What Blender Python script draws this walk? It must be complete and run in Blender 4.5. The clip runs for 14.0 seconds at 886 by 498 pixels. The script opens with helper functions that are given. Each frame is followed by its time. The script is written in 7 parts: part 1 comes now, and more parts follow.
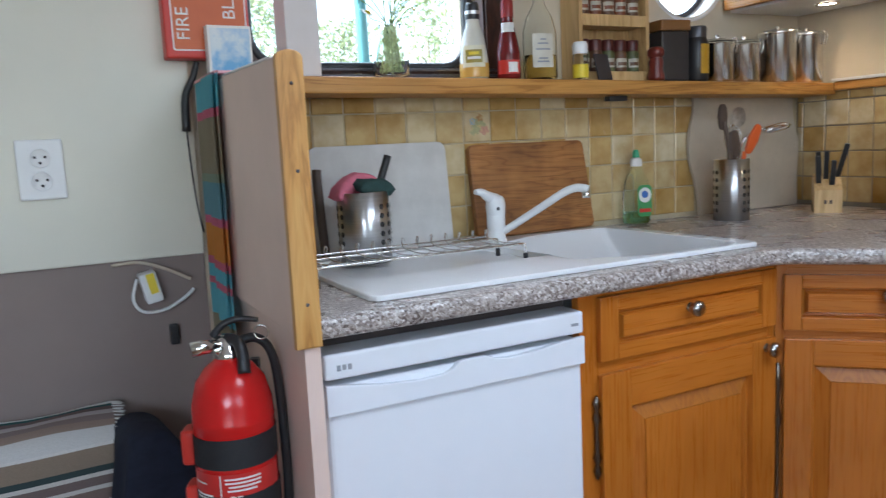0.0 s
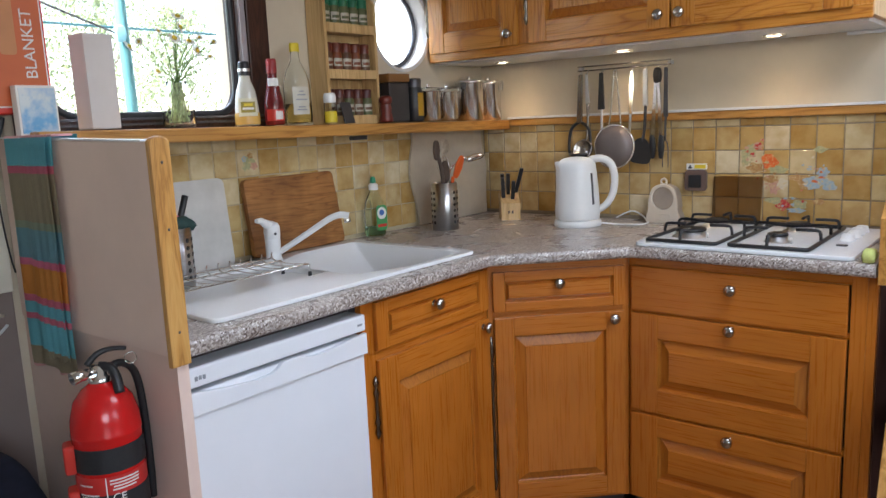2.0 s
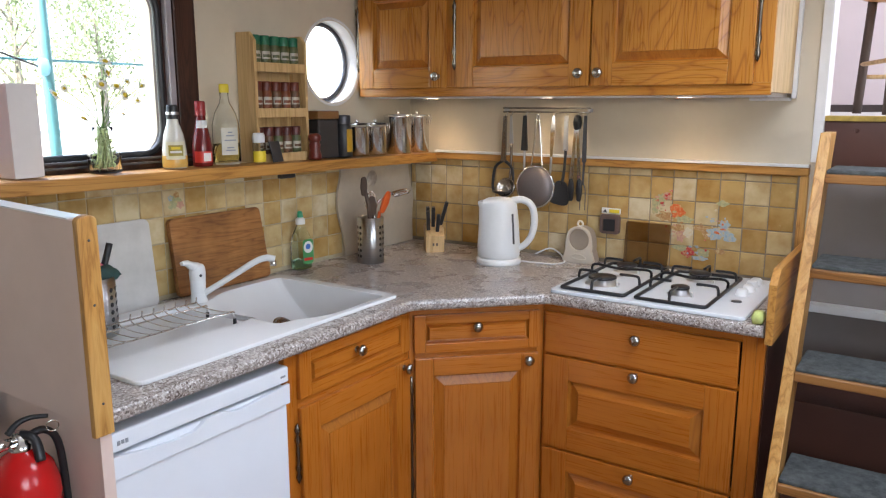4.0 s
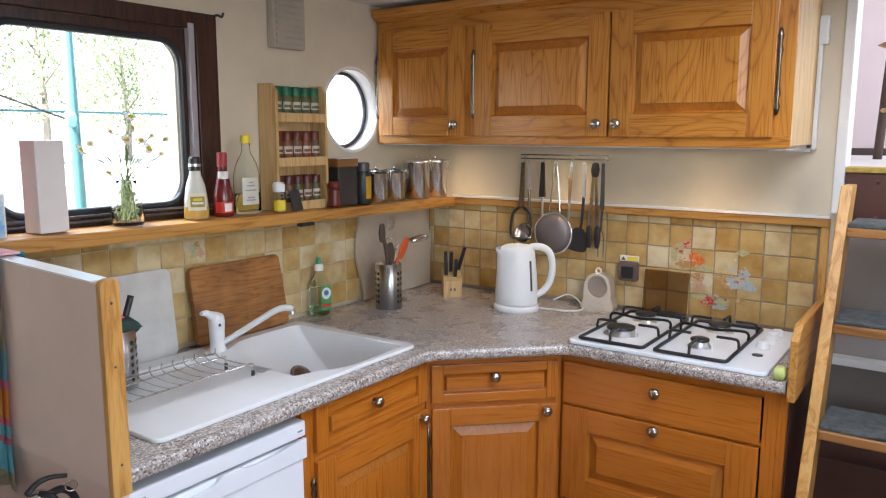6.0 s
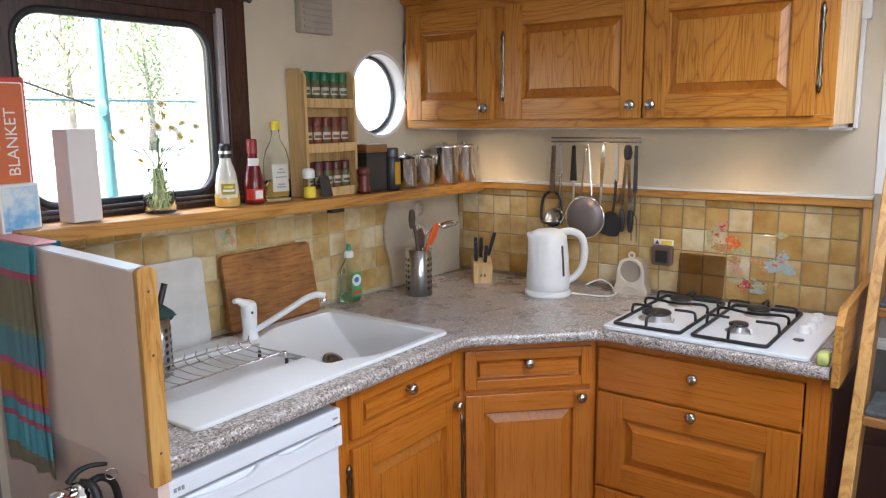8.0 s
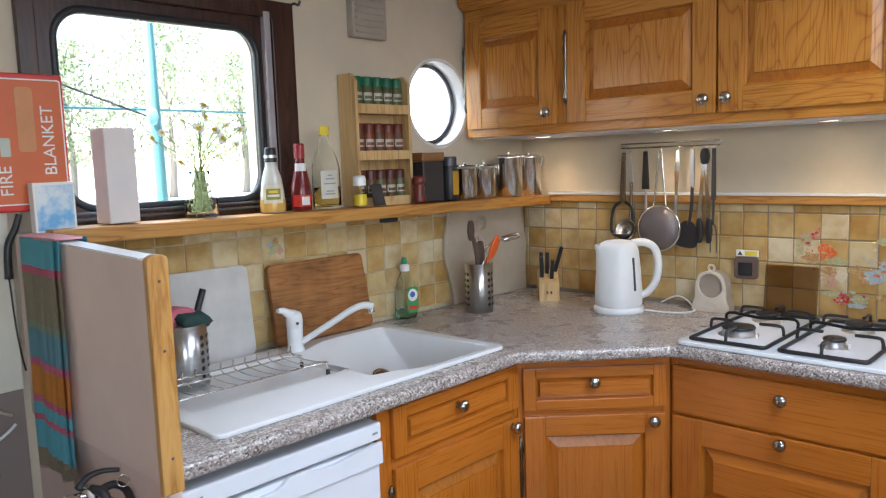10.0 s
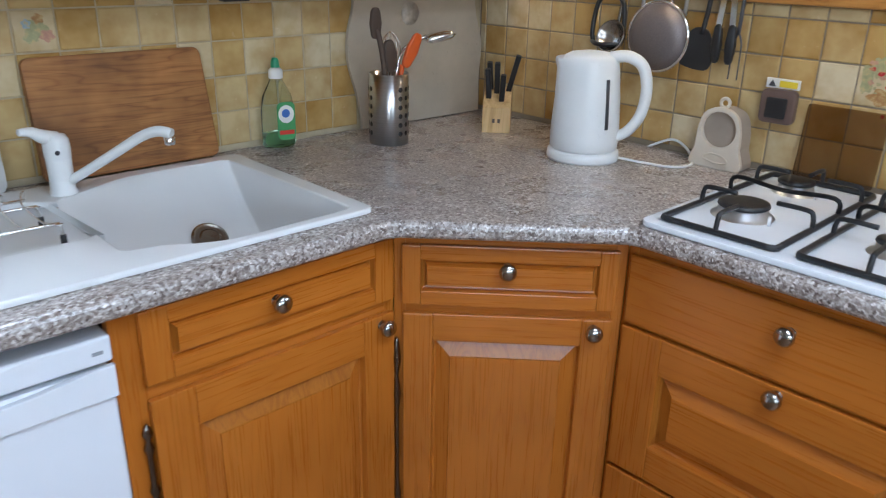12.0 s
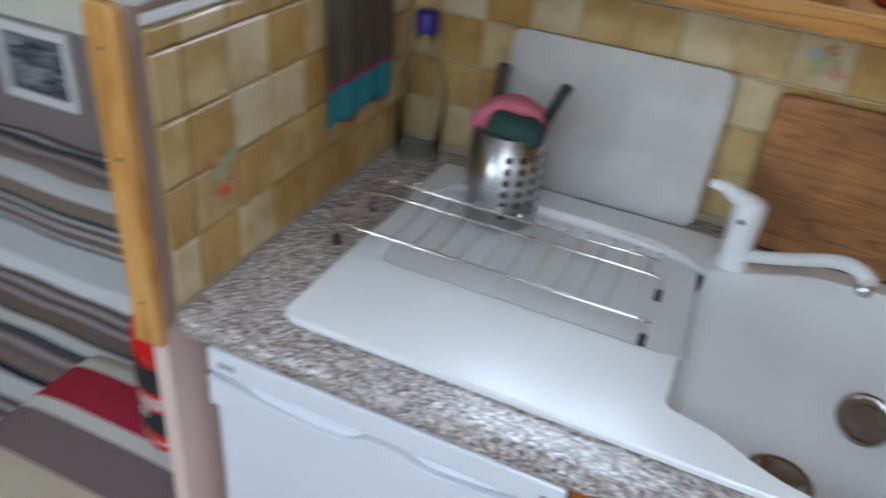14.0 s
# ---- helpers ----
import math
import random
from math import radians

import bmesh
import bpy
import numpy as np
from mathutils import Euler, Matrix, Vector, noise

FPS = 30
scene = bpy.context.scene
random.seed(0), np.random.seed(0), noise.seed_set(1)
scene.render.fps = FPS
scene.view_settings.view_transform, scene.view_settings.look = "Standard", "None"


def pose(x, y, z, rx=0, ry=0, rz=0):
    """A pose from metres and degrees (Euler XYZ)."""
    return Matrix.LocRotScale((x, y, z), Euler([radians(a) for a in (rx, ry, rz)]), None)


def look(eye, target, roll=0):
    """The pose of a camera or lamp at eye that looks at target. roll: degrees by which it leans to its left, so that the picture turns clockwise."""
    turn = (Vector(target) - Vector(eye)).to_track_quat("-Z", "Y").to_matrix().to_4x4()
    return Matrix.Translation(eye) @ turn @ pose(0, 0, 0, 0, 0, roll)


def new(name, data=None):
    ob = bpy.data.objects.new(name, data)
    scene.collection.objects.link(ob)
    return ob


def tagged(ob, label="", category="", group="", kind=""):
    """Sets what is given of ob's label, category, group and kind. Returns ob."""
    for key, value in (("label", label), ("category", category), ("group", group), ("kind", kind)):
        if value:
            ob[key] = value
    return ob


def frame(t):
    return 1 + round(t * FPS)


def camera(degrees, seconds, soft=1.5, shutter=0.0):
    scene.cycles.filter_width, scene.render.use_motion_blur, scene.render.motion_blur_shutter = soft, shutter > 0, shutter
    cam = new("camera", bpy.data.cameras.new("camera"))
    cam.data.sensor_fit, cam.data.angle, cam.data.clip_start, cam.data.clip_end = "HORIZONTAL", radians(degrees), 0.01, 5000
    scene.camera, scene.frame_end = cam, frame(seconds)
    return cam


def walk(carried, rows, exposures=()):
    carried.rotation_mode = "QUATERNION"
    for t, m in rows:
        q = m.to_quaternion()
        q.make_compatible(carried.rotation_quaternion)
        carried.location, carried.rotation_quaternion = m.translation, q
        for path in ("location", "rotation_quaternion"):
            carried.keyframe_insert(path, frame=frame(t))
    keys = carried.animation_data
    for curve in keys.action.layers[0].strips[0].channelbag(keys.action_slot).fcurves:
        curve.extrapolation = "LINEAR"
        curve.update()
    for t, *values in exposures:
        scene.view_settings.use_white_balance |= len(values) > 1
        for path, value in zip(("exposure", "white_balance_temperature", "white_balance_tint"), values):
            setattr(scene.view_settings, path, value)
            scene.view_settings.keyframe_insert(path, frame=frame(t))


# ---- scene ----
cam = camera(60.7, 14.0, soft=1.2, shutter=0.3)
PATH = [
    (0, (0.465, 0.35, 1.144), (1.368, 2.114, 0.876), -2.8),
    (0.5, (0.397, 0.301, 1.156), (1.495, 1.941, 0.835), -1.5),
    (1, (0.154, 0.186, 1.217), (1.461, 1.654, 0.847), -1.0),
    (1.5, (0.115, 0.203, 1.221), (1.573, 1.527, 0.869), 0.0),
    (2, (0.042, 0.154, 1.292), (1.569, 1.402, 0.956), -2.5),
    (2.5, (0.02, 0.12, 1.36), (1.679, 1.201, 1.078), 2.3),
    (2.7, (0.016, 0.115, 1.377), (1.684, 1.17, 1.054), 1.9),
    (4.8, (0.017, 0.11, 1.535), (1.638, 1.216, 1.149), -0.5),
    (5, (0.013, 0.114, 1.543), (1.642, 1.215, 1.174), 0.0),
    (5.5, (0.013, 0.107, 1.545), (1.639, 1.227, 1.224), 0.3),
    (6, (0.021, 0.117, 1.547), (1.638, 1.254, 1.243), 0.1),
    (6.5, (0.017, 0.127, 1.555), (1.635, 1.263, 1.254), -0.0),
    (7, (0.024, 0.116, 1.556), (1.628, 1.27, 1.249), -0.5),
    (7.5, (0.021, 0.146, 1.553), (1.615, 1.308, 1.225), -0.7),
    (8, (0.025, 0.157, 1.54), (1.603, 1.338, 1.201), -0.7),
    (10.3, (0.27, 0.173, 1.418), (1.704, 1.548, 1.192), -2.1),
    (10.5, (0.375, 0.183, 1.415), (1.804, 1.547, 1.104), -1.7),
    (11, (0.609, 0.235, 1.373), (2.005, 1.54, 0.784), -3.1),
    (11.5, (0.816, 0.347, 1.348), (2.195, 1.636, 0.688), 2.6),
    (12, (0.991, 0.438, 1.344), (2.275, 1.785, 0.612), 1.2),
    (12.5, (1.302, 0.527, 1.367), (2.312, 2.065, 0.583), 5.0),
    (13, (1.327, 0.643, 1.454), (1.981, 2.292, 0.53), 5.6),
    (13.5, (1.297, 0.806, 1.485), (1.645, 2.52, 0.515), 10.2),
    (14, (1.354, 0.847, 1.502), (0.747, 2.419, 0.424), 5.9),
]
walk(cam, [(t, look(eye, target, roll)) for t, eye, target, roll in PATH], exposures=[(0.0, 2.35, 6400, 11), (1.0, 2.3, 6950, 14), (2.0, 2.32, 6950, 15), (4.8, 2.5, 7000, 16), (8.0, 2.55, 7000, 16), (11.0, 2.48, 6450, 11), (12.0, 2.42, 6300, 10), (12.6, 2.34, 6300, 10), (13.1, 2.12, 6550, 10), (13.6, 2.05, 6650, 12), (14.0, 2.2, 6500, 10)])

# ---- world, sun, window light, added fill lamps ----
world = bpy.data.worlds.new("sky")
scene.world = world
world.use_nodes = True
wn = world.node_tree.nodes
sky = wn.new("ShaderNodeTexSky")
sky.sky_type, sky.sun_disc = "NISHITA", False
sky.sun_elevation, sky.sun_rotation = radians(38), radians(263)
sky.dust_density, sky.air_density = 0.6, 1.0
wn["Background"].inputs["Strength"].default_value = 0.15
world.node_tree.links.new(sky.outputs["Color"], wn["Background"].inputs["Color"])

sun = new("sun", bpy.data.lights.new("sun", "SUN"))
sun.data.energy, sun.data.angle, sun.data.color = 5.0, radians(15), (1.0, 0.97, 0.92)
sun.matrix_world = look((0, 0, 0), (0.78, 0.10, -0.62))


def window_lamp(name, place, target, width, height, watts, colour):
    lamp = new(name, bpy.data.lights.new(name, "AREA"))
    lamp.data.shape, lamp.data.size, lamp.data.size_y = "RECTANGLE", width, height
    lamp.data.energy, lamp.data.color = watts, colour
    lamp.matrix_world = look(place, target)
    return lamp


DAY = (0.77, 0.92, 1.13)
window_lamp("starboard_light", (-0.75, -1.75, 1.5), (0.6, 0.5, 1.0), 1.3, 0.75, 5.2, DAY)
window_lamp("starboard_light", (1.2, -1.75, 1.5), (1.2, 0.5, 1.0), 1.1, 0.75, 1.0, DAY)
# Unseen ceiling lamp, added to brighten the level surfaces.
window_lamp("skylight", (1.45, 0.2, 2.065), (1.45, 0.21, 0), 0.9, 0.7, 3.9, DAY)
# Added lamp outside, above what the window shows, boosting the sky's light.
window_lamp("port_light", (1.157, 3.15, 2.95), (1.157, 1.8, 1.3), 1.6, 1.0, 14, DAY)
# Lamp added at an assumed, unseen wheelhouse window.
window_lamp("wheelhouse_light", (3.6, -0.97, 2.6), (3.5, 0.3, 2.0), 1.1, 0.8, 10, DAY)


# ---- mesh helpers ----
def box(bm, x0, x1, y0, y1, z0, z1, bevel=0.0, seg=2):
    m = Matrix.LocRotScale(((x0 + x1) / 2, (y0 + y1) / 2, (z0 + z1) / 2), None, (x1 - x0, y1 - y0, z1 - z0))
    vs = bmesh.ops.create_cube(bm, size=1, matrix=m)["verts"]
    if bevel:
        es = list({e for v in vs for e in v.link_edges})
        bmesh.ops.bevel(bm, geom=es, offset=bevel, segments=seg, affect="EDGES", profile=0.6)
    return bm


def lathe(bm, profile, seg=28, at=(0, 0, 0), turn=None):
    """A turned body from (radius, height) pairs, from the bottom up."""
    rings = []
    m = Matrix.Translation(at) @ (turn if turn else Matrix())
    for r, z in profile:
        if r < 1e-5:
            rings.append([bm.verts.new(m @ Vector((0, 0, z)))])
        else:
            rings.append([bm.verts.new(m @ Vector((r * math.cos(a), r * math.sin(a), z))) for a in (2 * math.pi * k / seg for k in range(seg))])
    for a, b in zip(rings, rings[1:]):
        for k in range(seg):
            n = (k + 1) % seg
            if len(a) == 1 and len(b) > 1:
                bm.faces.new((a[0], b[n], b[k]))
            elif len(b) == 1 and len(a) > 1:
                bm.faces.new((a[k], a[n], b[0]))
            elif len(a) > 1:
                bm.faces.new((a[k], a[n], b[n], b[k]))
    for f in bm.faces:
        f.smooth = True
    return bm


def tube(bm, points, r, seg=8, closed=False, taper=None):
    """A round bar along a line of points."""
    ps = [Vector(p) for p in points]
    n = len(ps)
    rings, up = [], None
    for i, p in enumerate(ps):
        a = ps[i - 1] if (i or closed) else p
        b = ps[(i + 1) % n] if (i < n - 1 or closed) else p
        d = (b - a).normalized()
        if up is None:
            up = Vector((0, 0, 1)) if abs(d.z) < 0.9 else Vector((1, 0, 0))
        s = d.cross(up).normalized()
        up = s.cross(d).normalized()
        rr = r if taper is None else r + (taper - r) * i / (n - 1)
        rings.append([bm.verts.new(p + rr * (math.cos(t) * s + math.sin(t) * up)) for t in (2 * math.pi * k / seg for k in range(seg))])
    for i in range(n if closed else n - 1):
        a, b = rings[i], rings[(i + 1) % n]
        for k in range(seg):
            f = bm.faces.new((a[k], a[(k + 1) % seg], b[(k + 1) % seg], b[k]))
            f.smooth = True
    if not closed:
        bm.faces.new(rings[0][::-1])
        bm.faces.new(rings[-1])
    return bm


def smooth_line(points, steps=6, closed=False):
    """A rounded line through the given points."""
    ps = [Vector(p) for p in points]
    n, out = len(ps), []
    for i in range(n if closed else n - 1):
        if closed:
            p0, p1, p2, p3 = ps[i - 1], ps[i], ps[(i + 1) % n], ps[(i + 2) % n]
        else:
            p0, p1, p2, p3 = ps[max(i - 1, 0)], ps[i], ps[i + 1], ps[min(i + 2, n - 1)]
        for k in range(steps):
            t = k / steps
            out.append(0.5 * (2 * p1 + (p2 - p0) * t + (2 * p0 - 5 * p1 + 4 * p2 - p3) * t * t + (3 * p1 - p0 - 3 * p2 + p3) * t ** 3))
    if not closed:
        out.append(ps[-1])
    return out


def smooth_outline(points, steps=4):
    """A closed flat outline rounded through the given points."""
    return [(p.x, p.y) for p in smooth_line([(a, b, 0) for a, b in points], steps, True)]


def rounded(x0, x1, y0, y1, r, seg=5):
    """The corner points of a rectangle with round corners, counter-clockwise."""
    out = []
    for cx, cy, a in ((x1 - r, y1 - r, 0), (x0 + r, y1 - r, 90), (x0 + r, y0 + r, 180), (x1 - r, y0 + r, 270)):
        for k in range(seg + 1):
            t = radians(a + 90 * k / seg)
            out.append((cx + r * math.cos(t), cy + r * math.sin(t)))
    return out


def slab(bm, outline, z0, z1, holes=(), bevel=0.0, plane="xy"):
    """A flat plate of any outline, with holes; plane says which two axes the outline lies in."""
    def put(p, h):
        return {"xy": (p[0], p[1], h), "xz": (p[0], h, p[1]), "yz": (h, p[0], p[1])}[plane]
    es, fs = [], None
    for loop in (outline, *holes):
        vs = [bm.verts.new(put(p, z0)) for p in loop]
        es += [bm.edges.new((vs[i], vs[(i + 1) % len(vs)])) for i in range(len(vs))]
    fs = [g for g in bmesh.ops.triangle_fill(bm, edges=es, use_beauty=True)["geom"] if isinstance(g, bmesh.types.BMFace)]
    bmesh.ops.dissolve_limit(bm, angle_limit=0.01, verts=list({v for f in fs for v in f.verts}), edges=list({e for f in fs for e in f.edges}))
    fs = [f for f in bm.faces if all(abs(put((0, 0), 1)[i] * (v.co[i] - z0)) < 1e-6 for v in f.verts for i in range(3))]
    ext = bmesh.ops.extrude_face_region(bm, geom=fs)["geom"]
    axis = {"xy": 2, "xz": 1, "yz": 0}[plane]
    tops = [g for g in ext if isinstance(g, bmesh.types.BMVert)]
    for v in tops:
        v.co[axis] = z1
    if bevel:
        rim = [e for e in bm.edges if e.calc_face_angle(0) > 0.9]
        bmesh.ops.bevel(bm, geom=rim, offset=bevel, segments=2, affect="EDGES", profile=0.6)
    bmesh.ops.recalc_face_normals(bm, faces=bm.faces)
    return bm


def ring_strip(bm, loops):
    """A skin over loops of equally many points."""
    rows = [[bm.verts.new(p) for p in loop] for loop in loops]
    for a, b in zip(rows, rows[1:]):
        for k in range(len(a)):
            f = bm.faces.new((a[k], a[(k + 1) % len(a)], b[(k + 1) % len(a)], b[k]))
            f.smooth = True
    return rows


def pillow(bm, w, d, h, power=0.45, n=14):
    """A soft padded block, centred, its base at 0."""
    bmesh.ops.create_grid(bm, x_segments=n, y_segments=n, size=1)
    for v in bm.verts:
        v.tag = False
    low = bmesh.ops.duplicate(bm, geom=list(bm.verts) + list(bm.edges) + list(bm.faces))["geom"]
    lows = {g for g in low if isinstance(g, bmesh.types.BMVert)}
    for v in bm.verts:
        x, y = v.co.x, v.co.y
        e = max(0.0, (1 - x ** 4) * (1 - y ** 4)) ** power
        v.co = Vector((x * w / 2, y * d / 2, h / 2 + (-1 if v in lows else 1) * e * h / 2))
    bmesh.ops.remove_doubles(bm, verts=bm.verts, dist=0.0005)
    bmesh.ops.recalc_face_normals(bm, faces=bm.faces)
    for f in bm.faces:
        f.smooth = True
    return bm


def part(name, bm, material, parent=None, label=""):
    """Links a bmesh as one mesh object under a thing or a part."""
    me = bpy.data.meshes.new(name)
    bm.normal_update()
    bm.to_mesh(me)
    bm.free()
    for m in (material if isinstance(material, (list, tuple)) else [material]):
        me.materials.append(m)
    ob = new(name, me)
    if parent is not None:
        ob.parent = parent
    if label:
        tagged(ob, label)
    return ob


def thing(name, m, label, category, group="", kind=""):
    """An empty at the base of a thing, which carries its parts."""
    ob = new(name)
    ob.empty_display_size = 0.05
    ob.matrix_basis = m
    return tagged(ob, label, category, group, kind)


def structure(name, bm, material, label, category):
    return tagged(part(name, bm, material), label, category, kind="structure")


B = bmesh.new


# ---- materials ----
class Nodes:
    """A short way to build one node material."""
    def __init__(self, name, rough=0.5, metal=0.0, spec=0.5):
        self.mat = bpy.data.materials.new(name)
        self.mat.use_nodes = True
        self.tree = self.mat.node_tree
        self.bsdf = self.tree.nodes["Principled BSDF"]
        self.bsdf.inputs["Roughness"].default_value = rough
        self.bsdf.inputs["Metallic"].default_value = metal
        self.bsdf.inputs["Specular IOR Level"].default_value = spec
        self.co = self.tree.nodes.new("ShaderNodeTexCoord").outputs["Object"]

    def link(self, a, b):
        self.tree.links.new(a, b)

    def scaled(self, s, turn=(0, 0, 0)):
        n = self.tree.nodes.new("ShaderNodeMapping")
        n.inputs["Scale"].default_value = s
        n.inputs["Rotation"].default_value = turn
        self.link(self.co, n.inputs["Vector"])
        return n.outputs["Vector"]

    def shifted(self, vec):
        """Moves a pattern by a random step for each object."""
        n = self.tree.nodes.new("ShaderNodeVectorMath")
        n.operation = "MULTIPLY_ADD"
        info = self.tree.nodes.new("ShaderNodeObjectInfo")
        self.link(info.outputs["Random"], n.inputs[0])
        n.inputs[1].default_value = (37.0, 53.0, 29.0)
        self.link(vec, n.inputs[2])
        return n.outputs[0]

    def noise(self, vec, scale=5.0, detail=3.0, rough=0.5, distort=0.0):
        n = self.tree.nodes.new("ShaderNodeTexNoise")
        for k, v in (("Scale", scale), ("Detail", detail), ("Roughness", rough), ("Distortion", distort)):
            n.inputs[k].default_value = v
        self.link(vec, n.inputs["Vector"])
        return n.outputs["Fac"]

    def ramp(self, fac, stops, mode="LINEAR"):
        n = self.tree.nodes.new("ShaderNodeValToRGB")
        n.color_ramp.interpolation = mode
        while len(n.color_ramp.elements) < len(stops):
            n.color_ramp.elements.new(0.5)
        for e, (p, c) in zip(n.color_ramp.elements, stops):
            e.position, e.color = p, (*c, 1)
        self.link(fac, n.inputs["Fac"])
        return n.outputs["Color"]

    def mix(self, fac, a, b, mode="MIX"):
        n = self.tree.nodes.new("ShaderNodeMix")
        n.data_type, n.blend_type = "RGBA", mode
        for sock, v in ((n.inputs["Factor"], fac), (n.inputs["A"], a), (n.inputs["B"], b)):
            if isinstance(v, bpy.types.NodeSocket):
                self.link(v, sock)
            elif isinstance(v, (int, float)):
                sock.default_value = v
            else:
                sock.default_value = (*v, 1)
        return n.outputs["Result"]

    def base(self, c):
        if isinstance(c, bpy.types.NodeSocket):
            self.link(c, self.bsdf.inputs["Base Color"])
        else:
            self.bsdf.inputs["Base Color"].default_value = (*c, 1)
        return self

    def bump(self, h, strength=0.2, dist=0.002):
        n = self.tree.nodes.new("ShaderNodeBump")
        n.inputs["Strength"].default_value, n.inputs["Distance"].default_value = strength, dist
        self.link(h, n.inputs["Height"])
        self.link(n.outputs["Normal"], self.bsdf.inputs["Normal"])
        return self

    def roughness(self, fac, lo, hi):
        n = self.tree.nodes.new("ShaderNodeMapRange")
        n.inputs["To Min"].default_value, n.inputs["To Max"].default_value = lo, hi
        self.link(fac, n.inputs["Value"])
        self.link(n.outputs["Result"], self.bsdf.inputs["Roughness"])
        return self


def plain(name, colour, rough=0.5, metal=0.0, vary=0.12, scale=14.0, bump=0.0, grain=120.0, spec=0.5):
    """A painted, plastic or metal surface with slight unevenness at two scales."""
    n = Nodes(name, rough, metal, spec)
    v = n.scaled((1, 1, 1))
    big = n.noise(v, scale, 4.0, 0.6)
    dark = tuple(c * (1 - vary) for c in colour)
    light = tuple(min(1, c * (1 + vary * 0.6)) for c in colour)
    n.base(n.ramp(big, [(0.3, dark), (0.7, light)]))
    fine = n.noise(v, grain, 2.0)
    n.roughness(fine, max(0.02, rough - 0.06), min(1, rough + 0.06))
    if bump:
        n.bump(fine, bump, 0.001)
    return n.mat


def wood(name, axis, dark, mid, light, rough=0.28, fine=1.0, wide=13.0, detail=5.0, fleck=0.17, figure=False):
    """Varnished timber with its grain along one axis."""
    n = Nodes(name, rough, 0.0, 0.5)
    long = 1.1
    s = tuple(long if a == axis else wide for a in "xyz")
    v = n.shifted(n.scaled(s))
    rings = n.noise(v, 1.3, detail, 0.45 if figure else 0.55, 0.5 if figure else 1.2)
    w = n.tree.nodes.new("ShaderNodeMath")
    w.operation = "MULTIPLY"
    w.inputs[1].default_value = 7.0 * fine
    n.link(rings, w.inputs[0])
    fr = n.tree.nodes.new("ShaderNodeMath")
    fr.operation = "PINGPONG"
    fr.inputs[1].default_value = 0.5
    n.link(w.outputs[0], fr.inputs[0])
    bands = n.ramp(fr.outputs[0], [(0.0, dark), (0.10 if figure else 0.16, mid), (0.5, light)])
    s2 = tuple(6.0 if a == axis else 260.0 for a in "xyz")
    pores = n.noise(n.scaled(s2), 1.0, 3.0, 0.6)
    spots = n.ramp(pores, [(0.33, tuple(c * 0.62 for c in dark)), (0.50, (1, 1, 1))])
    c = n.mix(fleck, bands, spots, "MULTIPLY")
    patch = n.noise(n.scaled((1, 1, 1)), 3.5, 2.0)
    tone = n.ramp(patch, [(0.3, (0.86, 0.84, 0.80)), (0.7, (1.06, 1.05, 1.04))])
    n.base(n.mix(1.0, c, tone, "MULTIPLY"))
    n.roughness(pores, rough - 0.06, rough + 0.12)
    n.bump(pores, 0.12, 0.0006)
    return n.mat


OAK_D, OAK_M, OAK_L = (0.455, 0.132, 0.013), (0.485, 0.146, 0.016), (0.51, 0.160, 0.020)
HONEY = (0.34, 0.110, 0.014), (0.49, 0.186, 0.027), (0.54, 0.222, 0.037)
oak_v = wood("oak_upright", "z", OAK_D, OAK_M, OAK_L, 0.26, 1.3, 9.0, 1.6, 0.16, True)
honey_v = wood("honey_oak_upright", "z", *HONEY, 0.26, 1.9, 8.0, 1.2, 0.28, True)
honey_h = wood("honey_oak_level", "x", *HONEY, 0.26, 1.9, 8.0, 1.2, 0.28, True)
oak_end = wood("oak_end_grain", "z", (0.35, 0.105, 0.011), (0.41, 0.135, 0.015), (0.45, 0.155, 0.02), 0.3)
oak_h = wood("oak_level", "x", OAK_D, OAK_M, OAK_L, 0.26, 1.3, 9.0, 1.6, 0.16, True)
pine_x = wood("pine_level", "x", (0.36, 0.15, 0.03), (0.52, 0.24, 0.055), (0.60, 0.30, 0.08), 0.4, 0.7)
pine_y = wood("pine_across", "y", (0.36, 0.15, 0.03), (0.52, 0.24, 0.055), (0.60, 0.30, 0.08), 0.4, 0.7)
# Darker copy of the pine, with the stair well's shade in its colour.
tread_pine = wood("shaded_tread_pine", "y", (0.18, 0.07, 0.016), (0.30, 0.125, 0.03), (0.36, 0.16, 0.045), 0.5, 0.7)
pine_z = wood("pine_upright", "z", (0.42, 0.19, 0.045), (0.58, 0.29, 0.075), (0.66, 0.37, 0.12), 0.4, 0.7)
pale_z = wood("pale_pine", "z", (0.50, 0.30, 0.12), (0.62, 0.41, 0.18), (0.70, 0.48, 0.24), 0.45, 0.7)
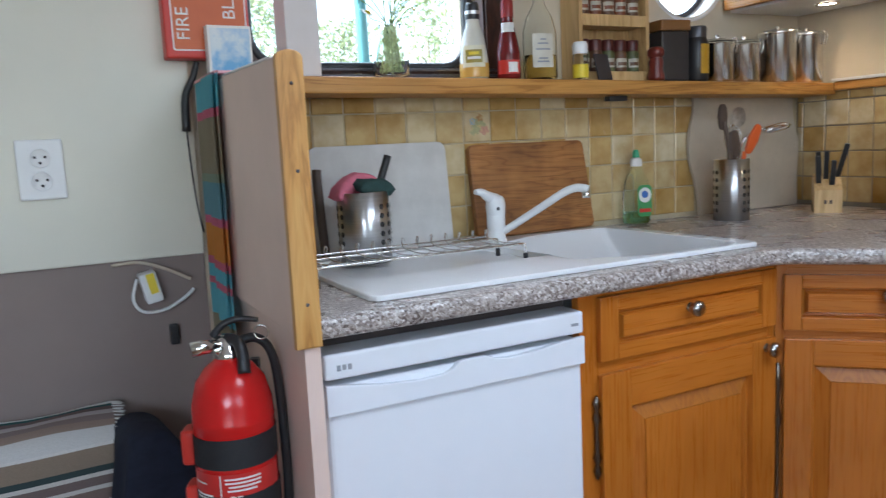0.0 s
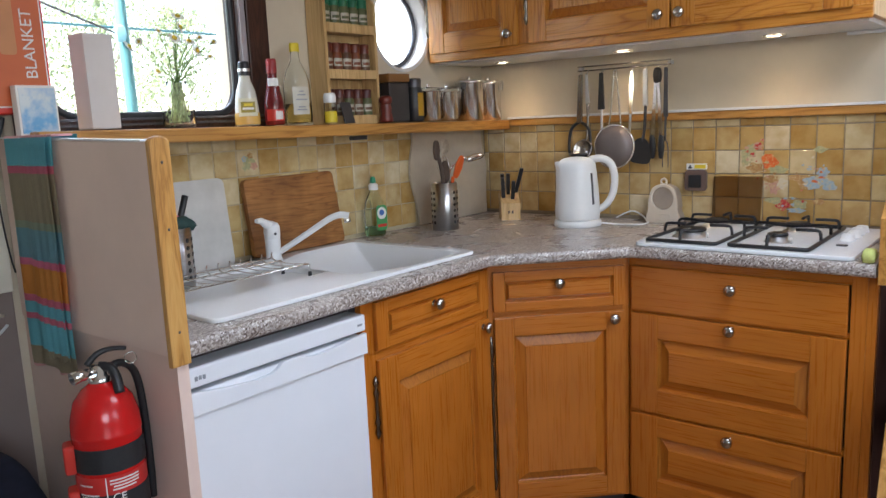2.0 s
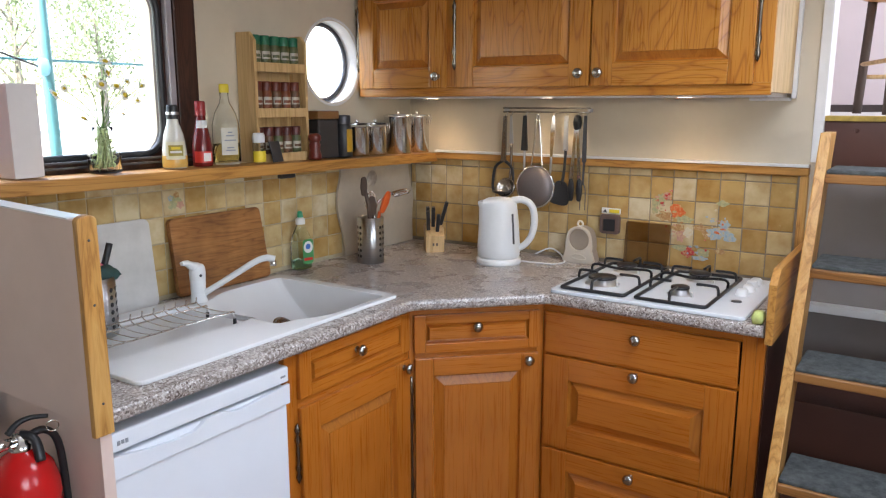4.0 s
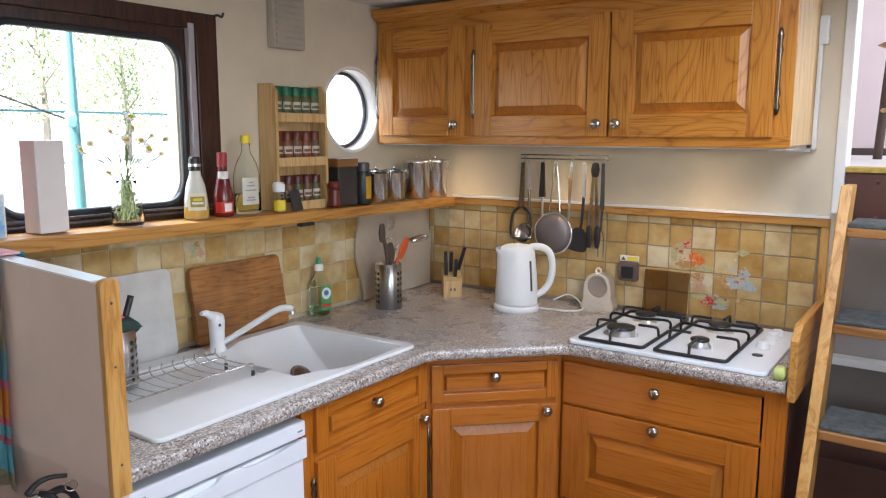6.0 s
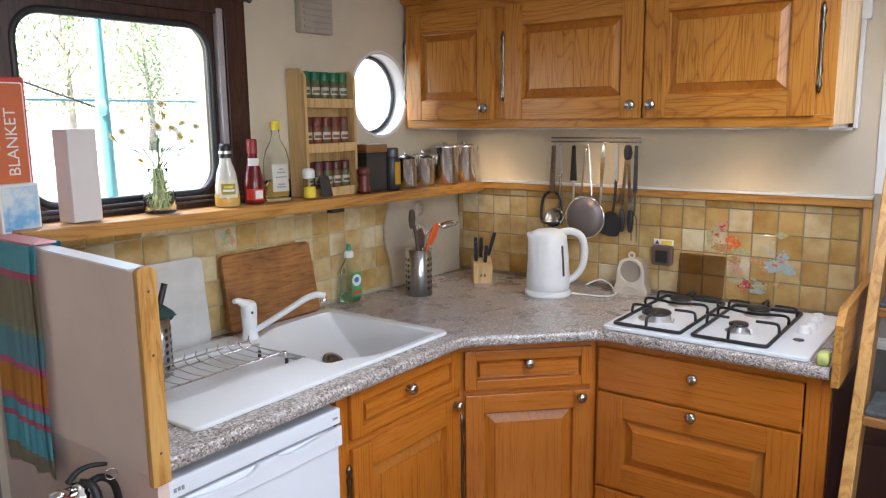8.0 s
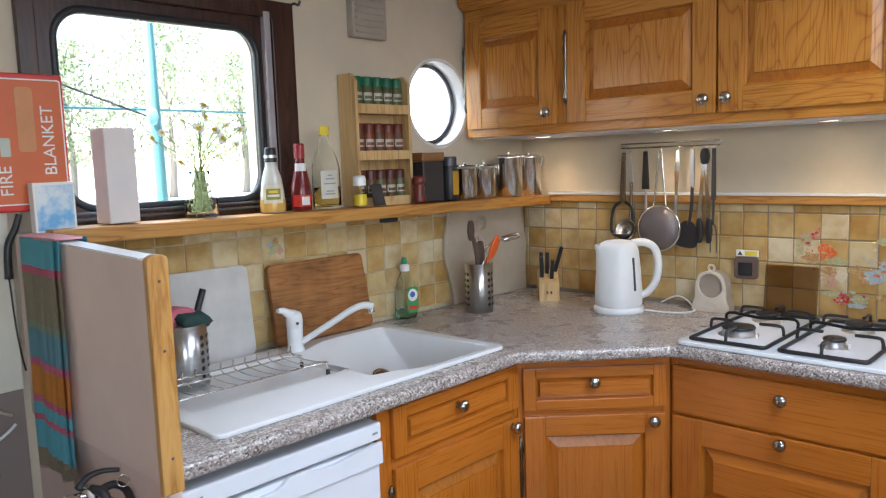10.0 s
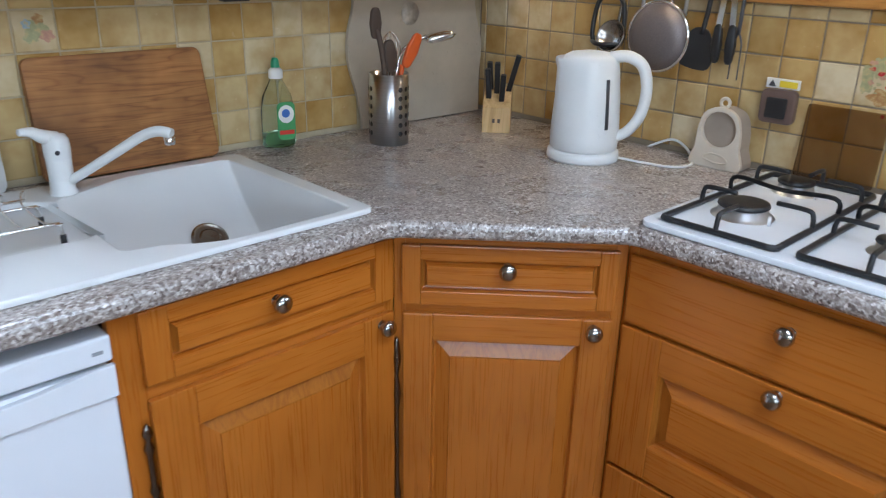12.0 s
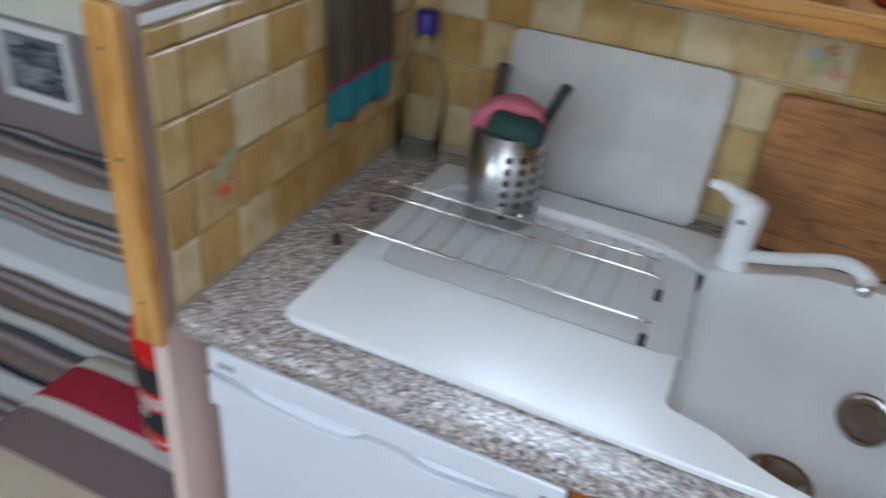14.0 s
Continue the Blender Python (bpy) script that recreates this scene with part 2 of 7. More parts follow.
def stained(name):
    """Old scrubbed pine with darker water stains and worn patches."""
    mat = wood(name, "x", (0.27, 0.11, 0.03), (0.36, 0.16, 0.047), (0.41, 0.19, 0.06), 0.55, 1.2, 15.0, 3.0, 0.3)
    tree = mat.node_tree
    bsdf = tree.nodes["Principled BSDF"]
    grain = bsdf.inputs["Base Color"].links[0].from_socket
    blur = tree.nodes.new("ShaderNodeTexNoise")
    blur.inputs["Scale"].default_value, blur.inputs["Detail"].default_value, blur.inputs["Roughness"].default_value = 6.5, 3.0, 0.6
    at = tree.nodes.new("ShaderNodeTexCoord")
    tree.links.new(at.outputs["Object"], blur.inputs["Vector"])
    ramp = tree.nodes.new("ShaderNodeValToRGB")
    ramp.color_ramp.elements[0].position, ramp.color_ramp.elements[0].color = 0.34, (0.62, 0.55, 0.48, 1)
    ramp.color_ramp.elements[1].position, ramp.color_ramp.elements[1].color = 0.60, (1.12, 1.06, 1.0, 1)
    tree.links.new(blur.outputs["Fac"], ramp.inputs["Fac"])
    mix = tree.nodes.new("ShaderNodeMix")
    mix.data_type, mix.blend_type = "RGBA", "MULTIPLY"
    mix.inputs["Factor"].default_value = 1.0
    tree.links.new(grain, mix.inputs["A"])
    tree.links.new(ramp.outputs["Color"], mix.inputs["B"])
    tree.links.new(mix.outputs["Result"], bsdf.inputs["Base Color"])
    return mat


board_wood = stained("scrubbed_board")
mahogany = wood("dark_frame_wood", "z", (0.022, 0.008, 0.005), (0.045, 0.016, 0.010), (0.065, 0.024, 0.015), 0.3)
wall_cloth = plain("beige_wall_lining", (0.65, 0.56, 0.425), 0.75, 0, 0.07, 5, 0.25, 400)
cream_paint = plain("cream_paint", (0.74, 0.72, 0.62), 0.6, 0, 0.05, 3, 0.1)
mauve_paint = plain("mauve_paint", (0.27, 0.21, 0.19), 0.65, 0, 0.08, 4, 0.15)
panel_paint = plain("pinkish_panel_paint", (0.78, 0.595, 0.51), 0.6, 0, 0.06, 5, 0.15)
white_paint = plain("white_gloss_paint", (0.80, 0.79, 0.77), 0.35, 0, 0.04)
ceiling_paint = plain("ceiling_white", (0.72, 0.70, 0.66), 0.7, 0, 0.05, 3)
enamel = plain("white_enamel", (0.80, 0.83, 0.87), 0.22, 0, 0.03, 4)
plastic_white = plain("white_plastic", (0.80, 0.81, 0.81), 0.3, 0, 0.03)
composite = plain("white_sink_composite", (0.76, 0.77, 0.77), 0.2, 0, 0.03, 6, 0.1, 500)
cream_pot = plain("cream_glaze", (0.66, 0.58, 0.48), 0.3, 0, 0.06)
steel = plain("brushed_steel", (0.60, 0.60, 0.61), 0.34, 1.0, 0.06)
knob_metal = plain("knob_metal", (0.46, 0.44, 0.41), 0.16, 1.0, 0.05)
aged_brass = plain("aged_hinge_metal", (0.20, 0.17, 0.14), 0.24, 1.0, 0.15)
chrome = plain("chrome", (0.78, 0.77, 0.75), 0.08, 1.0, 0.03)
def brushed(name, colour, rough):
    """Steel brushed round the axis, which draws highlights out upright."""
    n = Nodes(name, rough, 1.0)
    tg = n.tree.nodes.new("ShaderNodeTangent")
    tg.direction_type, tg.axis = "RADIAL", "Z"
    n.link(tg.outputs["Tangent"], n.bsdf.inputs["Tangent"])
    n.bsdf.inputs["Anisotropic"].default_value = 0.8
    n.bsdf.inputs["Anisotropic Rotation"].default_value = 0.25
    streak = n.noise(n.scaled((4, 4, 300)), 2.0, 3.0)
    n.base(n.ramp(streak, [(0.3, tuple(c * 0.85 for c in colour)), (0.7, colour)]))
    return n.mat


brushed_steel = brushed("round_brushed_steel", (0.60, 0.60, 0.60), 0.28)
polished_steel = brushed("round_polished_steel", (0.62, 0.61, 0.60), 0.14)
dark_metal = plain("dark_metal", (0.10, 0.10, 0.11), 0.4, 0.7, 0.1)
black_iron = plain("black_enamel_iron", (0.014, 0.014, 0.016), 0.38, 0, 0.15)
black_plastic = plain("black_plastic", (0.018, 0.018, 0.020), 0.4, 0, 0.1)
red_paint = plain("red_extinguisher_paint", (0.62, 0.012, 0.012), 0.2, 0, 0.06)
red_box = plain("red_plastic", (0.60, 0.035, 0.022), 0.4, 0, 0.06)
orange_print = plain("orange_print", (0.62, 0.13, 0.035), 0.45, 0, 0.06)
white_print = plain("white_print", (0.80, 0.78, 0.74), 0.5, 0, 0.03)
yellow_print = plain("yellow_print", (0.78, 0.60, 0.04), 0.5, 0, 0.04)
pale_grout = plain("pale_grout", (0.46, 0.38, 0.25), 0.8, 0, 0.15, 30, 0.3)
grout = plain("grey_grout", (0.26, 0.21, 0.15), 0.85, 0, 0.15, 30, 0.3)
floor_mat = wood("floor_boards", "x", (0.16, 0.07, 0.03), (0.25, 0.12, 0.05), (0.30, 0.16, 0.07), 0.4)
carpet = plain("grey_tread_carpet", (0.085, 0.094, 0.094), 0.95, 0, 0.5, 45, 0.8, 500)
brown_board = plain("brown_board", (0.10, 0.040, 0.029), 0.45, 0, 0.1, 6)
# Near-black colour carries the shade in the cabinet and fridge gaps.
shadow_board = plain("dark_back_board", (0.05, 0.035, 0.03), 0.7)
navy = plain("navy_cloth", (0.012, 0.016, 0.032), 0.95, 0, 0.3, 30, 0.5, 400)


def glass(name, colour=(1, 1, 1), rough=0.0, ior=1.45):
    n = Nodes(name, rough)
    n.bsdf.inputs["Transmission Weight"].default_value = 1.0
    n.bsdf.inputs["IOR"].default_value = ior
    n.base(colour)
    return n.mat


pane_glass = glass("window_glass", (0.97, 1, 0.99), 0, 1.06)
clear_glass = glass("clear_glass", (0.98, 1.0, 0.99), 0.0, 1.12)


def laminate():
    """Speckled stone-look laminate."""
    n = Nodes("granite_laminate", 0.3)
    v = n.scaled((1, 1, 1))
    flakes = None
    for size, stops in ((235, [(0.0, (0.16, 0.125, 0.112)), (0.10, (0.27, 0.225, 0.205)), (0.32, (0.39, 0.345, 0.32)), (0.62, (0.50, 0.46, 0.435)), (0.86, (0.68, 0.65, 0.63))]),
                        (420, [(0.0, (0.70, 0.65, 0.62)), (0.22, (0.92, 0.90, 0.88)), (0.55, (1.0, 1.0, 1.0)), (0.85, (1.18, 1.17, 1.16))])):
        vo = n.tree.nodes.new("ShaderNodeTexVoronoi")
        vo.inputs["Scale"].default_value = size
        n.link(v, vo.inputs["Vector"])
        sp = n.tree.nodes.new("ShaderNodeSeparateColor")
        n.link(vo.outputs["Color"], sp.inputs["Color"])
        layer = n.ramp(sp.outputs["Red"], stops, "CONSTANT")
        flakes = layer if flakes is None else n.mix(1.0, flakes, layer, "MULTIPLY")
    n.base(flakes)
    n.roughness(n.noise(v, 9, 3), 0.22, 0.34)
    n.bump(n.noise(v, 700, 2), 0.06, 0.0004)
    return n.mat


def tile_glaze():
    """Cloudy cream to ochre glaze, each tile of its own shade."""
    n = Nodes("ochre_tile_glaze", 0.22)
    info = n.tree.nodes.new("ShaderNodeObjectInfo")
    shade = n.ramp(info.outputs["Random"], [(0.0, (0.46, 0.285, 0.095)), (0.35, (0.52, 0.35, 0.14)), (0.65, (0.56, 0.415, 0.205)), (0.85, (0.59, 0.475, 0.28)), (1.0, (0.63, 0.535, 0.36))])
    v = n.shifted(n.scaled((1, 1, 1)))
    cloud = n.noise(v, 14, 3, 0.55)
    c = n.mix(1.0, shade, n.ramp(cloud, [(0.3, (0.78, 0.66, 0.50)), (0.62, (1.05, 1.05, 1.05))]), "MULTIPLY")
    n.base(c)
    n.roughness(n.noise(v, 60, 2), 0.15, 0.32)
    n.bump(n.noise(v, 30, 2), 0.12, 0.002)
    return n.mat


granite = laminate()
glaze = tile_glaze()

# ---- the large structure ----
NY, EX, CEIL = 2.042, 2.652, 2.02
WX0, WX1, WZ0, WZ1 = 0.875, 1.44, 1.325, 1.815
PX, PZ, PR = 2.17, 1.63, 0.147
WEST, SOUTH = -2.6, -1.7


def wall_north():
    bm = B()
    y0, y1 = NY, NY + 0.09
    box(bm, WEST, WX0, y0, y1, 0, CEIL)
    box(bm, WX0, WX1, y0, y1, 0, WZ0)
    box(bm, WX0, WX1, y0, y1, WZ1, CEIL)
    box(bm, WX1, PX - 0.2, y0, y1, 0, CEIL)
    box(bm, PX + 0.2, EX, y0, y1, 0, CEIL)
    box(bm, PX - 0.2, PX + 0.2, y0, y1, 0, PZ - 0.2)
    box(bm, PX - 0.2, PX + 0.2, y0, y1, PZ + 0.2, CEIL)
    circle = [(PX + PR * math.cos(a), PZ + PR * math.sin(a)) for a in (2 * math.pi * k / 40 for k in range(40))]
    square = [(PX - 0.2, PZ - 0.2), (PX + 0.2, PZ - 0.2), (PX + 0.2, PZ + 0.2), (PX - 0.2, PZ + 0.2)]
    hole = B()
    slab(hole, square, y0, y1, [circle], plane="xz")
    me = bpy.data.meshes.new("porthole_plate")
    hole.to_mesh(me)
    hole.free()
    bm.from_mesh(me)
    bpy.data.meshes.remove(me)
    structure("wall_north", bm, wall_cloth, "beige lined cabin side wall with window and porthole", "wall")


wall_north()
# cream lining and mauve lower wall beyond the end panel
bm = B()
box(bm, WEST, 0.745, NY - 0.022, NY, 0.942, CEIL, 0.004)
structure("wall_lining", bm, cream_paint, "cream painted wall lining with a rounded lower lip", "wall lining")
bm = B()
box(bm, WEST, 0.745, NY - 0.008, NY, 0, 0.942)
structure("wall_lower", bm, mauve_paint, "mauve painted lower part of the cabin wall", "wall")

# east wall: galley part, opening to the wheelhouse above a kickboard
OY0, OY1, DECK = -0.30, 0.452, 1.44
bm = B()
box(bm, EX, EX + 0.09, OY1, NY + 0.09, 0, CEIL)
box(bm, EX, EX + 0.09, SOUTH, OY0, 0, CEIL)
structure("wall_east", bm, wall_cloth, "beige lined bulkhead behind the cooker", "wall")
# Grey wall; the alcove's shade is put into its colour as well.
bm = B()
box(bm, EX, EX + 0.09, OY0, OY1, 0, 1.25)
structure("wall_under_opening", bm, plain("shaded_grey_lining", (0.27, 0.235, 0.22), 0.7, 0, 0.08, 5), "grey wall behind the stairs, darkened in colour for the alcove's shade", "wall")
bm = B()
box(bm, EX + 0.005, EX + 0.085, OY0, OY1, 1.25, DECK - 0.012, 0.002)
for y in (0.36, 0.0):
    for z in (1.29, 1.40):
        lathe(bm, [(0.007, 0), (0.006, 0.003), (0, 0.004)], 10, (EX + 0.005, y, z), Matrix.Rotation(radians(-90), 4, "Y"))
structure("kickboard", bm, brown_board, "dark brown board with bolts under the raised floor", "board")
bm = B()
box(bm, EX - 0.004, EX + 0.10, OY0, OY1, DECK - 0.012, DECK + 0.004, 0.002)
structure("trim_step_nosing", bm, plain("faded_yellow", (0.46, 0.31, 0.06), 0.6, 0, 0.3, 40), "yellow nosing at the edge of the raised floor", "nosing")
bm = B()
box(bm, EX - 0.012, EX + 0.1, OY1 - 0.002, OY1 + 0.028, 1.30, CEIL, 0.003)
structure("trim_opening", bm, white_paint, "white painted edge trim of the opening", "trim")

bm = B()
box(bm, WEST, EX, SOUTH - 0.09, NY, -0.05, 0)
structure("floor", bm, floor_mat, "brown wooden cabin floor", "floor")
bm = B()
slab(bm, [(WEST, SOUTH - 0.09), (EX + 0.09, SOUTH - 0.09), (EX + 0.09, NY + 0.09), (WEST, NY + 0.09)], CEIL, CEIL + 0.05, [[(0.95, -0.20), (1.95, -0.20), (1.95, 0.60), (0.95, 0.60)]])
# Pane out of view, added so no sun falls through the opening.
sun_pane = B()
box(sun_pane, 0.89, 2.01, -0.26, 0.66, 2.084, 2.094, 0.003)
structure("window_skylight", sun_pane, plain("sun_pane_white", (0.75, 0.76, 0.76), 0.4), "unseen white pane added over the ceiling opening to stop the sun", "skylight")
structure("ceiling", bm, ceiling_paint, "white painted low cabin ceiling with an opening added for a fill lamp", "ceiling")
bm = B()
box(bm, WEST - 0.09, WEST, SOUTH, NY + 0.09, 0, CEIL)
structure("wall_west", bm, cream_paint, "plain cream end wall of the cabin", "wall")
bm = B()
box(bm, WEST, EX, SOUTH - 0.09, SOUTH, 0, 1.1)
box(bm, WEST, EX, SOUTH - 0.09, SOUTH, 1.9, CEIL)
for a, b in ((WEST, -1.4), (-0.1, 0.65), (1.75, EX)):
    box(bm, a, b, SOUTH - 0.09, SOUTH, 1.1, 1.9)
structure("wall_south", bm, cream_paint, "plain cream cabin wall with two window openings", "wall")

# Wall out of view, added to darken the stair alcove.
bm = B()
box(bm, 1.80, EX, -0.37, -0.31, 0, CEIL)
structure("wall_stairs", bm, mauve_paint, "unseen plain mauve wall added to keep light off the stairs", "wall")

# the raised wheelhouse floor and its walls beyond the opening
bm = B()
box(bm, EX + 0.1, 5.0, -1.0, 1.6, DECK - 0.06, DECK)
structure("floor_wheelhouse", bm, plain("pale_deck", (0.62, 0.60, 0.58), 0.5), "pale floor of the raised wheelhouse", "floor")
lav = plain("pale_lavender_paint", (0.60, 0.51, 0.50), 0.65, 0, 0.05, 3)
bm = B()
box(bm, 4.3, 4.38, -1.0, 1.6, DECK, 3.5)
box(bm, EX + 0.09, 4.3, 1.52, 1.6, DECK, 3.5)
box(bm, EX + 0.09, 4.3, -1.08, -1.0, DECK, 2.15)
box(bm, EX + 0.09, 4.3, -1.08, -1.0, 3.05, 3.5)
box(bm, EX + 0.09, 3.0, -1.08, -1.0, 2.15, 3.05)
box(bm, 4.2, 4.3, -1.08, -1.0, 2.15, 3.05)
box(bm, EX, EX + 0.09, -1.0, 1.6, CEIL + 0.05, 3.5)
structure("wall_wheelhouse", bm, lav, "pale lavender walls of the wheelhouse", "wall")
bm = B()
box(bm, 4.285, 4.3, -1.0, 1.52, DECK, DECK + 0.035)
structure("baseboard", bm, shadow_board, "dark baseboard along the wheelhouse wall", "baseboard")
bm = B()
box(bm, EX, 4.4, -1.08, 1.6, 3.5, 3.55)
structure("ceiling_wheelhouse", bm, ceiling_paint, "white wheelhouse ceiling", "ceiling")


# ---- window and porthole ----
def big_window():
    w = thing("window_1", Matrix.Translation((0, NY, 0)), "large cabin window in a dark mahogany frame with rounded pane", "window", kind="structure")
    bm = B()
    inner = rounded(WX0 + 0.005, WX1 - 0.012, WZ0 + 0.012, WZ1 - 0.005, 0.075, 8)
    slab(bm, [(0.80, 1.27), (1.545, 1.27), (1.545, 1.893), (0.80, 1.893)], -0.022, 0.0, [rounded(WX0 - 0.035, WX1 + 0.03, WZ0 - 0.03, WZ1 + 0.03, 0.01, 2)], plane="xz", bevel=0.003)
    part("window_frame", bm, mahogany, w)
    bm = B()
    slab(bm, rounded(WX0 - 0.034, WX1 + 0.029, WZ0 - 0.029, WZ1 + 0.029, 0.02, 4), -0.006, 0.03, [inner], plane="xz")
    part("inner_frame", bm, mahogany, w)
    bm = B()
    tube(bm, [(x, 0.0, z) for x, z in inner], 0.011, 8, True)
    part("rubber_seal", bm, black_plastic, w, "black rubber seal round the pane")
    bm = B()
    slab(bm, rounded(WX0 + 0.006, WX1 - 0.013, WZ0 + 0.013, WZ1 - 0.006, 0.072, 8), 0.012, 0.016, plane="xz")
    part("pane", bm, pane_glass, w).visible_shadow = False
    # Grey strip stands in for light reflected by the dark jamb.
    bm = B()
    box(bm, WX1 + 0.002, WX1 + 0.022, -0.026, -0.004, 1.31, 1.86, 0.003)
    part("curtain_track", bm, plain("sheen_grey", (0.36, 0.33, 0.34), 0.4), w, "grey strip put in as the sheen on the dark jamb")
    bm = B()
    for z in (1.312, 1.326):
        box(bm, 0.84, 1.5, -0.03, -0.022, z, z + 0.006, 0.001)
    part("sill_track", bm, dark_metal, w, "metal sliding track along the sill")


big_window()


def porthole():
    w = thing("window_2", Matrix.Translation((PX, NY, PZ)), "round porthole with a pale lining and dark rubber ring", "porthole", kind="structure")
    t = Matrix.Rotation(radians(90), 4, "X")
    bm = B()
    lathe(bm, [(PR - 0.001, -0.088), (PR - 0.001, -0.002), (PR + 0.010, 0.004), (PR + 0.012, 0.0)], 44, (0, 0, 0), t)
    part("lining", bm, white_paint, w)
    bm = B()
    tube(bm, [(0.137 * math.cos(a), 0.06, 0.137 * math.sin(a)) for a in (2 * math.pi * k / 40 for k in range(40))], 0.008, 8, True)
    part("rubber_ring", bm, dark_metal, w)
    bm = B()
    slab(bm, [(0.137 * math.cos(2 * math.pi * k / 40), 0.137 * math.sin(2 * math.pi * k / 40)) for k in range(40)], 0.060, 0.064, plane="xz")
    part("pane", bm, pane_glass, w).visible_shadow = False


porthole()


# ---- galley cabinets ----
def knob(parent, x, y, z, material=None):
    bm = B()
    lathe(bm, [(0.0105, 0), (0.008, 0.004), (0.007, 0.011), (0.012, 0.014), (0.0165, 0.018), (0.0165, 0.023), (0.0125, 0.028), (0.005, 0.030), (0, 0.0305)], 20, (x, y, z), Matrix.Rotation(radians(90), 4, "X"))
    return part("knob", bm, material or knob_metal, parent, "turned metal knob")


def hinge(parent, x, y, z0, z1):
    bm = B()
    zs = [z0 + (z1 - z0) * k / 12 for k in range(13)]
    prof = []
    for i, z in enumerate(zs):
        r = 0.0050 if 3 < i < 9 else (0.0086 if i % 2 else 0.0040)
        prof.append((r, z))
    lathe(bm, [(0, z0 - 0.006)] + prof + [(0, z1 + 0.006)], 10, (x, y, 0))
    return part("hinge", bm, aged_brass, parent, "long turned metal hinge")


def raised(parent, name, x0, x1, z0, z1, y, frame_w=0.072, t=0.0135, level=False, bevel=0.034, upright=None, across=None):
    """A framed front with a raised centre field; its face lies at y and looks to -y."""
    upright, across = upright or oak_v, across or oak_h
    fw = min(frame_w, (z1 - z0) * 0.24)
    bm = B()
    a0, a1, c0, c1 = x0 + frame_w, x1 - frame_w, z0 + fw, z1 - fw
    g = min(bevel, (c1 - c0) * 0.26)
    loops = []
    for inset, depth in ((0, 0.004), (0.003, 0.013), (0.007, 0.0145), (g, 0.004), (g + 0.001, 0.001)):
        loops.append([(px, y + depth, pz) for px, pz in ((a0 + inset, c0 + inset), (a1 - inset, c0 + inset), (a1 - inset, c1 - inset), (a0 + inset, c1 - inset))])
    rows = ring_strip(bm, loops)
    top = bm.faces.new(rows[-1])
    for f in bm.faces:
        f.smooth = False
    bm.normal_update()
    if top.normal.y > 0:
        bmesh.ops.reverse_faces(bm, faces=bm.faces)
    bm.normal_update()
    for f in bm.faces:
        if abs(f.normal.x if level else f.normal.z) > 0.2:
            f.material_index = 1
    door = part(name, bm, across if level else upright, parent)
    door.data.materials.append(oak_end)
    for u0, u1 in ((x0, x0 + frame_w), (x1 - frame_w, x1)):
        bm = B()
        box(bm, u0, u1, y, y + t, z0, z1, 0.003)
        part("stile", bm, upright, door)
    for u0, u1 in ((z0, z0 + fw), (z1 - fw, z1)):
        bm = B()
        box(bm, x0 + frame_w, x1 - frame_w, y + 0.0008, y + t, u0, u1, 0.002)
        part("rail", bm, across, door)
    return door


def carcass(cab, w, depth, z0, z1, fronts, skew=0.0, body_top=None, left=0.022):
    """The face frame of a base unit and its body behind."""
    for u0, u1 in ((0, left), (w - 0.022, w)):
        bm = B()
        box(bm, u0, u1, 0.0, 0.02, z0, z1, 0.0015)
        part("stile", bm, oak_v, cab)
    for z in fronts:
        bm = B()
        box(bm, left, w - 0.022, 0.001, 0.02, z[0], z[1], 0.001)
        part("rail", bm, oak_h, cab)
    # near-black body, so the shade behind the fronts is in its colour
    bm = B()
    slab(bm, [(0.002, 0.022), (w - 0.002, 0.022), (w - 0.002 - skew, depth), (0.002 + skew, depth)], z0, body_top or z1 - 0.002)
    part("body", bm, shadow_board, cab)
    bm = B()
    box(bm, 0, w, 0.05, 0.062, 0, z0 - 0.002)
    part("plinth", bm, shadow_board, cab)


TOPZ = 0.864
c1 = thing("sink_cabinet", Matrix.Translation((1.306, 1.457, 0)), "oak sink base cabinet with a drawer front and raised panel door", "cabinet")
carcass(c1, 0.527, 0.55, 0.09, TOPZ, [(0.09, 0.11), (0.695, 0.734), (0.846, TOPZ)], 0.0, 0.70, 0.045)
d = raised(c1, "drawer_front", 0.040, 0.518, 0.728, 0.852, -0.014, 0.044, level=True, bevel=0.011)
knob(d, 0.267, -0.014, 0.803)
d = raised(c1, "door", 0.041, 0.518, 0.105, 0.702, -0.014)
knob(d, 0.488, -0.014, 0.682)
hinge(d, 0.032, -0.006, 0.50, 0.66)
hinge(d, 0.032, -0.006, 0.14, 0.30)

c2 = thing("corner_cabinet", pose(1.834, 1.456, 0, 0, 0, -46.0), "angled oak corner cabinet with a drawer and raised panel door", "cabinet")
carcass(c2, 0.436, 0.34, 0.09, TOPZ, [(0.09, 0.11), (0.688, 0.722), (0.836, TOPZ)], 0.02)
d = raised(c2, "drawer_front", 0.016, 0.420, 0.716, 0.838, -0.014, 0.036, level=True, bevel=0.011)
knob(d, 0.214, -0.014, 0.798)
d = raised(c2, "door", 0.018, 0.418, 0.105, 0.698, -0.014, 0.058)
knob(d, 0.382, -0.014, 0.678)
hinge(d, 0.006, -0.012, 0.15, 0.64)

